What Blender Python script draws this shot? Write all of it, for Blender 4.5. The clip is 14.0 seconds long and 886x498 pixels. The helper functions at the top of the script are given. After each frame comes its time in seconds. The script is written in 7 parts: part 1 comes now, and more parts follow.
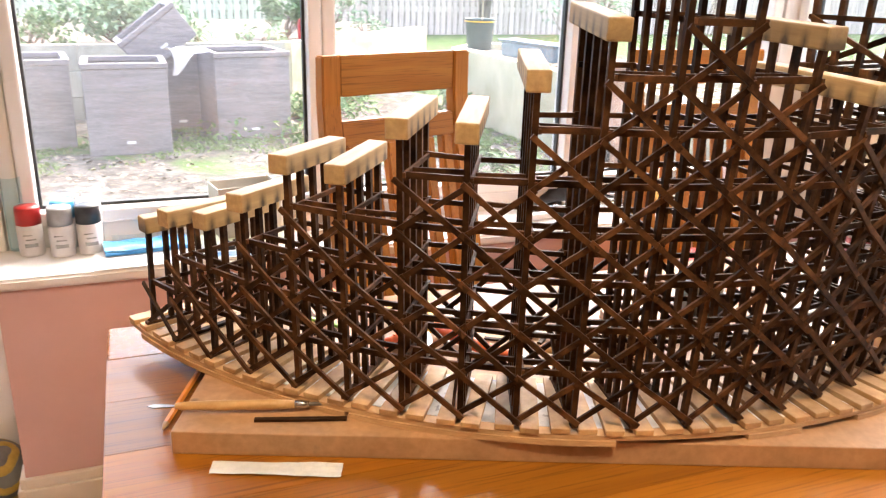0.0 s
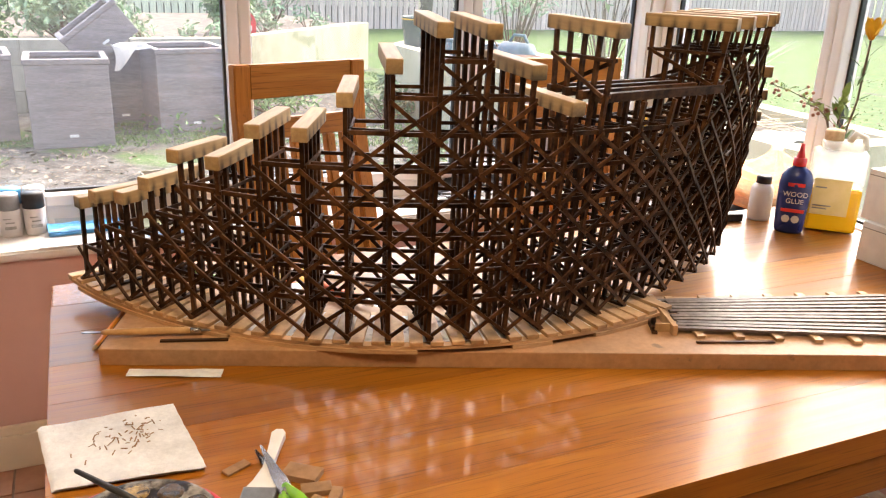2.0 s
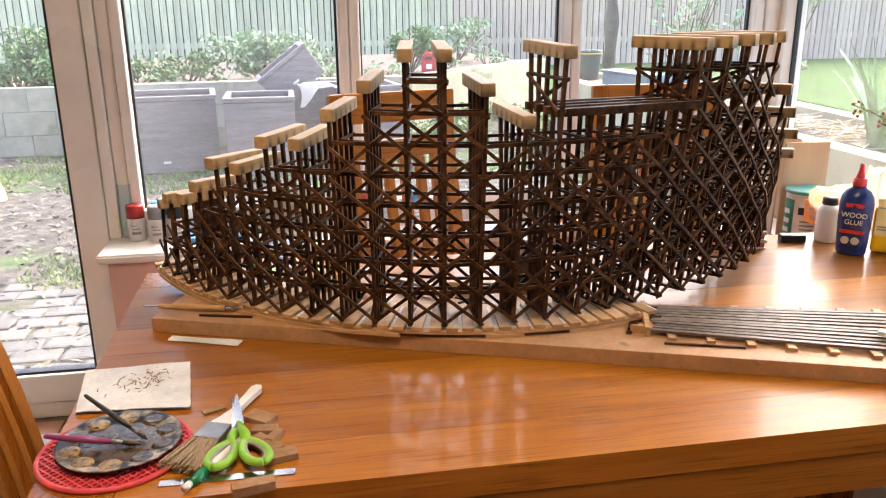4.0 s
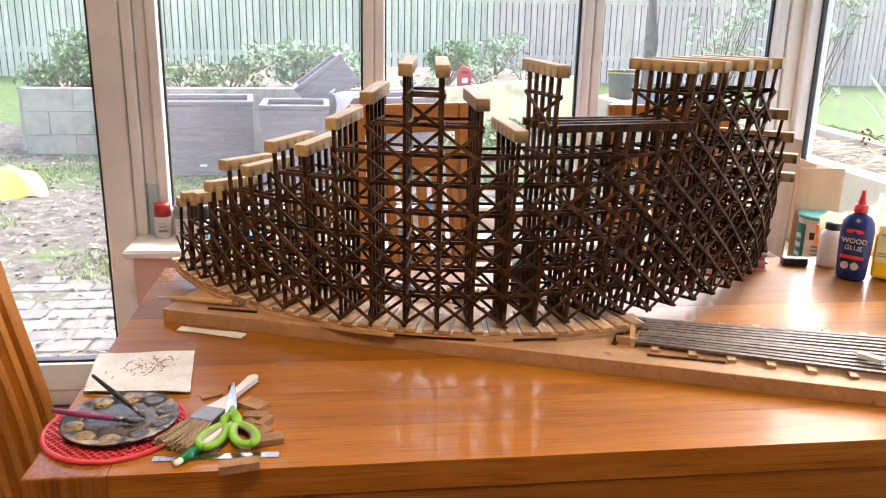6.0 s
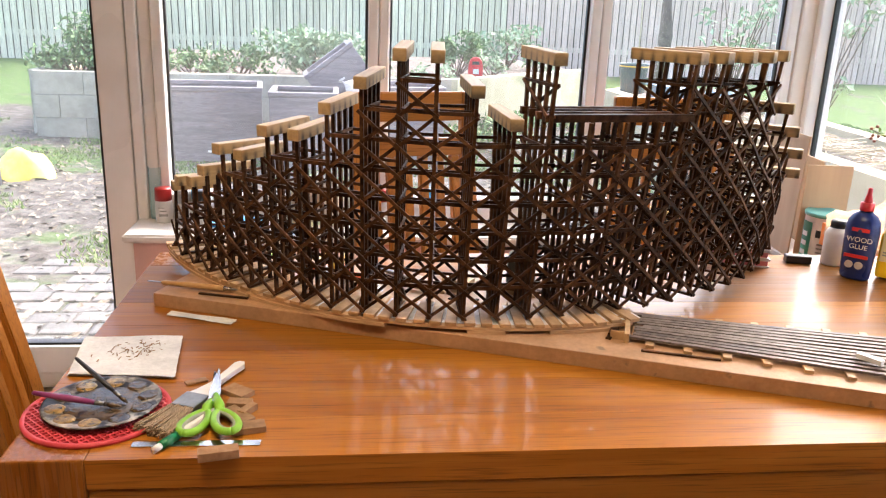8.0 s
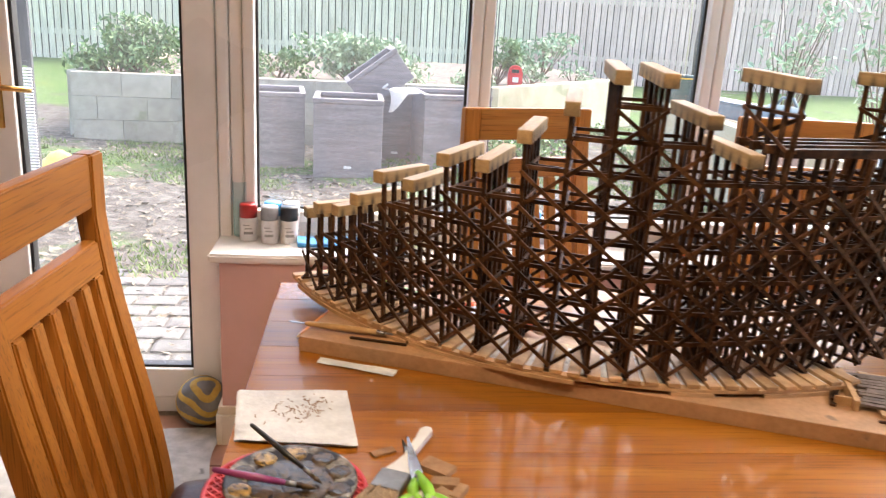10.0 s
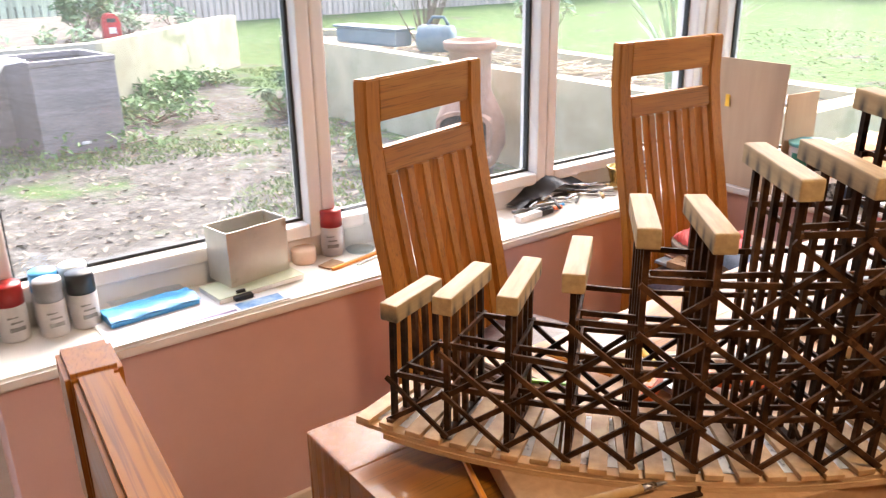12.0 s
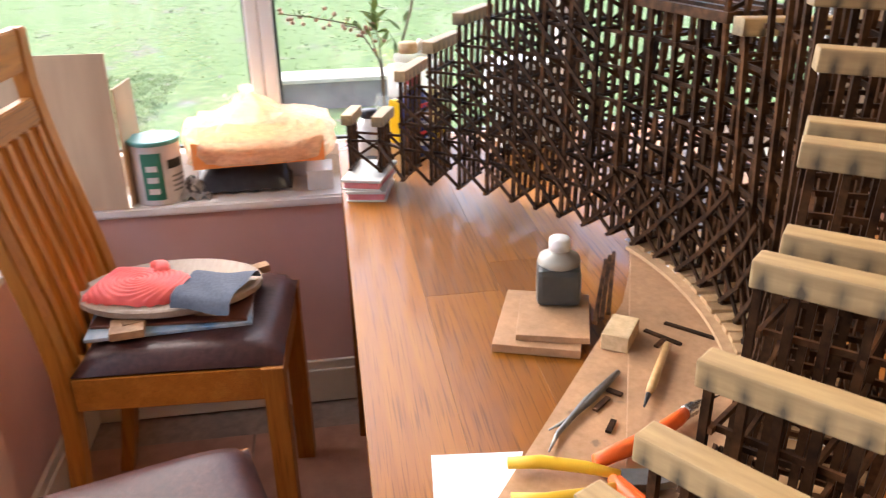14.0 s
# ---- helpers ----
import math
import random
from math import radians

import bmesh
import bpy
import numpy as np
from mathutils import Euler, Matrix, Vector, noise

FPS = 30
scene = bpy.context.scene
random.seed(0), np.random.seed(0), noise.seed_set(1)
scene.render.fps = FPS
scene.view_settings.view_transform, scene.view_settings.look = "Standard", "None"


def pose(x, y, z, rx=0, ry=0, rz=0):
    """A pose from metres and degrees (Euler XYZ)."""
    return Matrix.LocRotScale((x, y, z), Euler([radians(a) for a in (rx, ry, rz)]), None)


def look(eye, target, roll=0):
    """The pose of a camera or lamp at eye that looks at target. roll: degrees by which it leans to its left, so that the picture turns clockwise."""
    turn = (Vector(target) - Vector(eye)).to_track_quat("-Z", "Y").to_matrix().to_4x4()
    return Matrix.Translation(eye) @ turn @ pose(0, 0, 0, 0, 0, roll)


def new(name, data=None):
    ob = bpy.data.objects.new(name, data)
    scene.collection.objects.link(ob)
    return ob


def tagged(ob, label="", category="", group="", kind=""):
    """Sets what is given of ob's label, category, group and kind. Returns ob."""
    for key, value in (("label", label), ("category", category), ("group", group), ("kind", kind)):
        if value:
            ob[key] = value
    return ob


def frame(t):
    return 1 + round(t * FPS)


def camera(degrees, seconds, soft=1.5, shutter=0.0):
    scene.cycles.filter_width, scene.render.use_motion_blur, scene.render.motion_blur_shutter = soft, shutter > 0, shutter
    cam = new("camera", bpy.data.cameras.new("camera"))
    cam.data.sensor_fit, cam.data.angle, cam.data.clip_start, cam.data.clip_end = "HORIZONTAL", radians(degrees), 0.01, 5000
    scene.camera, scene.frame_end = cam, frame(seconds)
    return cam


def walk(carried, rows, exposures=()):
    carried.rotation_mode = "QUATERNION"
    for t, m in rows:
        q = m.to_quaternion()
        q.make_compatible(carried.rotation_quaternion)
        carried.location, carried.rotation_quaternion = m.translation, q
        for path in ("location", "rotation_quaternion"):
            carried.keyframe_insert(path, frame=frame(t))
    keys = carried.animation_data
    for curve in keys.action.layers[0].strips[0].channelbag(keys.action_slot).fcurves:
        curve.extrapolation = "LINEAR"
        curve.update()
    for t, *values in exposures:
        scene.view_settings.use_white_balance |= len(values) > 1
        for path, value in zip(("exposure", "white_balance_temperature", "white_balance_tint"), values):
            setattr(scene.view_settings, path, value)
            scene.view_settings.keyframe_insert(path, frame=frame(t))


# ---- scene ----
cam = camera(57.6, 14.0, soft=1.2, shutter=0.2)
PATH = [
    (0, (0.067, -1.0614, 1.2133), (0.7525, 0.7031, 0.568), 1.51),
    (0.5, (-0.0487, -1.0841, 1.2234), (0.8749, 0.5561, 0.5478), 3.30),
    (1, (-0.0354, -1.1748, 1.2466), (0.8705, 0.4692, 0.5562), 2.29),
    (1.5, (0.0662, -1.3429, 1.2729), (0.9063, 0.3356, 0.5825), 2.54),
    (2, (0.0816, -1.413, 1.2891), (0.8705, 0.3025, 0.6297), 2.19),
    (2.5, (0.1342, -1.4769, 1.2819), (0.7915, 0.3068, 0.6605), 0.70),
    (5, (0.3957, -1.729, 1.2947), (0.6479, 0.1701, 0.7203), 0.26),
    (5.5, (0.3912, -1.7363, 1.2956), (0.6411, 0.1676, 0.7363), 0.66),
    (6, (0.3887, -1.7317, 1.2955), (0.639, 0.1739, 0.7423), 1.26),
    (6.5, (0.3871, -1.721, 1.2883), (0.6319, 0.1853, 0.735), 1.85),
    (7, (0.3956, -1.7173, 1.2872), (0.6287, 0.1872, 0.7228), 2.05),
    (9.3, (0.4314, -1.7051, 1.2882), (0.6293, 0.1983, 0.707), 3.40),
    (9.5, (0.3701, -1.6805, 1.2923), (0.5723, 0.2219, 0.7093), 4.01),
    (10, (0.1661, -1.5201, 1.2858), (0.3661, 0.3884, 0.722), 3.27),
    (10.5, (0.014, -1.3345, 1.2658), (0.248, 0.577, 0.7261), 0.97),
    (11, (-0.1076, -1.1691, 1.2301), (0.336, 0.6893, 0.639), 1.21),
    (11.5, (-0.2838, -0.9365, 1.2514), (0.5863, 0.748, 0.6147), -0.70),
    (12, (-0.3277, -0.7333, 1.2718), (0.7756, 0.7832, 0.5769), -0.92),
    (12.2, (-0.3366, -0.6416, 1.2779), (0.8915, 0.7578, 0.5475), -1.44),
    (12.5, (-0.344, -0.5067, 1.2709), (1.082, 0.6726, 0.5121), -1.28),
    (12.7, (-0.3599, -0.4161, 1.2643), (1.2044, 0.5851, 0.5221), -1.68),
    (13, (-0.3416, -0.3161, 1.2828), (1.3677, 0.3743, 0.5072), -0.34),
    (13.2, (-0.3068, -0.2468, 1.2785), (1.4613, 0.2843, 0.5093), -0.28),
    (13.5, (-0.2502, -0.1439, 1.2877), (1.5665, 0.1677, 0.5115), -0.59),
    (14, (-0.1652, 0.0107, 1.2564), (1.656, -0.2387, 0.4682), -1.42),
]
EXPOSURES = ((0, 3.38, 6750, 10), (0.5, 3.2, 7000, 10), (1.0, 3.1, 7000, 10), (1.5, 3.10, 7000, 10), (2.0, 2.84, 6950, 10), (2.5, 2.66, 6950, 10), (5.0, 2.87, 6450, 10), (9.5, 2.87, 6450, 10), (10.5, 2.87, 6650, 10), (12.0, 2.92, 6500, 10), (12.5, 2.86, 6650, 10), (13.0, 2.80, 6500, 10), (13.5, 2.77, 6400, 10), (14.0, 2.82, 6350, 10))
walk(cam, [(t, look(eye, target, roll)) for t, eye, target, roll in PATH], EXPOSURES)

# ---- daylight and an added room fill lamp ----
world = bpy.data.worlds.new("overcast_sky")
scene.world = world
world.use_nodes = True
wn = world.node_tree.nodes
sky = wn.new("ShaderNodeTexSky")
sky.sky_type = "NISHITA"
sky.sun_disc = False
sky.sun_elevation = radians(46)
sky.sun_rotation = radians(48)
sky.dust_density = 4.0
sky.air_density = 0.7
wn["Background"].inputs["Strength"].default_value = 0.15
world.node_tree.links.new(sky.outputs["Color"], wn["Background"].inputs["Color"])

sun_data = bpy.data.lights.new("sun", "SUN")
sun_data.energy = 0.5
sun_data.angle = radians(85)
sun_data.color = (1.0, 0.975, 0.94)
sun = new("sun", sun_data)
sun.matrix_world = look((4.5, 5.5, 9.0), (0, 0, 0))

# Warm fill added indoors, out of view; stands in for unknown room light.
fill_data = bpy.data.lights.new("ceiling_lamp_light", "AREA")
fill_data.shape = "DISK"
fill_data.size = 0.42
fill_data.energy = 1.5
fill_data.color = (1.0, 0.76, 0.52)
fill_light = new("ceiling_lamp_light", fill_data)
fill_light.matrix_world = look((0.15, -1.20, 2.27), (0.15, -1.20, 0))
scene.view_settings.exposure = 2.55

# ---- building helpers ----
def thing(name, label, category, loc=(0, 0, 0), rz=0.0, group="", kind=""):
    ob = new(name)
    ob.empty_display_size = 0.05
    ob.matrix_basis = pose(*loc, 0, 0, rz)
    return tagged(ob, label, category, group, kind)


def part(name, bm, material, parent=None, label="", smooth=False, kind=""):
    me = bpy.data.meshes.new(name)
    bmesh.ops.recalc_face_normals(bm, faces=bm.faces)
    if smooth:
        for f in bm.faces:
            f.smooth = True
    bm.to_mesh(me)
    bm.free()
    if material:
        me.materials.append(material)
    ob = new(name, me)
    if parent:
        ob.parent = parent
    return tagged(ob, label, "", "", kind)


def solid(name, bm, material, label, category, kind="", group="", smooth=False):
    ob = part(name, bm, material, None, label, smooth, kind)
    return tagged(ob, "", category, group)


def box(bm, c, s, m=None, bevel=0.0):
    t = Matrix.Translation(c) @ Matrix.Diagonal((*s, 1))
    r = bmesh.ops.create_cube(bm, size=1.0, matrix=(m @ t) if m else t)
    if bevel:
        edges = list({e for v in r["verts"] for e in v.link_edges})
        bmesh.ops.bevel(bm, geom=edges, offset=bevel, segments=2, affect="EDGES", profile=0.6)
    return bm


def boxes(*items, bevel=0.0):
    bm = bmesh.new()
    for c, s in items:
        box(bm, c, s, None, bevel)
    return bm


def span(x0, x1, y0, y1, z0, z1):
    return ((x0 + x1) / 2, (y0 + y1) / 2, (z0 + z1) / 2), (x1 - x0, y1 - y0, z1 - z0)


def lathe(profile, seg=24, bm=None, m=None):
    bm = bm or bmesh.new()
    m = m or Matrix()
    rings = []
    for r, z in profile:
        if r < 1e-6:
            rings.append([bm.verts.new(m @ Vector((0, 0, z)))])
        else:
            rings.append([bm.verts.new(m @ Vector((r * math.cos(2 * math.pi * k / seg), r * math.sin(2 * math.pi * k / seg), z))) for k in range(seg)])
    for a, b in zip(rings, rings[1:]):
        for k in range(seg):
            k2 = (k + 1) % seg
            if len(a) == 1 and len(b) > 1:
                bm.faces.new((a[0], b[k], b[k2]))
            elif len(b) == 1 and len(a) > 1:
                bm.faces.new((a[k], b[0], a[k2]))
            elif len(a) > 1:
                bm.faces.new((a[k], b[k], b[k2], a[k2]))
    return bm


def tube(points, radii, seg=8, bm=None):
    bm = bm or bmesh.new()
    pts = [Vector(p) for p in points]
    if not hasattr(radii, "__len__"):
        radii = [radii] * len(pts)
    rings = []
    for k, p in enumerate(pts):
        d = (pts[min(k + 1, len(pts) - 1)] - pts[max(k - 1, 0)]).normalized()
        q = d.to_track_quat("Z", "Y")
        rings.append([bm.verts.new(p + q @ Vector((radii[k] * math.cos(2 * math.pi * j / seg), radii[k] * math.sin(2 * math.pi * j / seg), 0))) for j in range(seg)])
    for a, b in zip(rings, rings[1:]):
        for j in range(seg):
            bm.faces.new((a[j], a[(j + 1) % seg], b[(j + 1) % seg], b[j]))
    bm.faces.new(rings[0][::-1])
    bm.faces.new(rings[-1])
    return bm


def prism(outline, z0, z1, bm=None, m=None):
    bm = bm or bmesh.new()
    m = m or Matrix()
    lo = [bm.verts.new(m @ Vector((x, y, z0))) for x, y in outline]
    hi = [bm.verts.new(m @ Vector((x, y, z1))) for x, y in outline]
    n = len(lo)
    bm.faces.new(lo[::-1])
    bm.faces.new(hi)
    for k in range(n):
        bm.faces.new((lo[k], lo[(k + 1) % n], hi[(k + 1) % n], hi[k]))
    return bm


def ribbon_pad(nx, ny, fn):
    """A grid sheet from fn(u, v) -> point."""
    bm = bmesh.new()
    v = [[bm.verts.new(fn(i / nx, j / ny)) for i in range(nx + 1)] for j in range(ny + 1)]
    for j in range(ny):
        for i in range(nx):
            bm.faces.new((v[j][i], v[j][i + 1], v[j + 1][i + 1], v[j + 1][i]))
    return bm


def standing():
    return set(bpy.data.objects)


def slide(before, dx, dy, pivot=(0.0, 0.0), size=1.0, turn=0.0, z=0.0):
    """Moves, turns and scales as one group what was put down since, about a pivot on its support."""
    c = Vector((*pivot, z))
    m = Matrix.Translation(c + Vector((dx, dy, 0))) @ pose(0, 0, 0, 0, 0, turn) @ Matrix.Scale(size, 4) @ Matrix.Translation(-c)
    for ob in [o for o in bpy.data.objects if o not in before and o.parent is None]:
        ob.matrix_basis = m @ ob.matrix_basis


# ---- materials ----
def rgb(c):
    return (*c, 1.0)


def material(name, a, b, scale=20.0, rough=0.6, bump=0.15, stretch=(1, 1, 1), turn=0.0, detail=6.0, metal=0.0,
             fine=0.0, vary=0.0, coat=0.0, spots=None, spec=0.5, rough2=None, lo=0.35, hi=0.65, local=False):
    m = bpy.data.materials.new(name)
    m.use_nodes = True
    nt = m.node_tree
    N, L = nt.nodes, nt.links
    p = N["Principled BSDF"]
    if local:
        src = N.new("ShaderNodeTexCoord").outputs["Object"]
    else:
        src = N.new("ShaderNodeNewGeometry").outputs["Position"]
    mp = N.new("ShaderNodeMapping")
    mp.inputs["Scale"].default_value = stretch
    mp.inputs["Rotation"].default_value = (0, 0, radians(turn))
    L.new(src, mp.inputs["Vector"])
    vec = mp.outputs["Vector"]
    if vary:
        oi = N.new("ShaderNodeObjectInfo")
        mul = N.new("ShaderNodeVectorMath")
        mul.operation = "ADD"
        sc = N.new("ShaderNodeMath")
        sc.operation = "MULTIPLY"
        sc.inputs[1].default_value = 37.0
        L.new(oi.outputs["Random"], sc.inputs[0])
        L.new(vec, mul.inputs[0])
        L.new(sc.outputs[0], mul.inputs[1])
        vec = mul.outputs[0]
    n1 = N.new("ShaderNodeTexNoise")
    n1.inputs["Scale"].default_value = scale
    n1.inputs["Detail"].default_value = detail
    n1.inputs["Roughness"].default_value = 0.6
    L.new(vec, n1.inputs["Vector"])
    ramp = N.new("ShaderNodeValToRGB")
    ramp.color_ramp.elements[0].position, ramp.color_ramp.elements[1].position = lo, hi
    ramp.color_ramp.elements[0].color, ramp.color_ramp.elements[1].color = rgb(a), rgb(b)
    L.new(n1.outputs["Fac"], ramp.inputs["Fac"])
    col = ramp.outputs["Color"]
    n2 = N.new("ShaderNodeTexNoise")
    n2.inputs["Scale"].default_value = scale * 0.17
    n2.inputs["Detail"].default_value = 3.0
    L.new(vec, n2.inputs["Vector"])
    hsv = N.new("ShaderNodeHueSaturation")
    vr = N.new("ShaderNodeMapRange")
    vr.inputs["From Min"].default_value, vr.inputs["From Max"].default_value = 0.3, 0.7
    vr.inputs["To Min"].default_value, vr.inputs["To Max"].default_value = 0.84, 1.14
    L.new(n2.outputs["Fac"], vr.inputs["Value"])
    val = vr.outputs["Result"]
    if vary:
        v2 = N.new("ShaderNodeMapRange")
        v2.inputs["To Min"].default_value, v2.inputs["To Max"].default_value = 1 - vary, 1 + vary
        L.new(oi.outputs["Random"], v2.inputs["Value"])
        mm = N.new("ShaderNodeMath")
        mm.operation = "MULTIPLY"
        L.new(val, mm.inputs[0])
        L.new(v2.outputs["Result"], mm.inputs[1])
        val = mm.outputs[0]
    L.new(val, hsv.inputs["Value"])
    L.new(col, hsv.inputs["Color"])
    col = hsv.outputs["Color"]
    if spots:
        n3 = N.new("ShaderNodeTexNoise")
        n3.inputs["Scale"].default_value = spots[1]
        n3.inputs["Detail"].default_value = 4.0
        L.new(src, n3.inputs["Vector"])
        r3 = N.new("ShaderNodeValToRGB")
        r3.color_ramp.elements[0].position, r3.color_ramp.elements[1].position = spots[2], spots[2] + 0.06
        L.new(n3.outputs["Fac"], r3.inputs["Fac"])
        mix = N.new("ShaderNodeMixRGB")
        mix.inputs["Color2"].default_value = rgb(spots[0])
        L.new(r3.outputs["Color"], mix.inputs["Fac"])
        L.new(col, mix.inputs["Color1"])
        col = mix.outputs["Color"]
    L.new(col, p.inputs["Base Color"])
    rr = N.new("ShaderNodeMapRange")
    rr.inputs["To Min"].default_value, rr.inputs["To Max"].default_value = rough * 0.85, min(1.0, (rough2 or rough * 1.15))
    L.new(n2.outputs["Fac"], rr.inputs["Value"])
    L.new(rr.outputs["Result"], p.inputs["Roughness"])
    p.inputs["Metallic"].default_value = metal
    p.inputs["Specular IOR Level"].default_value = spec
    if coat:
        p.inputs["Coat Weight"].default_value = coat
        p.inputs["Coat Roughness"].default_value = 0.12
    if bump:
        bp = N.new("ShaderNodeBump")
        bp.inputs["Strength"].default_value = bump
        bp.inputs["Distance"].default_value = 0.002
        L.new(n1.outputs["Fac"], bp.inputs["Height"])
        L.new(bp.outputs["Normal"], p.inputs["Normal"])
    return m


def clear(name, tint=(1, 1, 1), gloss=0.08, haze=0.0):
    """Thin clear sheet: light passes, with more gloss at a grazing angle."""
    m = bpy.data.materials.new(name)
    m.use_nodes = True
    N, L = m.node_tree.nodes, m.node_tree.links
    N.remove(N["Principled BSDF"])
    tr = N.new("ShaderNodeBsdfTransparent")
    tr.inputs["Color"].default_value = rgb(tint)
    gl = N.new("ShaderNodeBsdfGlossy")
    gl.inputs["Roughness"].default_value = gloss
    lw = N.new("ShaderNodeLayerWeight")
    lw.inputs["Blend"].default_value = 0.5
    chain = lw.outputs["Facing"]
    for kind, amount in (("POWER", 5.0), ("MULTIPLY", 0.6), ("ADD", 0.03)):
        q = N.new("ShaderNodeMath")
        q.operation = kind
        q.inputs[1].default_value = amount
        L.new(chain, q.inputs[0])
        chain = q.outputs[0]
    mx = N.new("ShaderNodeMixShader")
    L.new(chain, mx.inputs[0])
    L.new(tr.outputs[0], mx.inputs[1])
    L.new(gl.outputs[0], mx.inputs[2])
    out = mx.outputs[0]
    # Optional pale translucent share that clouds the sheet.
    if haze:
        film = N.new("ShaderNodeBsdfTranslucent")
        film.inputs["Color"].default_value = (0.8, 0.8, 0.8, 1)
        veil = N.new("ShaderNodeMixShader")
        n = N.new("ShaderNodeTexNoise")
        n.inputs["Scale"].default_value = 6.0
        n.inputs["Detail"].default_value = 8.0
        amount = N.new("ShaderNodeMapRange")
        amount.inputs["From Min"].default_value, amount.inputs["From Max"].default_value = 0.3, 0.7
        amount.inputs["To Min"].default_value, amount.inputs["To Max"].default_value = haze * 0.6, haze * 1.4
        L.new(N.new("ShaderNodeNewGeometry").outputs["Position"], n.inputs["Vector"])
        L.new(n.outputs["Fac"], amount.inputs["Value"])
        L.new(amount.outputs["Result"], veil.inputs[0])
        L.new(out, veil.inputs[1])
        L.new(film.outputs[0], veil.inputs[2])
        out = veil.outputs[0]
    L.new(out, N["Material Output"].inputs["Surface"])
    return m


def wood(name, dark, mid, light, axis, rough, local=False, vary=0.2, spec=0.4, coat=0.1):
    """Lacquered timber: broad figure, streaks and fine dark pores along one axis."""
    m = bpy.data.materials.new(name)
    m.use_nodes = True
    N, L = m.node_tree.nodes, m.node_tree.links
    p = N["Principled BSDF"]
    src = N.new("ShaderNodeTexCoord").outputs["Object"] if local else N.new("ShaderNodeNewGeometry").outputs["Position"]
    rnd = N.new("ShaderNodeObjectInfo").outputs["Random"]
    shift = N.new("ShaderNodeMath")
    shift.operation = "MULTIPLY"
    shift.inputs[1].default_value = 23.0
    L.new(rnd, shift.inputs[0])
    add = N.new("ShaderNodeVectorMath")
    L.new(src, add.inputs[0])
    L.new(shift.outputs[0], add.inputs[1])

    def grain(lengthwise, across, detail, warp):
        mp = N.new("ShaderNodeMapping")
        mp.inputs["Scale"].default_value = [lengthwise if k == axis else across for k in "xyz"]
        L.new(add.outputs[0], mp.inputs["Vector"])
        n = N.new("ShaderNodeTexNoise")
        n.inputs["Scale"].default_value = 1.0
        n.inputs["Detail"].default_value = detail
        n.inputs["Roughness"].default_value = 0.6
        n.inputs["Distortion"].default_value = warp
        L.new(mp.outputs["Vector"], n.inputs["Vector"])
        return n.outputs["Fac"]
    broad, streak, pore = grain(1.1, 9.0, 3.0, 1.2), grain(3.0, 70.0, 5.0, 0.6), grain(9.0, 420.0, 2.0, 0.0)
    ramp = N.new("ShaderNodeValToRGB")
    ramp.color_ramp.elements.new(0.5)
    for e, (q, c) in zip(ramp.color_ramp.elements, ((0.28, dark), (0.5, mid), (0.72, light))):
        e.position, e.color = q, rgb(c)
    mixf = N.new("ShaderNodeMix")
    mixf.inputs["Factor"].default_value = 0.45
    L.new(broad, mixf.inputs["A"])
    L.new(streak, mixf.inputs["B"])
    L.new(mixf.outputs["Result"], ramp.inputs["Fac"])

    def level(value, a, b, c, d):
        r = N.new("ShaderNodeMapRange")
        for key, v in zip(("From Min", "From Max", "To Min", "To Max"), (a, b, c, d)):
            r.inputs[key].default_value = v
        L.new(value, r.inputs["Value"])
        return r.outputs["Result"]
    tone = N.new("ShaderNodeMath")
    tone.operation = "MULTIPLY"
    L.new(level(pore, 0.54, 0.66, 1.0, 0.62), tone.inputs[0])
    L.new(level(rnd, 0.0, 1.0, 1 - vary, 1 + vary), tone.inputs[1])
    hsv = N.new("ShaderNodeHueSaturation")
    L.new(tone.outputs[0], hsv.inputs["Value"])
    L.new(ramp.outputs["Color"], hsv.inputs["Color"])
    L.new(hsv.outputs["Color"], p.inputs["Base Color"])
    L.new(level(streak, 0.3, 0.7, rough * 0.8, rough * 1.25), p.inputs["Roughness"])
    p.inputs["Specular IOR Level"].default_value = spec
    p.inputs["Coat Weight"].default_value = coat
    p.inputs["Coat Roughness"].default_value = 0.1
    b = N.new("ShaderNodeBump")
    b.inputs["Strength"].default_value = 0.12
    b.inputs["Distance"].default_value = 0.0008
    L.new(streak, b.inputs["Height"])
    L.new(b.outputs["Normal"], p.inputs["Normal"])
    return m


M_table = wood("lacquered_teak", (0.215, 0.068, 0.0045), (0.31, 0.110, 0.009), (0.40, 0.165, 0.021), "x", 0.44, vary=0.34, spec=0.24, coat=0.20)
M_table_leg = wood("lacquered_teak_upright", (0.17, 0.051, 0.006), (0.265, 0.088, 0.011), (0.355, 0.138, 0.023), "z", 0.26, vary=0.12, spec=0.28, coat=0.0)
M_chair = wood("oiled_oak", (0.25, 0.085, 0.0100), (0.36, 0.132, 0.0185), (0.47, 0.200, 0.036), "z", 0.42, True, 0.09, 0.2, 0.0)
M_chair_rail = wood("oiled_oak_rail", (0.25, 0.085, 0.0100), (0.36, 0.132, 0.0185), (0.47, 0.200, 0.036), "x", 0.42, True, 0.09, 0.2, 0.0)
M_stick = material("walnut_stained_stripwood", (0.022, 0.0092, 0.004), (0.100, 0.044, 0.0175), 45, 0.58, 0.2, vary=0.5, spec=0.12)
M_pine = material("raw_pine", (0.50, 0.34, 0.17), (0.66, 0.48, 0.27), 30, 0.6, 0.1, (3, 3, 3), vary=0.1)
M_cap = material("marked_pine_cap", (0.355, 0.238, 0.112), (0.475, 0.335, 0.165), 22, 0.55, 0.1, (0.8, 6, 6), vary=0.08, local=True)


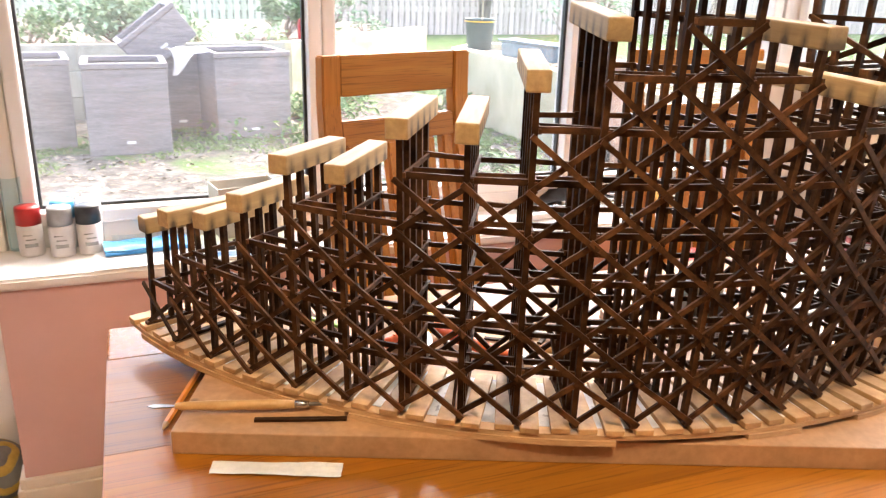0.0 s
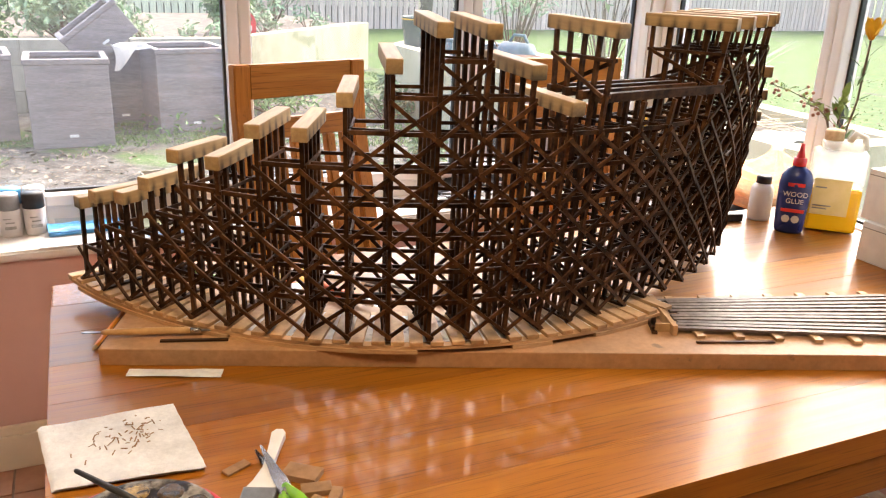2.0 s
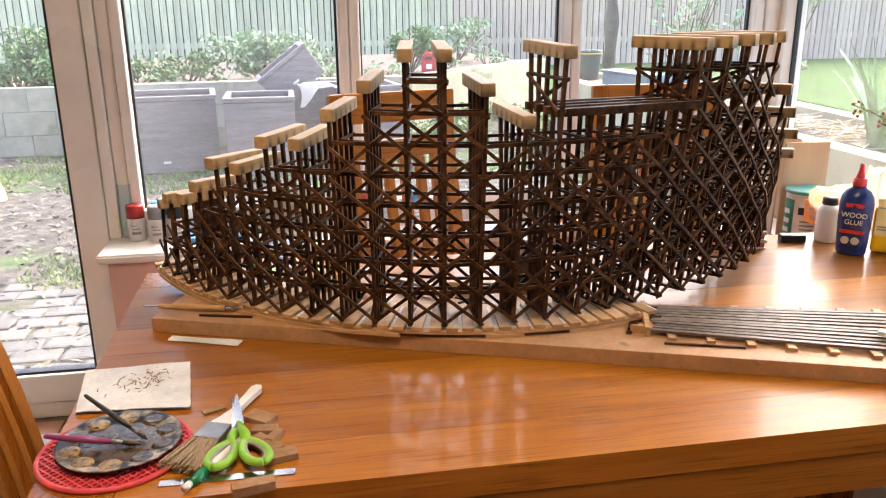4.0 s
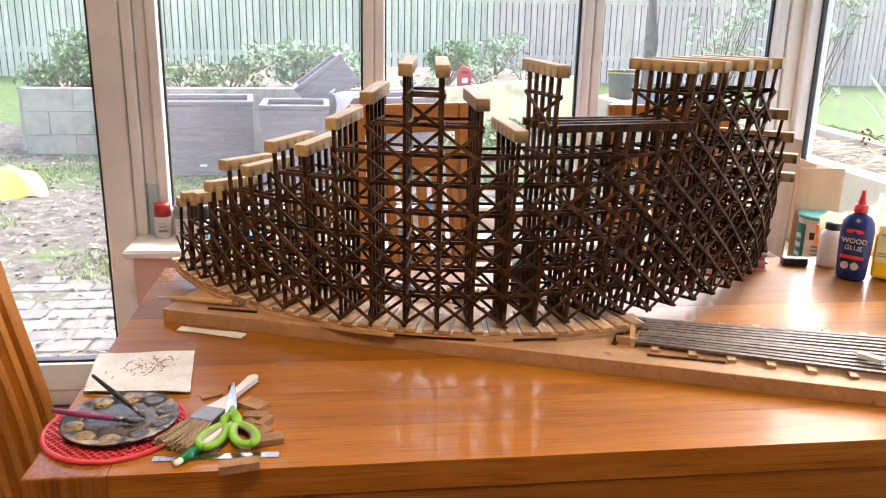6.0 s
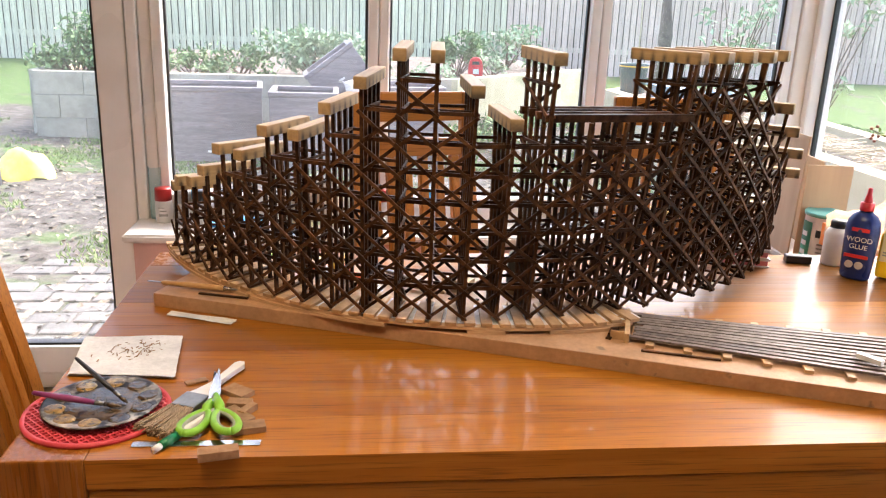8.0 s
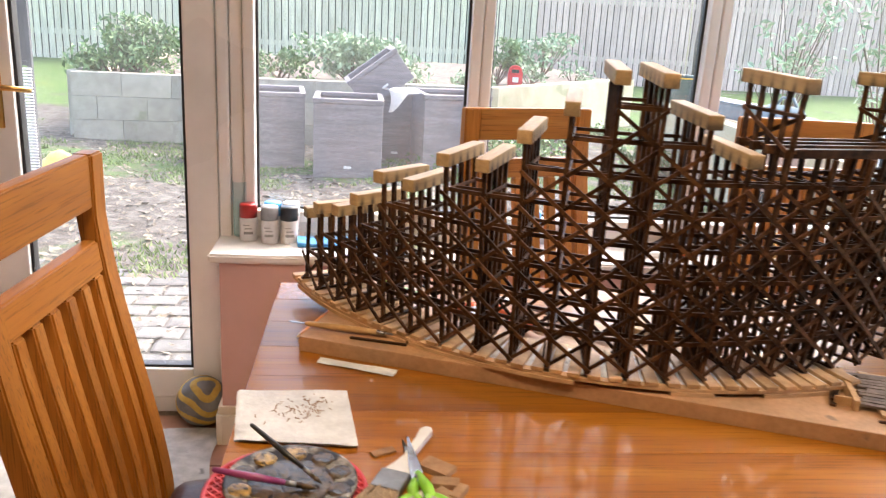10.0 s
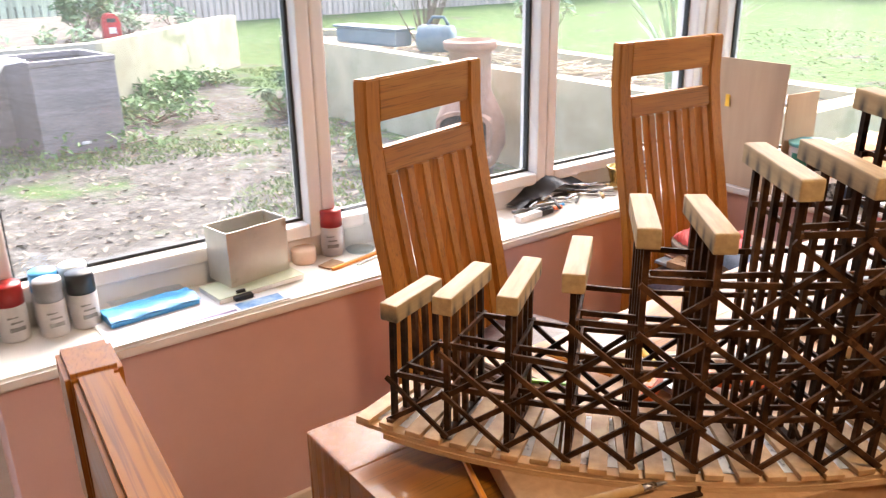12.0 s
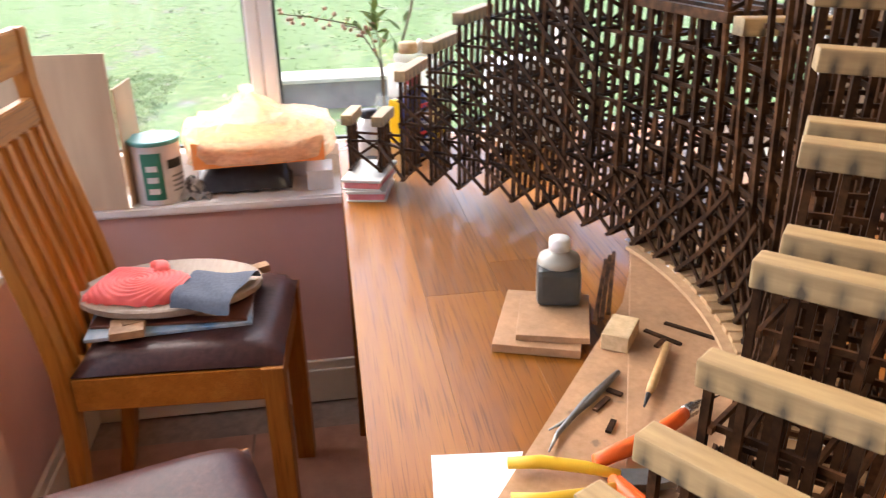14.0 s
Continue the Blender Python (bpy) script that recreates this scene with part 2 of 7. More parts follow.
def add_post_marks(m, pitch, colour):
    """Grey marks at the post pitch, fading out towards the cap's top."""
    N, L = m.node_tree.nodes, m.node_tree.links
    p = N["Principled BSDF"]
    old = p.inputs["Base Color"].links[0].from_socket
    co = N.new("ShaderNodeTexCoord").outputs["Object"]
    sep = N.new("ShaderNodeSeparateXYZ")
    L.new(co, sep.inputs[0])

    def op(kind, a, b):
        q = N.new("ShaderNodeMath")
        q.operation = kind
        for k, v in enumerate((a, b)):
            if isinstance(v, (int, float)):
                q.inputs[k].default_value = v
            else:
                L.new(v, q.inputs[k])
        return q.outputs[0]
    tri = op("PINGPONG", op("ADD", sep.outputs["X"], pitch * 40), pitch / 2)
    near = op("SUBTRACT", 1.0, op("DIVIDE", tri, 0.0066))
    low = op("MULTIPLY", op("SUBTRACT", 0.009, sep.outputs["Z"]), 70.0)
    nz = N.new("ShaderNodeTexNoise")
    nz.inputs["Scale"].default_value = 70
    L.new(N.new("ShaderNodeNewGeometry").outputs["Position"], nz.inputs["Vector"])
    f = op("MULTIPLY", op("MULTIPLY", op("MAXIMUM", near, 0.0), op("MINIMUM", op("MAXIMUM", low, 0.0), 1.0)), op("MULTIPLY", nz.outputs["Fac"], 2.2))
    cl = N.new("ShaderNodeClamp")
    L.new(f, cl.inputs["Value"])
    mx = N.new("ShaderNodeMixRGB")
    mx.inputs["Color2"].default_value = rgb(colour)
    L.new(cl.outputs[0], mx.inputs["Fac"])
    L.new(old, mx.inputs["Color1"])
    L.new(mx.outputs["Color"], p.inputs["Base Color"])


add_post_marks(M_cap, 0.0225, (0.10, 0.075, 0.045))
M_slat = material("pale_slat_wood", (0.36, 0.205, 0.088), (0.55, 0.35, 0.175), 40, 0.6, 0.1, vary=0.18)
M_ply = material("plywood_edge", (0.45, 0.27, 0.135), (0.57, 0.37, 0.20), 60, 0.6, 0.1, (1, 1, 9))
M_mdf = material("mdf", (0.40, 0.225, 0.11), (0.47, 0.275, 0.145), 120, 0.55, 0.06, spots=((0.24, 0.15, 0.085), 30.0, 0.68))
M_paper = material("white_paper", (0.74, 0.73, 0.70), (0.8, 0.79, 0.76), 60, 0.8, 0.04)
M_plan = material("printed_plan_paper", (0.62, 0.62, 0.62), (0.76, 0.76, 0.76), 60, 0.8, 0.04, spots=((0.25, 0.25, 0.27), 90.0, 0.6))
M_tissue = material("kitchen_paper", (0.68, 0.70, 0.72), (0.76, 0.78, 0.79), 150, 0.9, 0.4)
M_upvc = material("white_upvc", (0.74, 0.72, 0.70), (0.80, 0.78, 0.76), 6, 0.28, 0.02, spec=0.5)
M_sill = material("white_gloss_sill", (0.72, 0.69, 0.65), (0.80, 0.77, 0.73), 8, 0.3, 0.05, spots=((0.45, 0.36, 0.26), 9.0, 0.74))
M_pink = material("pink_wall_paint", (0.585, 0.370, 0.330), (0.635, 0.41, 0.366), 5, 0.75, 0.15, detail=9)
M_white = material("cream_wall_paint", (0.46, 0.385, 0.30), (0.52, 0.44, 0.35), 5, 0.8, 0.1)
M_brown_wall = material("dim_brown_wall", (0.20, 0.145, 0.10), (0.27, 0.20, 0.145), 6, 0.85, 0.2)
M_skirt = material("cream_gloss_skirting", (0.66, 0.58, 0.46), (0.72, 0.64, 0.52), 10, 0.35, 0.05, spots=((0.22, 0.13, 0.07), 16.0, 0.67))
M_floor = material("terracotta_tile", (0.30, 0.145, 0.09), (0.40, 0.21, 0.135), 14, 0.4, 0.1, vary=0.08)
M_grout = material("floor_grout", (0.22, 0.16, 0.12), (0.3, 0.22, 0.17), 40, 0.9, 0.2)
M_leather = material("dark_brown_leather", (0.036, 0.0120, 0.010), (0.062, 0.023, 0.019), 90, 0.40, 0.35, spec=0.27)
M_gasket = material("black_rubber", (0.012, 0.012, 0.013), (0.02, 0.02, 0.02), 40, 0.5, 0.05)
M_brass = material("brass", (0.55, 0.36, 0.12), (0.66, 0.45, 0.17), 30, 0.28, 0.02, metal=1.0)
M_steel = material("bright_steel", (0.55, 0.55, 0.56), (0.66, 0.66, 0.66), 40, 0.25, 0.03, metal=1.0)
M_dull = material("grey_metal", (0.24, 0.235, 0.225), (0.34, 0.335, 0.32), 50, 0.4, 0.1, metal=0.9)
M_black = material("black_plastic", (0.012, 0.012, 0.014), (0.025, 0.025, 0.027), 50, 0.4, 0.05)
M_redp = material("red_plastic", (0.50, 0.02, 0.03), (0.60, 0.035, 0.04), 40, 0.35, 0.03)
M_cap_red = material("dark_red_cap", (0.30, 0.012, 0.012), (0.36, 0.02, 0.018), 40, 0.35, 0.03)
M_cap_grey = material("grey_cap", (0.22, 0.23, 0.24), (0.28, 0.29, 0.3), 40, 0.35, 0.03)
M_cap_blue = material("blue_cap", (0.05, 0.30, 0.62), (0.07, 0.36, 0.68), 40, 0.35, 0.03)
M_cap_white = material("white_cap", (0.72, 0.72, 0.70), (0.78, 0.78, 0.76), 40, 0.35, 0.03)
M_can = material("white_can_print", (0.55, 0.53, 0.53), (0.66, 0.64, 0.63), 30, 0.3, 0.03)
M_green = material("lime_green_plastic", (0.20, 0.47, 0.03), (0.25, 0.54, 0.05), 40, 0.4, 0.03)
M_mat = material("red_silicone", (0.56, 0.045, 0.06), (0.66, 0.07, 0.085), 40, 0.5, 0.05)
M_orange = material("orange_grip", (0.80, 0.11, 0.012), (0.86, 0.15, 0.02), 40, 0.45, 0.04)
M_yellow = material("yellow_grip", (0.72, 0.42, 0.02), (0.80, 0.48, 0.03), 40, 0.45, 0.04)
M_blue = material("blue_tray_plastic", (0.04, 0.24, 0.55), (0.08, 0.36, 0.70), 16, 0.3, 0.05)
M_navy = material("navy_bottle", (0.008, 0.022, 0.12), (0.014, 0.034, 0.17), 30, 0.28, 0.02)
M_palette = material("used_palette", (0.035, 0.026, 0.018), (0.50, 0.46, 0.39), 42, 0.42, 0.9, detail=9, spec=0.3, spots=((0.012, 0.008, 0.006), 34.0, 0.49))
M_palette_dark = material("wet_black_paint", (0.010, 0.007, 0.004), (0.11, 0.066, 0.03), 90, 0.26, 1.0)
M_gold = material("gold_paint", (0.13, 0.075, 0.026), (0.55, 0.34, 0.10), 110, 0.3, 0.9, metal=0.3, spots=((0.03, 0.022, 0.015), 150.0, 0.55))
M_bristle = material("bristles", (0.27, 0.185, 0.11), (0.46, 0.34, 0.22), 120, 0.8, 0.6, (8, 1, 1))
M_card = material("corrugated_cardboard", (0.43, 0.30, 0.19), (0.465, 0.33, 0.21), 40, 0.75, 0.1, (1, 1, 0.1))
M_offcut = material("hardboard_offcut", (0.25, 0.135, 0.06), (0.37, 0.215, 0.11), 70, 0.65, 0.15, vary=0.12)
M_pencil = material("pencil_paint", (0.72, 0.26, 0.03), (0.78, 0.31, 0.05), 40, 0.35, 0.03)
M_turned = material("turned_handle_wood", (0.52, 0.30, 0.11), (0.62, 0.39, 0.17), 40, 0.35, 0.05, (2, 2, 2))
M_pinkbox = material("pink_print", (0.60, 0.16, 0.18), (0.7, 0.25, 0.26), 30, 0.4, 0.05)
M_glove_r = material("coral_silicone", (0.80, 0.10, 0.09), (0.88, 0.15, 0.13), 30, 0.5, 0.1)
M_glove_g = material("slate_fabric", (0.06, 0.075, 0.105), (0.09, 0.105, 0.14), 160, 0.9, 0.5)
M_orange_bag = material("orange_net_bag", (0.82, 0.28, 0.07), (0.88, 0.42, 0.15), 20, 0.5, 0.4)
M_terracotta = material("terracotta", (0.27, 0.155, 0.105), (0.37, 0.23, 0.165), 12, 0.8, 0.2)
M_liquid = material("yellow_liquid", (0.75, 0.44, 0.01), (0.85, 0.52, 0.02), 6, 0.15, 0.0)
M_jugp = material("cloudy_plastic", (0.66, 0.64, 0.58), (0.74, 0.72, 0.66), 12, 0.3, 0.05)
# Window haze is put into the panes as a faint pale veil.
M_glass = clear("hazed_window_glass", haze=0.02)
M_jar = clear("clear_jar", (0.84, 0.90, 0.91), 0.05, haze=0.08)
M_leafp = material("house_plant_leaf", (0.16, 0.27, 0.05), (0.32, 0.40, 0.12), 60, 0.5, 0.1)
M_berry = material("rosehip", (0.28, 0.11, 0.07), (0.40, 0.18, 0.11), 60, 0.4, 0.05)
# garden
M_soil = material("bare_soil_and_litter", (0.07, 0.052, 0.038), (0.16, 0.13, 0.10), 9, 0.95, 0.8, detail=9, spots=((0.26, 0.22, 0.17), 12.0, 0.60))
M_grass = material("grass_blades", (0.12, 0.205, 0.05), (0.23, 0.32, 0.105), 3, 0.8, 0.0)
M_litter = material("fallen_leaves", (0.11, 0.085, 0.055), (0.34, 0.295, 0.225), 9, 0.8, 0.1)
M_block = material("concrete_block", (0.38, 0.365, 0.29), (0.47, 0.45, 0.37), 12, 0.9, 0.3, vary=0.07, spots=((0.30, 0.32, 0.22), 5.0, 0.68))
M_render = material("weathered_render_wall", (0.40, 0.365, 0.235), (0.56, 0.52, 0.36), 2.6, 0.9, 0.3, detail=9, spots=((0.36, 0.36, 0.22), 3.0, 0.6))
M_sett = material("pale_stone_sett", (0.105, 0.103, 0.098), (0.165, 0.162, 0.155), 16, 0.85, 0.4, vary=0.12)
M_fence = material("weathered_fence", (0.62, 0.585, 0.42), (0.76, 0.72, 0.54), 6, 0.85, 0.2, (6, 6, 0.6), vary=0.1)
M_fence_red = material("stained_fence", (0.60, 0.46, 0.38), (0.72, 0.58, 0.49), 6, 0.85, 0.2, (6, 6, 0.6), vary=0.1)
M_rattan = material("grey_brown_rattan", (0.20, 0.178, 0.178), (0.29, 0.265, 0.265), 60, 0.6, 0.5, (0.35, 0.35, 3.0))
M_bush = material("shrub_leaf", (0.085, 0.165, 0.055), (0.22, 0.335, 0.14), 9, 0.6, 0.1)
M_weed = material("garden_weed_leaf", (0.09, 0.185, 0.045), (0.19, 0.31, 0.105), 9, 0.6, 0.1)
M_sage = material("silvery_leaf", (0.20, 0.31, 0.16), (0.38, 0.48, 0.31), 9, 0.7, 0.1)
M_twig = material("twig_bark", (0.10, 0.07, 0.045), (0.19, 0.14, 0.09), 40, 0.8, 0.3)
M_straw = material("dry_stalks", (0.45, 0.37, 0.24), (0.62, 0.53, 0.37), 12, 0.9, 0.2)
M_tub = material("dark_green_tub", (0.035, 0.07, 0.07), (0.055, 0.095, 0.095), 20, 0.5, 0.1)
M_slate = material("slate_blue_plastic", (0.09, 0.15, 0.19), (0.14, 0.21, 0.25), 15, 0.5, 0.1)
M_yelbag = material("yellow_sack", (0.70, 0.55, 0.06), (0.80, 0.68, 0.16), 8, 0.5, 0.4)
M_cloth = material("white_cloth", (0.66, 0.64, 0.6), (0.76, 0.74, 0.70), 30, 0.9, 0.3)
M_dark_wall = material("dark_weathered_wall", (0.07, 0.075, 0.085), (0.17, 0.18, 0.19), 5, 0.85, 0.3, detail=9)
M_dark_frame = material("dark_grey_paint", (0.05, 0.055, 0.062), (0.075, 0.08, 0.088), 12, 0.5, 0.1)
M_trunk = material("far_bark", (0.12, 0.10, 0.08), (0.2, 0.17, 0.14), 12, 0.9, 0.4)
# Glow for the diffuser of the added fill lamp.
M_emit = bpy.data.materials.new("fill_lamp_glow")
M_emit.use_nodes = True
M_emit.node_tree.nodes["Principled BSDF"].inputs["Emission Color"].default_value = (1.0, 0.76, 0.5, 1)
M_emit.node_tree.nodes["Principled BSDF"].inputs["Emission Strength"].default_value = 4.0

# ---- the room: floor, dwarf walls, sills, window frames, door, ceiling ----
XW, YW = 1.963, 0.922       # glass planes of the side wall and of the garden wall
X_LEFT, Y_BACK, Z_CEIL = -2.3, -3.2, 2.4

solid("floor", boxes(span(X_LEFT, XW, Y_BACK, YW, -0.12, -0.006)), M_grout, "brown terracotta tiled floor of the garden room", "floor", "structure")
solid("ceiling", boxes(span(X_LEFT - 0.1, XW + 0.1, Y_BACK - 0.1, YW + 0.1, Z_CEIL, Z_CEIL + 0.1)), M_upvc, "plain white ceiling", "ceiling", "structure")
# Unseen closing walls; white west adds bounce, brown south cuts it.
solid("wall_west", boxes(span(X_LEFT - 0.1, X_LEFT, Y_BACK, YW, -0.1, Z_CEIL)), M_upvc, "unseen plain wall, white to bounce light into the room", "wall", "structure")
solid("wall_south", boxes(span(X_LEFT - 0.1, XW, Y_BACK - 0.1, Y_BACK, -0.1, Z_CEIL)), M_brown_wall, "unseen plain wall, brown to dim the bounce from the south", "wall", "structure")
solid("wall_north_dwarf", boxes(span(-0.235, 1.765, 0.70, 0.99, -0.1, 0.574)), M_pink, "low pink painted wall under the window sill", "wall", "structure")
solid("wall_east_dwarf", boxes(span(1.765, 2.03, Y_BACK, 0.99, -0.1, 0.574)), M_pink, "low pink painted wall under the side window", "wall", "structure")
solid("wall_north_west", boxes(span(X_LEFT, -1.003, 0.893, 1.0, -0.1, Z_CEIL)), M_white, "cream wall beside the garden door", "wall", "structure")
solid("wall_north_header", boxes(span(-1.003, XW + 0.06, 0.873, 1.0, 2.12, Z_CEIL)), M_white, "white header above the windows", "wall", "structure")
solid("wall_east_header", boxes(span(1.92, 2.04, Y_BACK, 0.88, 2.12, Z_CEIL)), M_white, "white header above the side windows", "wall", "structure")


def sill_shape(outline):
    bm = prism(outline, 0.574, 0.600)
    bmesh.ops.bevel(bm, geom=[e for e in bm.edges], offset=0.006, segments=3, affect="EDGES")
    return bm


solid("window_sill_1", sill_shape([(-0.264, 0.682), (1.741, 0.682), (1.741, 0.889), (-0.264, 0.889)]), M_sill, "worn white gloss sill below the garden window", "window sill", "structure")
solid("window_sill_2", sill_shape([(1.743, -3.15), (1.925, -3.15), (1.925, 0.889), (1.743, 0.889)]), M_sill, "white gloss sill below the side window", "window sill", "structure")

for nm, s1, s2 in (("baseboard_1", span(-0.237, 1.753, 0.682, 0.70, 0, 0.10), span(-0.237, 1.753, 0.688, 0.70, 0.10, 0.125)),
                   ("baseboard_2", span(1.747, 1.765, Y_BACK, 0.682, 0, 0.10), span(1.753, 1.765, Y_BACK, 0.688, 0.10, 0.125)),
                   ("baseboard_3", span(-0.253, -0.235, 0.684, 0.88, 0, 0.10), span(-0.247, -0.235, 0.69, 0.88, 0.10, 0.125))):
    solid(nm, boxes(s1, s2, bevel=0.003), M_skirt, "cream gloss skirting board with chipped brown paint", "skirting", "structure")


def window_unit(name, a0, a1, z0, z1, along, plane, label):
    """A glazed frame: welded bars, black gaskets, bead and a pane."""
    top = thing(name, label, "window", kind="structure")
    w = 0.033

    def bar(u0, u1, v0, v1, d0, d1):
        return span(u0, u1, plane + d0, plane + d1, v0, v1) if along == "x" else span(plane + d0, plane + d1, u0, u1, v0, v1)
    part("window_frame", boxes(bar(a0, a0 + w, z0, z1, -0.045, 0.03), bar(a1 - w, a1, z0, z1, -0.045, 0.03),
                               bar(a0 + w, a1 - w, z0, z0 + w, -0.045, 0.03), bar(a0 + w, a1 - w, z1 - w, z1, -0.045, 0.03), bevel=0.006), M_upvc, top)
    g = 0.007
    part("gasket", boxes(bar(a0 + w, a0 + w + g, z0 + w, z1 - w, -0.008, 0.008), bar(a1 - w - g, a1 - w, z0 + w, z1 - w, -0.008, 0.008),
                         bar(a0 + w + g, a1 - w - g, z0 + w, z0 + w + g, -0.008, 0.008), bar(a0 + w + g, a1 - w - g, z1 - w - g, z1 - w, -0.008, 0.008)), M_gasket, top, "black rubber gasket")
    pane = part("pane", boxes(bar(a0 + w + 0.002, a1 - w - 0.002, z0 + w + 0.002, z1 - w - 0.002, -0.002, 0.002)), M_glass, top, "clear glass pane")
    pane.visible_shadow = False
    return top


Z0, Z1 = 0.65, 2.12
window_unit("window_1", -0.188, 0.499, Z0, Z1, "x", YW, "tall white framed garden window beside the door")
window_unit("window_2", 0.500, 1.206, Z0, Z1, "x", YW, "tall white framed garden window behind a chair")
window_unit("window_3", 1.207, 1.868, Z0, Z1, "x", YW, "tall white framed garden window near the corner")
window_unit("window_4", 0.170, 0.868, Z0, Z1, "y", XW, "white framed side window facing the lawn")
window_unit("window_5", -0.62, 0.169, Z0, Z1, "y", XW, "white framed side window facing the lawn")
window_unit("window_6", -1.42, -0.624, Z0, Z1, "y", XW, "white framed side window facing the lawn")
# Added out of view to keep side daylight off the room's south end.
solid("wall_east_south", boxes(span(1.926, 2.02, -3.2, -1.424, 0.652, 2.118)), M_white, "unseen cream wall added to block daylight past the side windows", "wall", "structure")
solid("window_plinth_1", boxes(span(-0.188, 1.868, 0.890, 0.985, 0.5745, 0.6495), bevel=0.004), M_upvc, "white rail beneath the garden windows", "window frame", "structure")
solid("window_plinth_2", boxes(span(1.926, 2.02, -3.1, 0.868, 0.5745, 0.6495), bevel=0.004), M_upvc, "white rail beneath the side windows", "window frame", "structure")
solid("corner_post", boxes(span(1.870, 2.02, 0.87, 0.99, 0.575, 2.12), bevel=0.008), M_upvc, "white corner post between the windows", "post", "structure")
solid("door_post", boxes(span(-0.262, -0.228, 0.878, 0.985, 0, 2.12), span(-0.226, -0.190, 0.886, 0.985, 0, 2.12), bevel=0.006), M_upvc, "white ribbed post between door and window", "post", "structure")
solid("door_frame", boxes(span(-1.003, -0.923, 0.878, 0.985, 0, 2.12), span(-0.923, -0.262, 0.893, 0.985, 0.0, 0.055), span(-0.923, -0.262, 0.878, 0.985, 2.08, 2.12), bevel=0.004), M_upvc, "white plastic garden door frame and threshold", "door frame", "structure")

door = thing("door_1", "closed white framed glazed garden door with a brass handle", "door", kind="structure")
DX0, DX1 = -0.919, -0.266
part("door_leaf", boxes(span(DX0, DX0 + 0.095, 0.883, 0.943, 0.058, 2.078), span(DX1 - 0.09, DX1, 0.883, 0.943, 0.058, 2.078),
                        span(DX0 + 0.095, DX1 - 0.09, 0.883, 0.943, 0.058, 0.155), span(DX0 + 0.095, DX1 - 0.09, 0.883, 0.943, 1.98, 2.078), bevel=0.006), M_upvc, door)
gx0, gx1 = DX0 + 0.095, DX1 - 0.09
part("gasket", boxes(span(gx0, gx0 + 0.009, 0.898, 0.933, 0.155, 1.98), span(gx1 - 0.009, gx1, 0.898, 0.933, 0.155, 1.98), span(gx0, gx1, 0.898, 0.933, 0.155, 0.163)), M_gasket, door, "black rubber gasket")
pane = part("pane", boxes(span(gx0 + 0.01, gx1 - 0.01, 0.915, 0.919, 0.164, 1.975)), M_glass, door, "clear glass pane")
pane.visible_shadow = False
handle = part("handle_plate", boxes(span(-0.886, -0.854, 0.877, 0.8825, 0.90, 1.09), bevel=0.004), M_brass, door, "brass handle plate")
part("lever", tube([(-0.870, 0.877, 1.02), (-0.870, 0.838, 1.02), (-0.836, 0.831, 1.02), (-0.756, 0.831, 1.015)], [0.009, 0.009, 0.0085, 0.007], 10), M_brass, handle, "brass lever", True)

# Housing made up for the added fill light, out of view.
lamp = thing("ceiling_lamp", "added round fill lamp with a white rim, out of view", "lamp", (0.15, -1.20, 2.4))
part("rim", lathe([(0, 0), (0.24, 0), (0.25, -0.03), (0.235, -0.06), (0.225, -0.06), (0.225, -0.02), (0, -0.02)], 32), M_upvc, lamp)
part("diffuser", lathe([(0, -0.045), (0.22, -0.045), (0.222, -0.03), (0, -0.03)], 32), M_emit, lamp, "glowing diffuser of the added fill lamp")

# ---- the table ----
TX0, TX1, TY0, TY1, TZ = 0.008, 1.665, -0.840, 0.0, 0.76
LEG = 0.098
table = thing("dining_table", "orange lacquered hardwood dining table with flush square corner legs", "table")
for x in (TX0, TX1 - LEG):
    for y in (TY0, TY1 - LEG):
        part("leg", boxes(span(x, x + LEG, y, y + LEG, 0, TZ), bevel=0.003), M_table_leg, table)
for nm, s in (("apron", span(TX0 + LEG + 0.001, TX1 - LEG - 0.001, TY0 + 0.002, TY0 + 0.03, TZ - 0.098, TZ - 0.0415)), ("apron", span(TX0 + LEG + 0.001, TX1 - LEG - 0.001, TY1 - 0.03, TY1 - 0.002, TZ - 0.098, TZ - 0.0415)),
              ("apron", span(TX0 + 0.002, TX0 + 0.03, TY0 + LEG + 0.001, TY1 - LEG - 0.001, TZ - 0.098, TZ - 0.0415)), ("apron", span(TX1 - 0.03, TX1 - 0.002, TY0 + LEG + 0.001, TY1 - LEG - 0.001, TZ - 0.098, TZ - 0.0415))):
    part(nm, boxes(s, bevel=0.002), M_table, table)
rows = [(TY0, TY0 + LEG)]
inner = np.linspace(TY0 + LEG, TY1 - LEG, 7)
rows += [(inner[k], inner[k + 1]) for k in range(6)] + [(TY1 - LEG, TY1)]
for k, (y0, y1) in enumerate(rows):
    edge = k in (0, len(rows) - 1)
    x0, x1 = (TX0 + LEG + 0.0006, TX1 - LEG - 0.0006) if edge else (TX0 + LEG * 0, TX1)
    cut = [x0, x1] if edge else [x0, x0 + 0.45 + 0.9 * random.random(), x1]
    for a, b in zip(cut, cut[1:]):
        part("plank", boxes(span(a + 0.0001, b - 0.0001, y0 + 0.00012, y1 - 0.00012, TZ - 0.04, TZ), bevel=0.0004), M_table, table)

# ---- boards under the model ----
BD = -20.9
BOARD_TOP = 0.785


def slab(bm, corner, length, depth, deg, z0, z1, bevel=0.0015):
    m = pose(corner[0], corner[1], 0, 0, 0, deg)
    return box(bm, (length / 2, depth / 2, (z0 + z1) / 2), (length, depth, z1 - z0), m, bevel)


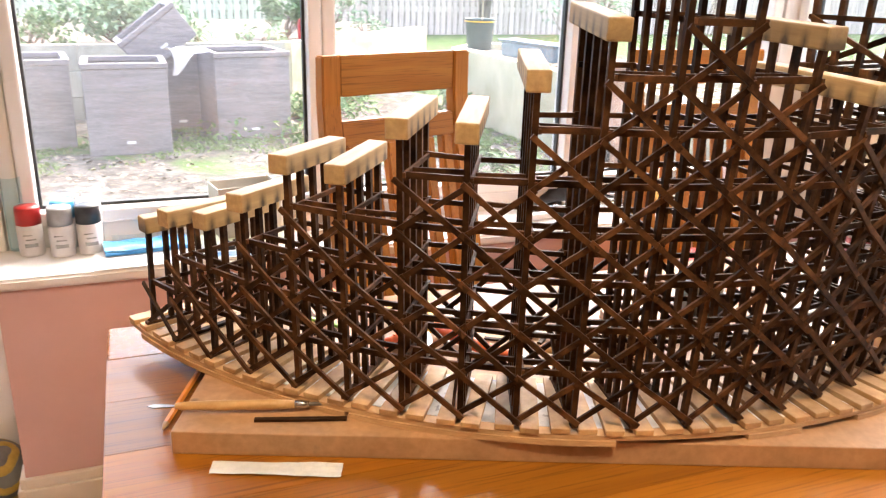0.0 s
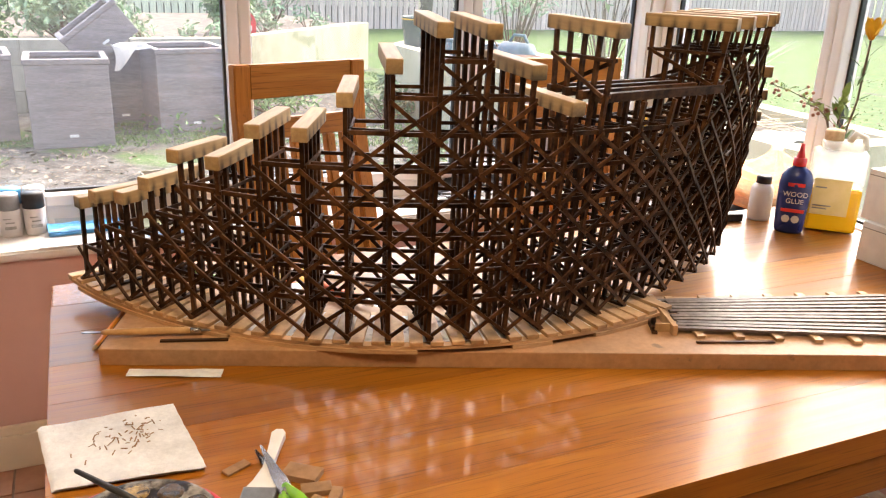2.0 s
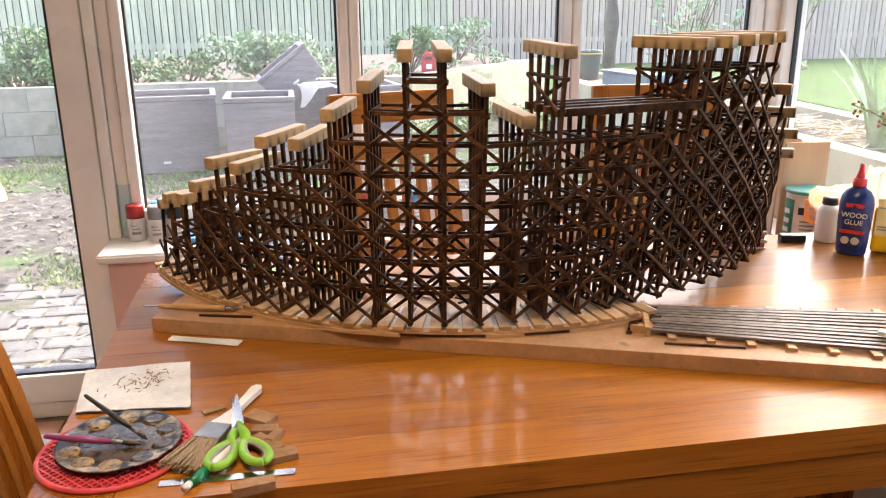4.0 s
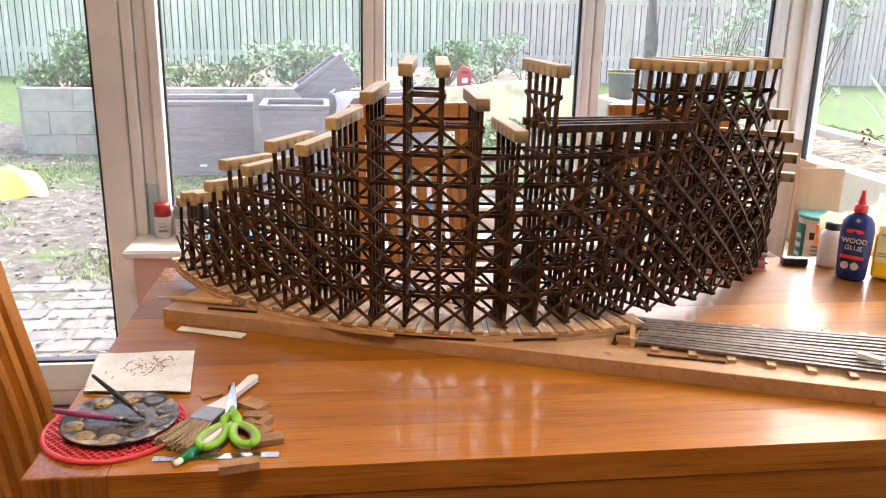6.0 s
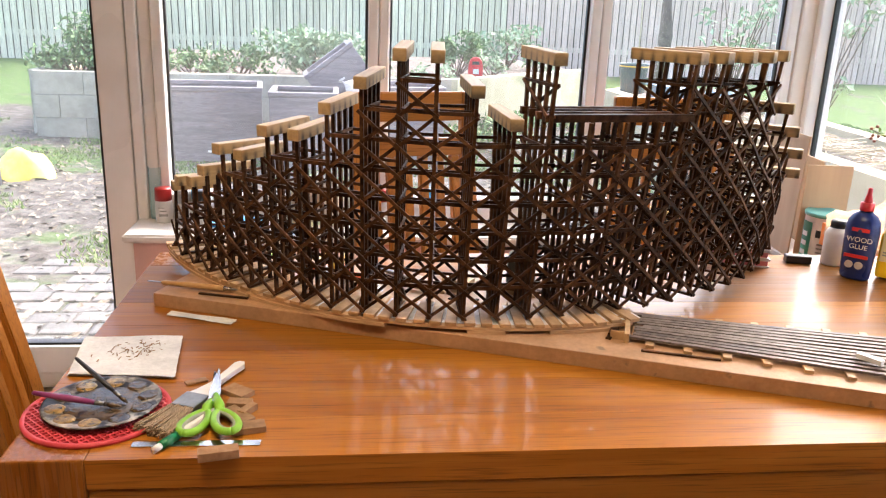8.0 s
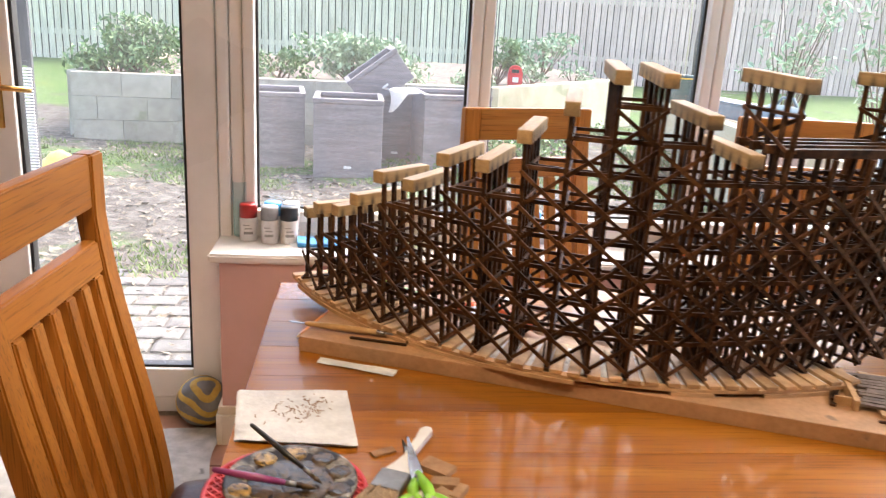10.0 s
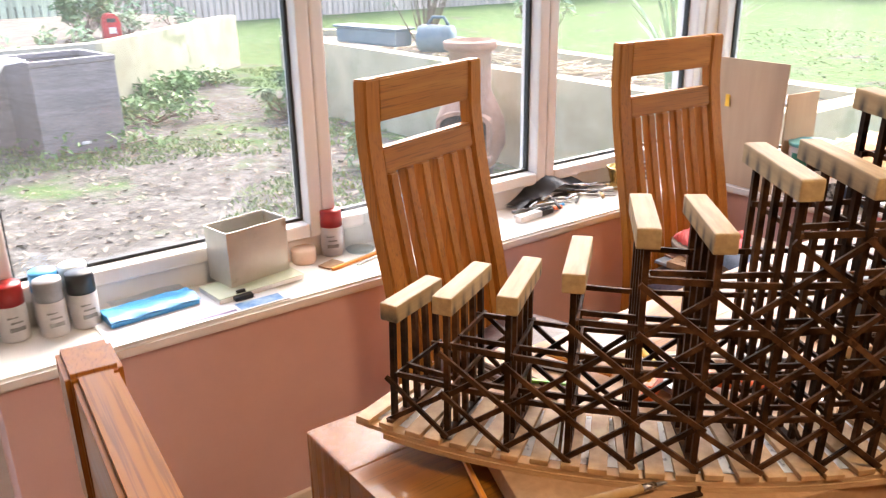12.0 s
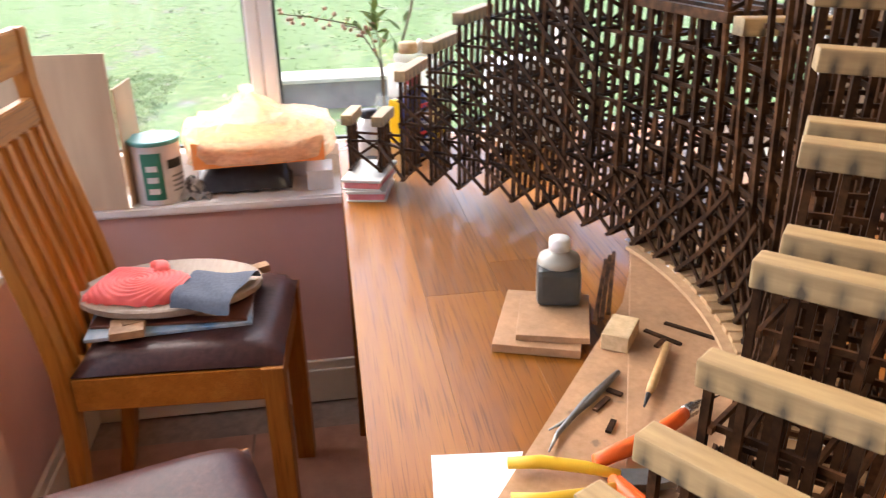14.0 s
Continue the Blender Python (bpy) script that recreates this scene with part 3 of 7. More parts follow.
solid("mdf_board", slab(bmesh.new(), (0.071, -0.330), 1.38, 0.212, BD, TZ, BOARD_TOP), M_mdf, "thick brown fibreboard offcut lying on the table", "board")
solid("fibreboard_sheet", prism([(0.152, -0.135), (0.204, -0.03), (0.290, -0.012), (0.33, -0.07), (0.355, -0.09), (0.71, -0.338), (0.94, -0.448), (0.69, -0.36)], TZ, BOARD_TOP - 0.001), M_mdf, "second brown fibreboard piece under the tools", "board")

# ---- the trestle model: bents on a circle ----
CX, CY = 0.7026, 0.1769
FOOT = 0.803
STOREY = 0.0465
FIRST = 0.055


def along_line(n, table):
    """A value between the given (bent, value) pairs."""
    return float(np.interp(n, [p[0] for p in table], [p[1] for p in table]))


def ang(n):
    return radians(along_line(n, ((1, 203.5), (3, 214.0), (5, 223.9), (8, 238.4), (9, 242.8), (12, 256.4), (15, 270.3), (19, 289.9), (23, 309.8), (27, 331.0), (29, 341.8))))


def twist(n):
    """How far a bent is turned from the true radius, in degrees."""
    return along_line(n, ((1, -1.6), (5, 1.6), (7, 2.5), (11, 8.0), (15, 9.5), (19, 12.0), (23, 10.8), (27, 4.5), (29, 4.0)))


def facing(n):
    return ang(n) + radians(twist(n))


R_MID = 0.663


def at(n, r, z):
    a, b = ang(n), facing(n)
    return Vector((CX + R_MID * math.cos(a) + (r - R_MID) * math.cos(b), CY + R_MID * math.sin(a) + (r - R_MID) * math.sin(b), z))


CAP_TOP = {1: 0.938, 2: 0.961, 3: 0.972, 4: 1.003, 5: 1.051, 6: 1.051, 7: 1.099, 8: 1.100, 9: 1.146, 10: 1.189, 11: 1.232, 12: 1.232, 13: 1.184, 14: 1.138,
           15: 1.233, 19: 1.236, 20: 1.237, 21: 1.238, 22: 1.238, 23: 1.239, 24: 1.145, 25: 1.096, 26: 1.047, 27: 0.997, 28: 0.908, 29: 0.908}
CAP_H, CAP_W = 0.019, 0.021
DECK = 1.128


def radii(n):
    """Inner and outer radius of a bent at its foot, and of its cap."""
    if n >= 28:
        return 0.617, 0.683, 0.607, 0.692
    half = along_line(n, ((1, 0.044), (2, 0.052), (4, 0.055), (7, 0.058), (10, 0.063), (12, 0.069), (19, 0.069), (27, 0.073)))
    mid = along_line(n, ((1, 0.652), (3, 0.650), (4, 0.656), (6, 0.667), (13, 0.668), (15, 0.660), (19, 0.650), (23, 0.644), (27, 0.648)))
    foot = along_line(n, ((1, 0.693), (11, 0.696), (13, 0.689), (15, 0.672), (18, 0.655), (21, 0.655), (24, 0.663), (27, 0.665)))
    deep = along_line(n, ((9, 0.088), (12, 0.072), (14, 0.056), (18, 0.056), (21, 0.080), (23, 0.088)))
    return foot - deep, foot, mid - half, mid + half


def top_of(n):
    return CAP_TOP[n] - CAP_H if n in CAP_TOP else DECK


def post_at(n, i, z):
    bi, bo, ci, co = radii(n)
    k = i / 4
    z1 = top_of(n)
    f = (z - FOOT) / (max(z1, 1.12) - FOOT)
    r = (bi + (bo - bi) * k) * (1 - f) + (ci + 0.012 + (co - ci - 0.024) * k) * f
    return at(n, r, z)


def levels(n):
    out, z = [], FOOT + FIRST
    lim = top_of(n) - (0.024 if n in CAP_TOP else 0.0)
    if n >= 28:
        return [FOOT + FIRST]
    while z < lim:
        out.append(z)
        z += STOREY
    return out


model = thing("trestle_model", "dark stained stripwood trestle model with pale pine caps, half built", "model", (CX, CY, BOARD_TOP))
stick_me = bpy.data.meshes.new("stick")
_b = bmesh.new()
bmesh.ops.create_cube(_b, size=1.0)
_b.to_mesh(stick_me)
_b.free()
stick_me.materials.append(M_stick)
ROOT = Vector((CX, CY, BOARD_TOP))
rest_verts, rest_faces = [], []
made = {"post": 0, "ledger": 0, "brace": 0, "tie": 0, "cross_brace": 0}


def stick(name, a, b, w, t, side, single=True):
    """A strip of wood from a to b, w wide and t thick; side: the way its thickness faces."""
    d = b - a
    length = d.length
    z = d / length
    y = side - z * side.dot(z)
    y.normalize()
    x = y.cross(z)
    m = Matrix((x, y, z)).transposed().to_4x4()
    mid = (a + b) / 2
    if single and made[name] < 300:
        made[name] += 1
        ob = new(name, stick_me)
        ob.parent = model
        ob.matrix_basis = Matrix.Translation(mid - ROOT) @ m @ Matrix.Diagonal((w, t, length, 1))
        return
    base = len(rest_verts)
    for sx, sy, sz in ((-1, -1, -1), (1, -1, -1), (1, 1, -1), (-1, 1, -1), (-1, -1, 1), (1, -1, 1), (1, 1, 1), (-1, 1, 1)):
        rest_verts.append(mid - ROOT + x * (sx * w / 2) + y * (sy * t / 2) + z * (sz * length / 2))
    for f in ((0, 3, 2, 1), (4, 5, 6, 7), (0, 1, 5, 4), (1, 2, 6, 5), (2, 3, 7, 6), (3, 0, 4, 7)):
        rest_faces.append([base + k for k in f])


def jit(s):
    return (random.random() - 0.5) * 2 * s


def radial(n):
    return Vector((math.cos(facing(n)), math.sin(facing(n)), 0))


def bank(n):
    """How far a cap leans outwards, in degrees."""
    return along_line(n, ((5, 0.0), (7, 2.6), (9, 4.0), (12, 3.0), (15, 1.5), (19, 0.0)))


cap_cache = {}


def cap_mesh(length):
    key = round(length, 2)
    if key not in cap_cache:
        bm = box(bmesh.new(), (0, 0, 0), (length, CAP_W, CAP_H), None, 0.0018)
        me = bpy.data.meshes.new("cap")
        bm.to_mesh(me)
        bm.free()
        me.materials.append(M_cap)
        cap_cache[key] = me
    return cap_cache[key]


UP = Vector((0, 0, 1))
BENTS = list(range(1, 30))
for n in BENTS:
    bi, bo, ci, co = radii(n)
    z1 = top_of(n)
    tang = Vector((-math.sin(facing(n)), math.cos(facing(n)), 0))
    npost = 5 if n < 28 else 4
    for i in range(npost):
        k = i * 4 / (npost - 1)
        stick("post", post_at(n, k, FOOT), post_at(n, k, z1 + 0.002 - 0.03 * (k - 2) * math.sin(radians(bank(n)))), 0.0056, 0.0056, radial(n))
    if n in CAP_TOP:
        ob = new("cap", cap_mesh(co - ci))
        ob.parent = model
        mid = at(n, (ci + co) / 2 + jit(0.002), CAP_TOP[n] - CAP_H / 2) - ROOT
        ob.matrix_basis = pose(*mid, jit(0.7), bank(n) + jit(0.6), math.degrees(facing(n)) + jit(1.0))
        tagged(ob, "pale pine cap beam with dark marks at the posts")
    # foot and ties across the bent
    stick("tie", at(n, bi - 0.008, FOOT + 0.002), at(n, bo + 0.010, FOOT + 0.002), 0.007, 0.004, UP)
    lv = levels(n)
    for j, z in enumerate(lv):
        for s in ((-1, 1) if n >= 15 and j % 2 else (1,)):
            off = tang * (s * 0.0043)
            stick("tie", post_at(n, -0.15, z) + off, post_at(n, 4.15, z) + off, 0.0045, 0.0028, tang, s > 0)
    zs = [FOOT + 0.006] + lv
    for j in range(len(zs) - (2 if 5 < n < 15 else 1)):
        if n < 15 and j:
            continue
        if n < 20 and (j + n) % 3 == 0:
            continue
        if n >= 15 and (j + n) % 2:
            continue
        s = 1 if (j + n) % 2 else -1
        a, b = (0, 4) if s > 0 else (4, 0)
        off = tang * (0.0072 * s)
        stick("cross_brace", post_at(n, a, zs[j]) + off, post_at(n, b, zs[j + 1]) + off, 0.0048, 0.003, tang)
        if n >= 15 and j >= len(zs) - 2:
            stick("cross_brace", post_at(n, b, zs[j]) - off, post_at(n, a, zs[j + 1]) - off, 0.0055, 0.003, tang)

for n in (*range(3, 15), 1, 2, *range(15, 29)):
    lv = [FOOT + 0.004] + [z for z in levels(n) if z in levels(n + 1)]
    if n == 18:
        lv = [FOOT + 0.004] + levels(n)
    # horizontal ledgers run behind the outer posts, through the bent and along its inner posts
    for z in lv[1:]:
        for i, w in ((3.75, 0.0060), (2.8, 0.0052), (0, 0.0050)) if n < 18 else ((3.3, 0.0044), (0, 0.0042)):
            ea, eb = post_at(n, i, z) + radial(n) * 0.0050, post_at(n + 1, i, z) + radial(n + 1) * 0.0050
            dd = (eb - ea) * 0.05
            stick("ledger", ea - dd + UP * jit(0.0014), eb + dd + UP * jit(0.0014), w, 0.0030, radial(n), i > 3 or n < 12)
    for j in range(len(lv) - 1):
        for i, sgn in ((4, 1), (0, -1)):
            if i == 0 and not (j < (3 if 8 <= n <= 15 else 2) or n >= 20 or n <= 2):
                continue
            for flip in (0,) if i == 0 and n >= 20 else (0, 1):
                na, nb = (n, n + 1) if not flip else (n + 1, n)
                o = 0.0055 + 0.0034 * flip
                a = post_at(na, i, lv[j] - 0.006 * (j > 0)) + radial(na) * (sgn * o) + UP * jit(0.0022)
                b = post_at(nb, i, lv[j + 1] - 0.006) + radial(nb) * (sgn * o) + UP * jit(0.0022)
                d = (b - a) * (0.05 + 0.03 * random.random())
                stick("brace", a - d, b + d, 0.0052, 0.0028, radial(n), i == 4)

# long deck stringers between the tall bents
for k, r in enumerate((0.604, 0.636, 0.668, 0.702)):
    a, b = at(15, r, DECK + 0.006), at(19, r, DECK + 0.006)
    bm = bmesh.new()
    d = (b - a)
    m = Matrix.Translation((a + b) / 2 - ROOT) @ pose(0, 0, 0, 0, 0, math.degrees(math.atan2(d.y, d.x)))
    box(bm, (0, 0, 0), (d.length + 0.016, 0.009 if k < 3 else 0.012, 0.012), m, 0.0008)
    part("stringer", bm, M_stick, model, "long dark deck stringer")

me = bpy.data.meshes.new("lattice")
me.from_pydata([tuple(v) for v in rest_verts], [], rest_faces)
me.materials.append(M_stick)
rest = new("lattice", me)
rest.parent = model
tagged(rest, "dense inner lattice of thin dark sticks", kind="stuff")


def arc_band(r0, r1, a0, a1, z0, z1, steps):
    bm = bmesh.new()
    rows_ = []
    for k in range(steps + 1):
        a = radians(a0 + (a1 - a0) * k / steps)
        c, s = math.cos(a), math.sin(a)
        rows_.append([bm.verts.new((r * c, r * s, z)) for r, z in ((r0, z0), (r1, z0), (r1, z1), (r0, z1))])
    for p, q in zip(rows_, rows_[1:]):
        for e in range(4):
            bm.faces.new((p[e], p[(e + 1) % 4], q[(e + 1) % 4], q[e]))
    bm.faces.new(rows_[0])
    bm.faces.new(rows_[-1][::-1])
    return bm


Z = BOARD_TOP
part("base_strip", arc_band(0.592, 0.707, 200.0, 285, 0.7915 - Z, 0.7965 - Z, 60), M_ply, model, "curved plywood base strip")
for a0, a1 in ((203, 229), (229.4, 251), (262, 267), (273, 283)):
    part("base_packing", arc_band(0.604, 0.7085, a0, a1, 0.7852 - Z, 0.7913 - Z, 24), M_ply, model, "lower plywood packing strip")
part("plan_sheet", arc_band(0.606, 0.694, 200, 287, 0.7967 - Z, 0.7972 - Z, 50), M_plan, model, "printed paper plan glued to the base")
slat_me = bpy.data.meshes.new("slat")
_b = box(bmesh.new(), (0, 0, 0), (0.105, 0.0185, 0.006), None, 0.0009)
_b.to_mesh(slat_me)
_b.free()
slat_me.materials.append(M_slat)
for k in range(38):
    a = radians(201.2 + 2.26 * k + jit(0.22))
    r = 0.6555 + jit(0.0022)
    ob = new("slat", slat_me)
    ob.parent = model
    ob.matrix_basis = pose(r * math.cos(a), r * math.sin(a), 0.8002 - Z + jit(0.0006), 0, jit(0.4), math.degrees(a) + jit(2.4))

# ---- loose track section on the board ----
M_strip = material("grey_brown_stripwood", (0.07, 0.048, 0.036), (0.17, 0.13, 0.105), 60, 0.5, 0.2, vary=0.3)
track = thing("track_section", "unfinished model track section of long dark strips on pale sleepers", "model", (0.876, -0.508, BOARD_TOP), -20.0)
for k in range(8):
    x = 0.03 + 0.058 * k
    wdt = 0.118 + 0.16 * x
    part("sleeper", boxes(span(x, x + 0.013, -wdt / 2 - 0.012, wdt / 2 + 0.016, 0.001, 0.006), bevel=0.0006), M_slat, track)
for k in range(11):
    f = k / 10 - 0.5
    y0, y1 = f * 0.104, f * 0.165
    bm = bmesh.new()
    m = pose(0.012, y0, 0.0085 + jit(0.0006), 0, 0, math.degrees(math.atan2(y1 - y0, 0.45)))
    box(bm, (0.225 + jit(0.012), 0, 0), (0.45 + jit(0.01), 0.0088, 0.004), m, 0.0004)
    part("strip", bm, M_strip, track)
part("end_frame", boxes(span(-0.004, 0.004, -0.062, 0.062, 0.0, 0.016), span(-0.026, -0.004, -0.05, -0.046, 0.0, 0.014), span(-0.026, -0.004, 0.018, 0.022, 0.0, 0.014), bevel=0.0006), M_slat, track, "pale end frame")
part("edge_strip", boxes(span(0.01, 0.45, -0.003, 0.003, 0.0005, 0.0065)), M_ply, track)


# ---- chairs ----
def back_y(z):
    """Profile of the back: curved above the seat, legs kicked back below."""
    if z >= 0.45:
        f = min(1.0, max(0.0, (z - 0.47) / 0.49))
        return 0.006 + 0.086 * (0.55 * f * f * (3 - 2 * f) + 0.45 * f)
    f = (0.45 - z) / 0.45
    return 0.006 + 0.05 * f * f


def curved_bar(x0, x1, z0, z1, t, steps, off=0.0, taper=0.0):
    bm = bmesh.new()
    rings = []
    for k in range(steps + 1):
        z = z0 + (z1 - z0) * k / steps
        y = back_y(z) + off
        a0, a1 = x0 + taper * (z - z0), x1 + taper * (z - z0)
        rings.append([bm.verts.new(p) for p in ((a0, y - t / 2, z), (a1, y - t / 2, z), (a1, y + t / 2, z), (a0, y + t / 2, z))])
    for a, b in zip(rings, rings[1:]):
        for e in range(4):
            bm.faces.new((a[e], a[(e + 1) % 4], b[(e + 1) % 4], b[e]))
    bm.faces.new(rings[0][::-1])
    bm.faces.new(rings[-1])
    bmesh.ops.recalc_face_normals(bm, faces=bm.faces)
    sharp = [e for e in bm.edges if len(e.link_faces) == 2 and e.calc_face_angle() > 0.6]
    bmesh.ops.bevel(bm, geom=sharp, offset=0.003, segments=2, affect="EDGES")
    return bm


def dining_chair(label, loc, rz):
    ch = thing("dining_chair", label, "chair", loc, rz, "dining chairs")
    W = 0.195
    for s in (-1, 1):
        x0, x1 = (-W, -W + 0.042) if s < 0 else (W - 0.042, W)
        part("stile", curved_bar(x0, x1, 0.0, 1.055, 0.031, 22, 0.0, -s * 0.008), M_chair, ch)
        part("leg", boxes(span(x0, x1, -0.40, -0.358, 0, 0.470), bevel=0.003), M_chair, ch)
        part("side_rail", boxes(span(x0 + 0.008, x1 - 0.008, -0.358, -0.012, 0.40, 0.468), bevel=0.002), M_chair_rail, ch)
    X = W - 0.042
    part("top_rail", curved_bar(-X + 0.0080, X - 0.0080, 0.973, 1.0548, 0.024, 5), M_chair_rail, ch)
    part("mid_rail", curved_bar(-X + 0.0072, X - 0.0072, 0.874, 0.923, 0.024, 4), M_chair_rail, ch)
    part("low_rail", boxes(span(-X, X, -0.012, 0.012, 0.40, 0.465), bevel=0.002), M_chair_rail, ch)
    part("front_rail", boxes(span(-X, X, -0.392, -0.368, 0.40, 0.468), bevel=0.002), M_chair_rail, ch)
    for k in range(6):
        c = (-X + (k + 0.5) * 2 * X / 6) * 0.97
        part("slat", curved_bar(c - 0.013, c + 0.013, 0.465, 0.874, 0.026, 14), M_chair, ch)

    def pad(u, v):
        x, y = (u - 0.5) * 2, (v - 0.5) * 2
        e = max(0.0, 1 - abs(x) ** 5) * max(0.0, 1 - abs(y) ** 5)
        return Vector((x * (W - 0.004) * (1 - 0.03 * (1 - e)), -0.205 + y * 0.193, 0.471 + 0.044 * e ** 0.4 + 0.003 * math.sin(7 * u + 3 * v) - 0.006 * max(0.0, 1 - x * x - y * y)))
    bm = ribbon_pad(18, 18, pad)
    box(bm, (0, -0.2, 0.4705), (2 * W - 0.03, 0.36, 0.004))
    part("seat_pad", bm, M_leather, ch, "dark brown leather seat pad", True)
    return ch


dining_chair("high backed oiled oak dining chair with brown leather seat", (0.621, 0.507, 0), 17.0)
dining_chair("high backed oak dining chair piled with an oven glove and boards", (1.3715, 0.523, 0), -3.2)
side_chair = dining_chair("high backed oak dining chair pushed under the table end", (-0.170, -0.447, 0), 85.8)


# ---- loose things on the table ----
def lettering(txt, size, mat, parent, m, label=""):
    cu = bpy.data.curves.new("lettering", "FONT")
    cu.body, cu.size, cu.extrude, cu.align_x = txt, size, 0.0002, "CENTER"
    tmp = new("lettering_tmp", cu)
    me_ = bpy.data.meshes.new_from_object(tmp)
    bpy.data.objects.remove(tmp)
    me_.materials.clear()
    me_.materials.append(mat)
    ob = new("lettering", me_)
    ob.parent = parent
    ob.matrix_basis = m
    return tagged(ob, label)


def along(a, b):
    d = Vector(b) - Vector(a)
    return Matrix.Translation(a) @ d.to_track_quat("X", "Z").to_matrix().to_4x4(), d.length


put = standing()
T = TZ + 0.0003
# red silicone trivet with a diamond lattice
trivet = thing("trivet", "round red silicone trivet with a diamond lattice", "trivet", (0.100, -0.748, T))
bm = lathe([(0.0905, 0), (0.0955, 0), (0.0965, 0.003), (0.095, 0.0062), (0.0905, 0.0062), (0.0905, 0)], 48)
part("rim", bm, M_mat, trivet, smooth=True)
bm = bmesh.new()
for k in range(-11, 12):
    for s in (-1, 1):
        d = k * 0.0082
        half = math.sqrt(max(0.0, 0.0925 ** 2 - d * d))
        if half > 0.01:
            box(bm, (0, d, 0.003), (2 * half, 0.0024, 0.0048 if s > 0 else 0.0044), pose(0, 0, 0, 0, 0, 45 * s))
part("lattice", bm, M_mat, trivet, "red diamond lattice")

palette = thing("paint_palette", "round metal mixing palette crusted with black and gold paint", "palette", (0.105, -0.742, T + 0.0075), 8)
bm = lathe([(0, 0.004), (0.052, 0.004), (0.06, 0.006), (0.074, 0.008), (0.0775, 0.0085), (0.078, 0.007), (0.06, 0.0), (0, 0.0)], 48)
part("tray", bm, M_palette, palette, smooth=True)
part("paint_pool", lathe([(0, 0.0056), (0.03, 0.0060), (0.047, 0.0054), (0.051, 0.0042)], 30), M_palette_dark, palette, "wet black paint pool", True)
for k in range(10):
    a = 2 * math.pi * k / 10 + 0.2
    m = Matrix.Translation((0.0605 * math.cos(a), 0.0605 * math.sin(a), 0.0066))
    gold = 0.9 < (a % (2 * math.pi)) < 4.9
    part("well", lathe([(0.0, 0.0014 if gold else 0.0004), (0.005, 0.0018 if gold else 0.0006), (0.0095, 0.0015 if gold else 0.0012), (0.0128, 0.0011), (0.015, -0.0012)], 16, None, m), M_gold if gold and k % 4 else M_palette_dark, palette, smooth=True)


def paint_brush(label, a, b, r, body, tip, tip_frac=0.14, ferrule=None):
    th = thing("paint_brush", label, "brush", group="paint brushes")
    m, ln = along(a, b)
    L0 = ln * (1 - tip_frac - 0.1)
    part("handle", tube([m @ Vector((0, 0, 0)), m @ Vector((ln * 0.02, 0, 0)), m @ Vector((L0 * 0.6, 0, 0)), m @ Vector((L0, 0, 0))], [r * 0.6, r * 0.8, r * 1.15, r * 0.8], 10), body, th, smooth=True)
    part("ferrule", tube([m @ Vector((L0, 0, 0)), m @ Vector((ln * (1 - tip_frac), 0, 0))], [r * 0.85, r * 0.8], 10), ferrule or M_dull, th, smooth=True)
    part("bristle_tuft", tube([m @ Vector((ln * (1 - tip_frac), 0, 0)), m @ Vector((ln * (1 - tip_frac * 0.5), 0, 0)), m @ Vector((ln, 0, 0))], [r * 0.8, r * 0.95, r * 0.15], 10), tip, th, smooth=True)
    return th


M_purple = material("purple_lacquer", (0.22, 0.03, 0.12), (0.30, 0.06, 0.18), 40, 0.3, 0.02)
paint_brush("black handled paint brush resting across the palette", (0.048, -0.668, 0.806), (0.142, -0.752, 0.777), 0.0033, M_black, M_palette_dark)
paint_brush("purple handled paint brush with a dark wet tip", (0.016, -0.745, 0.790), (0.137, -0.762, 0.777), 0.0042, M_purple, M_palette_dark, 0.2)


def tissue(label, corners, thick, layers):
    th = thing("paper_napkin", label, "napkin")
    c = [Vector((x, y, 0)) for x, y in corners]
    for k in range(layers):
        def fn(u, v):
            p = (c[0] * (1 - u) + c[1] * u) * (1 - v) + (c[3] * (1 - u) + c[2] * u) * v
            edge = min(u, 1 - u, v, 1 - v)
            w = 0.0007 * math.sin(9 * u + 5 * v + k) + 0.0012 * math.sin(11 * v - 6 * u) * (1 if edge < 0.1 else 0.4)
            return Vector((p.x + 0.002 * k + 0.0003 * math.sin(30 * v), p.y - 0.0015 * k + 0.0003 * math.sin(26 * u), T + 0.0022 + thick * k + 0.5 * max(-0.001, w)))
        bm_ = ribbon_pad(20, 20, fn)
        part("ply", bm_, M_tissue, th, smooth=True)
    return th


tissue("folded white kitchen paper scattered with wood shavings", [(0.0, -0.494), (0.155, -0.489), (0.177, -0.646), (0.020, -0.634)], 0.0022, 3)
tissue("torn strip of white kitchen paper on the table", [(0.112, -0.366), (0.236, -0.410), (0.228, -0.432), (0.106, -0.386)], 0.0012, 1)
bm = bmesh.new()
for k in range(64):
    x, y = random.gauss(0.098, 0.026), random.gauss(-0.556, 0.018)
    m = pose(x, y, T + 0.0105, jit(25), jit(25), random.random() * 180)
    box(bm, (0, 0, 0), (0.003 + 0.006 * random.random(), 0.0013, 0.0006), m)
solid("wood_shavings", bm, M_offcut, "little heap of brown wood shavings on kitchen paper", "shavings", "stuff")

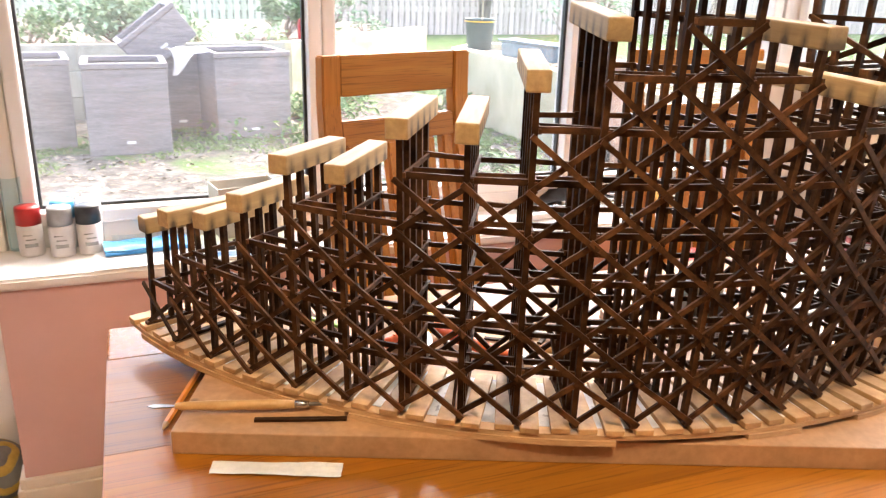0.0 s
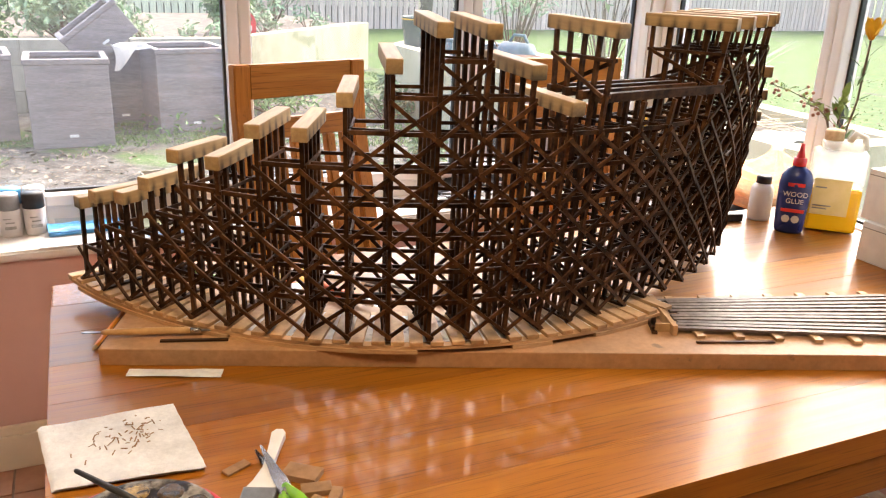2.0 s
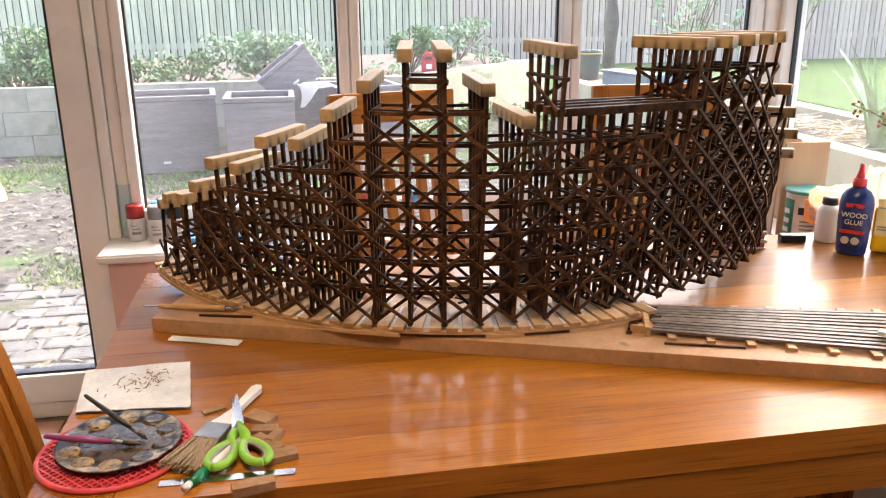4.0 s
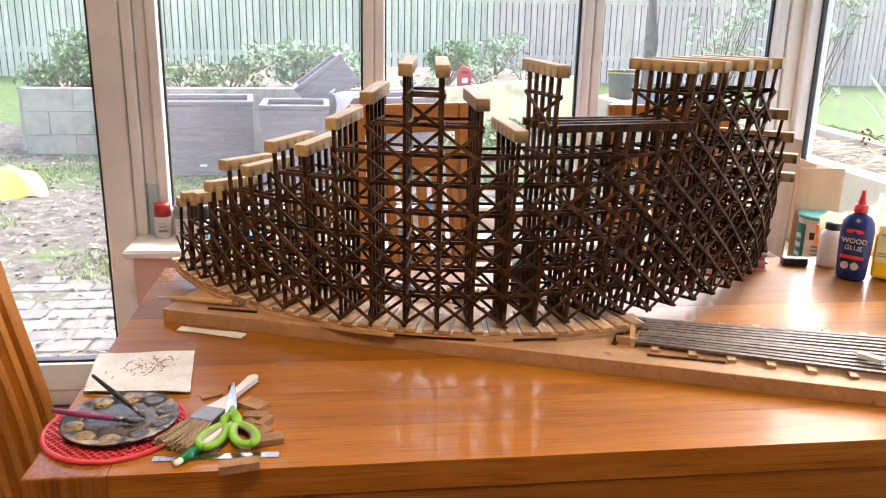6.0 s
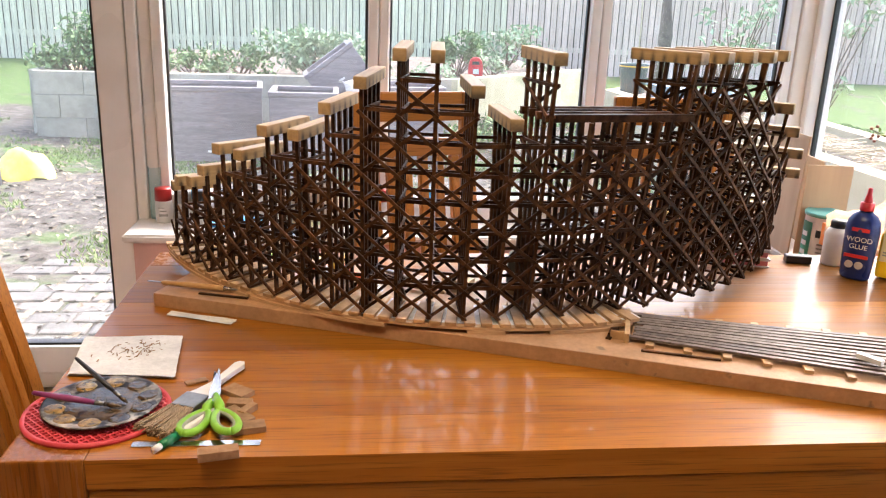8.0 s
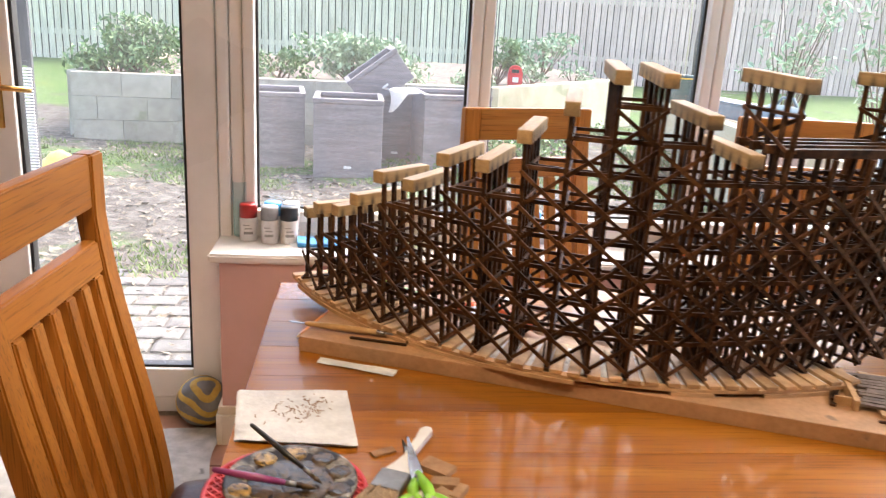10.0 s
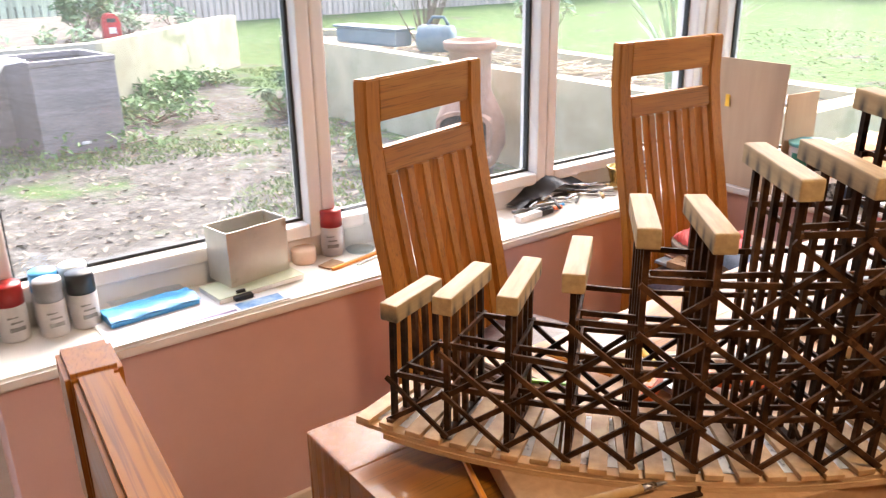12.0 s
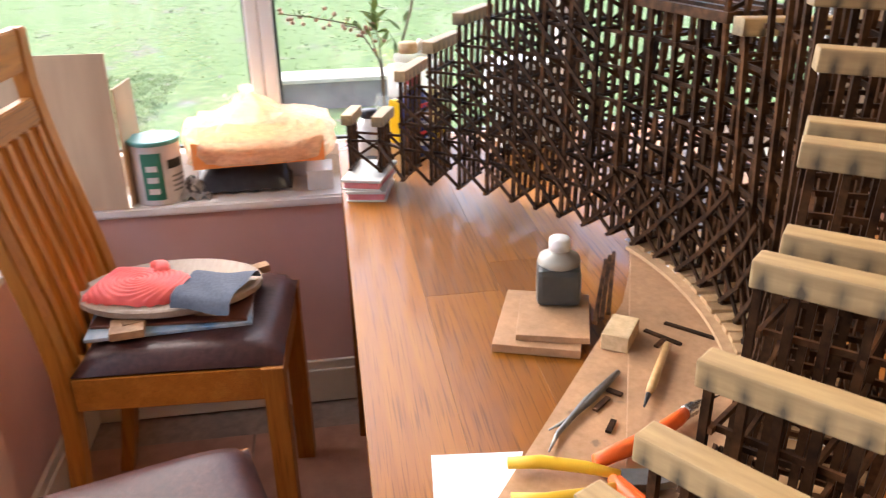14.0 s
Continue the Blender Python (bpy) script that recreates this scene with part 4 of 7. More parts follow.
# broad paint brush
broad = thing("paint_brush", "broad worn paint brush with a white handle", "brush", group="paint brushes")
m, ln = along((0.272, -0.610, T + 0.008), (0.188, -0.818, T + 0.008))
w0 = 0.0066
part("handle", prism([(-0.004, -w0 * 0.6), (0.004, -w0 - 0.002), (0.03, -w0), (0.075, -w0 * 0.8), (0.1, -0.011), (0.115, -0.0165), (0.115, 0.0165), (0.1, 0.011), (0.075, w0 * 0.8), (0.03, w0), (0.004, w0 + 0.002), (-0.004, w0 * 0.6)], -0.004, 0.004, None, m), M_cap_white, broad, "white painted handle")
part("ferrule", box(bmesh.new(), (0.135, 0, 0), (0.04, 0.037, 0.012), m, 0.002), M_dull, broad, "tinned ferrule")
bm = bmesh.new()
for k in range(110):
    y = (random.random() - 0.5) * 0.036
    z = (random.random() - 0.5) * 0.011
    f = 1.0 + 0.5 * random.random() * abs(y) / 0.018
    q = m @ pose(0.155, y, z, 0, jit(3), math.degrees(math.atan2(y * 0.5 * f, 0.07)))
    box(bm, (0.033 + jit(0.002), 0, 0), (0.066 + jit(0.004), 0.0019, 0.0016), q)
part("bristles", bm, M_bristle, broad, "stiff brown bristles")

# green handled scissors
M_lining = material("grey_soft_grip", (0.24, 0.26, 0.20), (0.32, 0.34, 0.27), 40, 0.6, 0.05)
sc = thing("scissors", "open scissors with lime green handles and steel blades", "scissors", (0.254, -0.732, T), 8)
for s, a in ((-1, 1.5), (1, -1.5)):
    z = 0.012 + 0.002 * s
    b = part("blade", prism([(-0.008, -0.01), (0.007, -0.01), (0.0075, 0.02), (0.002 * s, 0.094), (-0.0005 * s, 0.094), (-0.0085, 0.02)], z - 0.001, z + 0.001, None, pose(0, 0, 0, 0, 0, a)), M_steel, sc, "steel blade")
    c = Vector((-0.023, -0.060, z)) if s < 0 else Vector((0.016, -0.070, z))
    d = Vector((c.x * 1.25, c.y, 0)).normalized()
    side = Vector((-d.y, d.x, 0))

    def loop(long, wide):
        pts = []
        for k in range(33):
            t = 2 * math.pi * k / 32
            pts.append(c + d * (long * math.cos(t)) + side * (wide * (1 + 0.22 * math.cos(t)) * math.sin(t)))
        return pts
    part("handle", tube(loop(0.0295, 0.0145), 0.0052, 10), M_green, sc, "lime green handle", True)
    part("grip_lining", tube(loop(0.0253, 0.0103), 0.0034, 8), M_lining, sc, "grey soft grip lining", True)
    part("shank", tube([(0.001 * s, 0.008, z), c * 0.3 + Vector((0.002 * s, 0, z * 0.7)), c - d * 0.027], [0.0042, 0.0072, 0.0062], 10), M_green, sc, "lime green shank", True)
part("pivot", lathe([(0, 0.0175), (0.003, 0.0172), (0.004, 0.016), (0.004, 0.01)], 14), M_dull, sc, smooth=True)

# correction pen, steel ruler
pen = thing("marker_pen", "white pen with a dark green cap and pale tip", "pen")
m, ln = along((0.201, -0.858, T + 0.0062), (0.262, -0.752, T + 0.0062))
for nm, a0, a1, r, mt in (("tip", 0.0, 0.012, 0.0045, M_cap_white), ("cap", 0.012, 0.042, 0.006, material("dark_green_plastic", (0.0, 0.16, 0.06), (0.01, 0.2, 0.08), 40, 0.35, 0.02)), ("barrel", 0.042, ln, 0.0055, M_cap_white)):
    part(nm, tube([m @ Vector((a0, 0, 0)), m @ Vector((a1, 0, 0))], r, 14), mt, pen, smooth=True)
rul = thing("steel_ruler", "worn steel ruler lying beneath the scissors", "ruler")
m, ln = along((0.168, -0.834, T + 0.001), (0.330, -0.833, T + 0.001))
rule = part("blade", box(bmesh.new(), (ln / 2, 0, 0), (ln, 0.013, 0.001), m, 0.0003), M_steel, rul)
bm = bmesh.new()
for k in range(32):
    box(bm, (0.004 + k * 0.005, -0.005 + (0.0008 if k % 2 else 0.0), 0.0006), (0.0004, 0.003 if k % 2 else 0.0046, 0.0002), m)
part("graduations", bm, M_black, rule)

for x, y, a, sx, sy, sz, lab in ((0.213, -0.655, 28, 0.032, 0.013, 0.003, "thin dark offcut of hardboard"), (0.280, -0.695, -38, 0.042, 0.026, 0.008, "small hardboard offcut block"), (0.288, -0.728, -8, 0.034, 0.018, 0.007, "small hardboard offcut block"),
                             (0.290, -0.768, -48, 0.05, 0.026, 0.008, "small hardboard offcut block"), (0.310, -0.800, 14, 0.044, 0.022, 0.009, "small hardboard offcut block"), (0.282, -0.866, 12, 0.05, 0.018, 0.012, "rough broken hardboard offcut"),
                             (0.302, -0.752, 60, 0.03, 0.012, 0.01, "small dark wood offcut")):
    solid("wood_offcut", box(bmesh.new(), (0, 0, 0), (sx, sy, sz), pose(x, y, T + sz / 2 + 0.0002, 0, 0, a), 0.0008), M_offcut, lab, "offcut", group="wood offcuts")

slide(put, -0.0139, 0.0215, (0.184, -0.718), 0.957, -1.08, TZ)

put = standing()
# carving tool, pencil, dark strip by the board
tool = thing("modelling_tool", "wooden modelling tool with a small steel spatula end", "tool")
m, ln = along((0.052, -0.296, 0.7935), (0.243, -0.352, 0.7935))
part("spatula", prism([(0, 0), (0.006, -0.0035), (0.016, -0.003), (0.03, -0.0012), (0.03, 0.0012), (0.016, 0.003), (0.006, 0.0035)], -0.0006, 0.0006, None, m), M_dull, tool, "steel spatula blade")
part("grip", tube([m @ Vector((x, 0, 0)) for x in (0.028, 0.034, 0.07, 0.13, 0.15)], [0.0028, 0.0042, 0.0055, 0.0052, 0.0042], 12), M_turned, tool, smooth=True)
part("collar", tube([m @ Vector((x, 0, 0)) for x in (0.15, 0.165)], [0.0043, 0.0036], 12), M_steel, tool, "steel collar", True)
part("probe", tube([m @ Vector((0.165, 0, 0)), m @ Vector((ln, 0, 0))], [0.0022, 0.0012], 8), M_dull, tool, smooth=True)


def pencil(label, a, b, paint):
    th = thing("pencil", label, "pencil", group="pencils")
    m_, l_ = along(a, b)
    part("shaft", tube([m_ @ Vector((0.012, 0, 0)), m_ @ Vector((l_, 0, 0))], 0.0036, 6), paint, th)
    part("point", tube([m_ @ Vector((0, 0, 0)), m_ @ Vector((0.012, 0, 0))], [0.0006, 0.0036], 6), M_pine, th, "sharpened bare wood point")
    return th


pencil("orange painted pencil lying beside the fibreboard", (0.064, -0.296, T + 0.0038), (0.135, -0.112, T + 0.0038), M_pencil)
pencil("orange pencil among the tools inside the model", (0.304, -0.018, 0.7912), (0.342, -0.165, 0.7912), M_pencil)


def bar(label, a, b, w, h, mat=None, name="stripwood_piece"):
    m_, l_ = along(a, b)
    return solid(name, box(bmesh.new(), (l_ / 2, 0, 0), (l_, w, h), m_, 0.0004), mat or M_stick, label, "stripwood", group="stripwood offcuts")


zb = BOARD_TOP + 0.0018
bar("short dark stripwood length on the board edge", (0.153, -0.345, zb), (0.243, -0.372, zb), 0.006, 0.003)
bar("dark stripwood length in front of the track", (0.885, -0.612, zb), (1.0, -0.652, zb), 0.005, 0.003)
for k in range(4):
    a = jit(0.012)
    bar("dark stripwood offcut piled beside the track", (0.845 + 0.004 * k, -0.565 + 0.006 * k, zb + 0.0035 * (k // 2)), (0.872 + a, -0.522 + 0.004 * k, zb + 0.0035 * (k // 2)), 0.0085, 0.003)
for k in range(6):
    x, y = 0.19 + 0.018 * k, -0.262 - 0.014 * k
    bar("thin pine splinter beside the base strip", (x, y, zb), (x + 0.025, y - 0.012 + jit(0.004), zb), 0.007, 0.002, M_slat)
bar("white plastic block on the track section", (1.212, -0.672, 0.8035), (1.232, -0.705, 0.8035), 0.012, 0.008, M_cap_white, "plastic_block")

slide(put, -0.0085, 0.011, (0.484, -0.461), 0.98, 0.0, BOARD_TOP)

put = standing()
# tools inside the curve of the model
def pliers(label, a, b, grip):
    th = thing("pliers", label, "pliers", group="pliers")
    m_, l_ = along(a, b)
    for s in (-1, 1):
        part("handle", tube([m_ @ Vector((x, s * y, 0)) for x, y in ((0.0, 0.024), (0.03, 0.026), (0.07, 0.018), (0.1, 0.007))], [0.0055, 0.0065, 0.006, 0.0045], 10), grip, th, "rubber covered handle", True)
    part("jaw", prism([(0.1, -0.011), (0.125, -0.011), (0.155, -0.003), (0.155, 0.003), (0.125, 0.011), (0.1, 0.011)], -0.004, 0.004, None, m_), M_dull, th, "steel jaws")
    return th


pliers("small cutters with yellow grips on the board", (0.388, -0.112, 0.7955), (0.362, -0.262, 0.7955), M_yellow)
knife = thing("craft_knife", "orange handled craft knife with a steel collar", "knife")
m, ln = along((0.395, -0.198, 0.7965), (0.478, -0.345, 0.7965))
part("grip", tube([m @ Vector((x, y, 0)) for x, y in ((0, 0.004), (0.03, 0), (0.075, -0.004), (0.11, -0.002), (0.125, 0))], [0.007, 0.0085, 0.008, 0.0075, 0.006], 12), M_orange, knife, "orange rubber grip", True)
part("collar", tube([m @ Vector((x, 0, 0)) for x in (0.125, 0.128, 0.131, 0.134, 0.137, 0.14, 0.15)], [0.0075, 0.006, 0.0075, 0.006, 0.0075, 0.006, 0.005], 12), M_steel, knife, "ribbed steel collar", True)
part("blade", prism([(0.15, -0.004), (0.178, -0.004), (0.165, 0.004), (0.15, 0.004)], -0.0004, 0.0004, None, m), M_steel, knife)
grip2 = thing("orange_pen", "orange red plastic pen cap inside the model", "pen")
m, ln = along((0.322, -0.222, 0.7955), (0.372, -0.203, 0.7955))
part("cap_body", tube([m @ Vector((x, 0, 0)) for x in (0, 0.006, 0.04, 0.056)], [0.006, 0.0082, 0.0078, 0.005], 12), M_orange, grip2, smooth=True)
part("cap_clip", box(bmesh.new(), (0.03, 0, 0.0085), (0.036, 0.004, 0.0016), m, 0.0005), M_orange, grip2)

tw = thing("tweezers", "bent nosed steel tweezers with dark tips", "tweezers")
for s, e in ((-1, (0.463, -0.169)), (1, (0.43, -0.160))):
    a = Vector((0.553, -0.272, zb + 0.002))
    b = Vector((e[0], e[1], zb + 0.002))
    mid = a.lerp(b, 0.82) + Vector((0.004 * s, 0.004 * s, 0))
    part("arm", tube([a, a.lerp(b, 0.45) + Vector((0.005 * s, 0.003 * s, 0.001)), mid, b], [0.003, 0.004, 0.0026, 0.0009], 8), M_dull, tw, smooth=True)
scribe = thing("scribing_tool", "short wooden handled scribing tool with a dark point", "tool")
part("grip", tube([(0.500, -0.286, 0.7925), (0.515, -0.296, 0.7925), (0.594, -0.346, 0.7925)], [0.0035, 0.0052, 0.0042], 12), M_turned, scribe, smooth=True)
part("point", tube([(0.500, -0.286, 0.7925), (0.479, -0.273, 0.7925)], [0.003, 0.001], 8), M_black, scribe, smooth=True)
solid("pine_block", box(bmesh.new(), (0, 0, 0), (0.055, 0.032, 0.02), pose(0.625, -0.300, BOARD_TOP + 0.0103, 0, 0, -34), 0.0012), M_pine, "raw pine block beside the glue bottle", "wood block")
for a, b in (((0.641, -0.337), (0.60, -0.366)), ((0.654, -0.368), (0.606, -0.411)), ((0.60, -0.335), (0.616, -0.352)), ((0.452, -0.226), (0.47, -0.238)), ((0.525, -0.25), (0.512, -0.262)), ((0.49, -0.225), (0.51, -0.246)), ((0.27, -0.048), (0.305, -0.112)), ((0.255, -0.045), (0.262, -0.115)), ((0.338, -0.088), (0.362, -0.112)), ((0.235, -0.085), (0.252, -0.15))):
    bar("dark stripwood offcut on the board", (*a, zb), (*b, zb), 0.006, 0.003)
bar("green plastic rod among the tools", (0.212, -0.052, zb + 0.001), (0.285, -0.137, zb + 0.001), 0.005, 0.004, M_green, "plastic_rod")
for a, b in (((0.226, -0.032, zb + 0.004), (0.234, -0.072, zb + 0.004)), ((0.218, -0.046, zb + 0.003), (0.224, -0.09, zb + 0.003))):
    solid("dowel", tube([a, b], 0.0058, 10), M_stick, "short dark stained dowel on the board", "dowel", group="dowels")
solid("foil_scrap", ribbon_pad(8, 8, lambda u, v: Vector((0.276 + u * 0.02, -0.046 + v * 0.018, zb + 0.002 + 0.006 * math.sin(math.pi * u) * math.sin(math.pi * v) + 0.0015 * math.sin(14 * u + 9 * v)))), M_steel, "small crumpled scrap of foil on the board", "foil", smooth=True)
solid("paper_sheet", prism([(0.405, -0.046), (0.480, -0.053), (0.470, -0.145), (0.362, -0.102)], T, T + 0.0006), M_paper, "small white paper sheet on the table", "paper")

slide(put, -0.004, -0.004, (0.475, -0.185), 0.975, 0.0, TZ)

put = standing()
# glue bottle with dark stain on two offcut plates
solid("wood_plate", box(bmesh.new(), (0, 0, 0), (0.15, 0.105, 0.011), pose(0.722, -0.228, T + 0.0056, 0, 0, -20), 0.001), M_mdf, "thin brown board under a stain bottle", "wood plate")
solid("wood_plate", box(bmesh.new(), (0, 0, 0), (0.118, 0.088, 0.008), pose(0.715, -0.242, T + 0.0155, 0, 0, -17), 0.001), M_mdf, "second thin brown board under a stain bottle", "wood plate")
stain = thing("stain_bottle", "square clear bottle of dark grey stain with white cap", "bottle", (0.755, -0.258, T + 0.0198), -14)
bm = box(bmesh.new(), (0, 0, 0.026), (0.056, 0.056, 0.05), None, 0.008)
part("stain", bm, material("dark_grey_stain", (0.045, 0.05, 0.047), (0.085, 0.088, 0.08), 12, 0.3, 0.05), stain, "dark grey stain filling")
part("shoulder", lathe([(0.026, 0.05), (0.0275, 0.054), (0.0255, 0.061), (0.014, 0.066), (0.0125, 0.070)], 24), material("frosted_plastic", (0.34, 0.31, 0.25), (0.44, 0.40, 0.33), 12, 0.35, 0.05), stain, "frosted bottle shoulder", True)
part("cap", lathe([(0, 0.086), (0.012, 0.086), (0.0135, 0.084), (0.0135, 0.0695), (0, 0.0695)], 24), M_cap_white, stain, "white screw cap", True)
for k in range(3):
    bar("long dark stripwood lying by the bottle", (0.665 + 0.01 * k, -0.278 - 0.012 * k, T + 0.029), (0.84 + 0.012 * k, -0.352 - 0.01 * k, T + 0.029), 0.0055, 0.004)

slide(put, -0.010, -0.005)

put = standing()
# pink print boxes that carry the end of the model
for k, (z, a) in enumerate(((T, 3), (T + 0.0212, -4))):
    bx = thing("plastic_case", "small clear plastic case with pink card inside", "case", (1.285, -0.045, z), -15 + a, "clear cases")
    part("insert", boxes(span(-0.061, 0.061, -0.033, 0.033, 0.003, 0.014), bevel=0.001), M_pinkbox, bx, "pink printed card")
    part("lid", boxes(span(-0.065, 0.065, -0.037, 0.037, 0.0148, 0.0205), bevel=0.0015), M_jugp, bx, "cloudy clear lid")
    part("tray", boxes(span(-0.064, 0.064, -0.036, 0.036, 0.0, 0.0028), bevel=0.001), M_jugp, bx, "cloudy clear tray")

slide(put, 0.0, -0.009)

put = standing()
# glue, white bottle, jug of yellow liquid, rubber, twig in a jar
glue = thing("glue_bottle", "navy blue plastic wood glue bottle with red nozzle", "bottle", (1.495, -0.187, T), -46)
prof = [(0.0, 0.0), (0.026, 0.0), (0.0295, 0.005), (0.031, 0.03), (0.033, 0.075), (0.0335, 0.100), (0.031, 0.116), (0.024, 0.127), (0.014, 0.133), (0.0125, 0.136), (0, 0.136)]
prof = [(a, b * 1.07) for a, b in prof]
glue_body = part("body", lathe(prof, 28, None, Matrix.Diagonal((1.0, 0.72, 1, 1))), M_navy, glue, smooth=True)
glue_top = part("collar", lathe([(0, 0.1455), (0.0135, 0.1455), (0.014, 0.149), (0.0135, 0.162), (0, 0.163)], 24), M_redp, glue, "red screw collar", True)
part("nozzle", lathe([(0.009, 0.163), (0.005, 0.18), (0.0042, 0.192), (0.0, 0.1935)], 18), M_redp, glue_top, "red nozzle", True)
M_letter = material("white_print", (0.72, 0.72, 0.72), (0.78, 0.78, 0.78), 40, 0.5, 0.0)
front = lambda z: pose(0.002, -0.0242, z, 88, 0, 0)
lettering("WOOD", 0.0145, M_letter, glue_body, front(0.083), "white printed lettering")
lettering("GLUE", 0.0145, M_letter, glue_body, front(0.068), "white printed lettering")
part("brand_bar", boxes(span(-0.016, 0.018, -0.0238, -0.0228, 0.104, 0.112), bevel=0.0004), M_redp, glue_body, "small red label bar")
part("label_band", boxes(span(-0.022, 0.024, -0.0256, -0.0238, 0.049, 0.056), bevel=0.0004), M_redp, glue_body, "red label band")
for x in (-0.010, 0.009):
    part("label_mark", lathe([(0, 0.0016), (0.008, 0.0016), (0.008, 0)], 20, None, pose(x, -0.0242, 0.034, 90, 0, 0)), M_can, glue_body, "pale round label mark")
small = thing("white_bottle", "small white plastic bottle with a black cap", "bottle", (1.503, -0.092, T))
part("body", lathe([(0, 0), (0.023, 0), (0.025, 0.004), (0.025, 0.07), (0.02, 0.08), (0.014, 0.084), (0, 0.084)], 24), M_jugp, small, smooth=True)
part("cap", lathe([(0, 0.1), (0.015, 0.1), (0.0165, 0.097), (0.0165, 0.084), (0, 0.084)], 24), M_black, small, "black cap", True)
solid("rubber_block", box(bmesh.new(), (0, 0, 0), (0.055, 0.022, 0.018), pose(1.425, -0.085, T + 0.0092, 0, 0, -12), 0.003), M_black, "small dark grey rubber block on the table", "rubber")
jug = thing("plastic_jug", "cloudy plastic jug half full of yellow liquid", "jug", (1.598, -0.200, T), -44)
part("liquid", boxes(span(-0.0515, 0.0515, -0.0365, 0.0365, 0.003, 0.100), bevel=0.008), M_liquid, jug, "yellow liquid")
bm = bmesh.new()
for half_w, half_d, z0, z1, bev in ((0.053, 0.038, 0.101, 0.176, 0.010), (0.040, 0.029, 0.1765, 0.196, 0.008)):
    box(bm, (0, 0, (z0 + z1) / 2), (2 * half_w, 2 * half_d, z1 - z0), None, bev)
part("shell", bm, clear("cloudy_clear_plastic", (0.86, 0.85, 0.80), 0.22, haze=0.45), jug, "cloudy clear upper shell", True)
part("carry_handle", tube([(0.010, 0, 0.192), (0.022, 0, 0.214), (0.040, 0, 0.206), (0.046, 0, 0.180)], 0.007, 10), M_jugp, jug, "moulded carry handle", True)
part("cap", lathe([(0, 0.218), (0.018, 0.218), (0.0195, 0.215), (0.0195, 0.1965), (0, 0.1965)], 22, None, Matrix.Translation((-0.020, 0, 0))), M_pine, jug, "pale tan screw cap", True)
label_face = part("label", boxes(span(-0.046, 0.028, -0.0394, -0.0384, 0.040, 0.118)), material("aged_label_paper", (0.66, 0.54, 0.22), (0.74, 0.62, 0.32), 20, 0.8, 0.05), jug, "aged translucent paper label")
for x0, x1, z in ((-0.042, -0.020, 0.098), (-0.042, -0.006, 0.058), (-0.042, -0.014, 0.052)):
    part("ink_line", boxes(span(x0, x1, -0.0399, -0.0395, z, z + 0.003)), M_dull, label_face)
for x0, y0, z0, z1, lab in ((1.488, -0.368, 0.0, 0.078, "plain white carton on the table edge"), (1.500, -0.350, 0.0785, 0.178, "taller plain white carton stacked on another")):
    carton = thing("white_carton", lab, "carton", group="white cartons")
    part("carton_body", boxes(span(x0, x0 + 0.11, y0 - 0.135, y0, T + z0, T + z1), bevel=0.002), M_cap_white, carton)
    part("lid_seam", boxes(span(x0 - 0.0006, x0 + 0.0004, y0 - 0.133, y0 - 0.002, T + z1 - 0.012, T + z1 - 0.0105)), M_dull, carton, "thin grey lid seam")


jarp = thing("stem_vase", "small clear jar holding berry twigs beside the jug", "vase", (1.640, -0.135, T))
part("glass_body", lathe([(0, 0.002), (0.025, 0.002), (0.027, 0.008), (0.027, 0.07), (0.018, 0.088), (0.017, 0.098), (0.019, 0.1)], 24), M_jar, jarp, smooth=True)
part("water", lathe([(0, 0.004), (0.025, 0.004), (0.025, 0.05), (0, 0.05)], 24), M_jar, jarp, smooth=True)


def twig(label, path, leaves, leaf_len, berries):
    th = thing("berry_twig", label, "plant", group="berry twigs")
    bm2, bm3 = bmesh.new(), bmesh.new()
    pts = [Vector(p) for p in path]
    part("stem", tube(pts, [0.0022 - 0.0012 * k / (len(pts) - 1) for k in range(len(pts))], 6), M_twig, th)
    for k in range(leaves):
        f = (0.45 + 0.55 * random.random()) * (len(pts) - 1)
        j = min(int(f), len(pts) - 2)
        o = pts[j].lerp(pts[j + 1], f - j)
        m_ = Matrix.Translation(o) @ pose(0, 0, 0, jit(50), -35 + jit(45), random.random() * 360)
        n_ = leaf_len * random.uniform(0.6, 1.1)
        v = [bm2.verts.new(m_ @ Vector(c_)) for c_ in ((0, 0, 0), (n_ * 0.4, n_ * 0.2, 0.002), (n_ * 0.8, n_ * 0.12, 0.003), (n_, 0, 0.001), (n_ * 0.8, -n_ * 0.12, 0.003), (n_ * 0.4, -n_ * 0.2, 0.002))]
        bm2.faces.new(v)
    part("foliage", bm2, M_leafp, th)
    for k in range(berries):
        f = (0.55 + 0.45 * random.random()) * (len(pts) - 1)
        j = min(int(f), len(pts) - 2)
        o = pts[j].lerp(pts[j + 1], f - j)
        e = o + Vector((jit(0.022), jit(0.022), jit(0.018)))
        bmesh.ops.create_icosphere(bm3, subdivisions=2, radius=0.0042, matrix=Matrix.Translation(e))
        tube([o, e], 0.0006, 4, bm3)
    if berries:
        part("berries", bm3, M_berry, th, "dull red berries", True, "stuff")
    return th


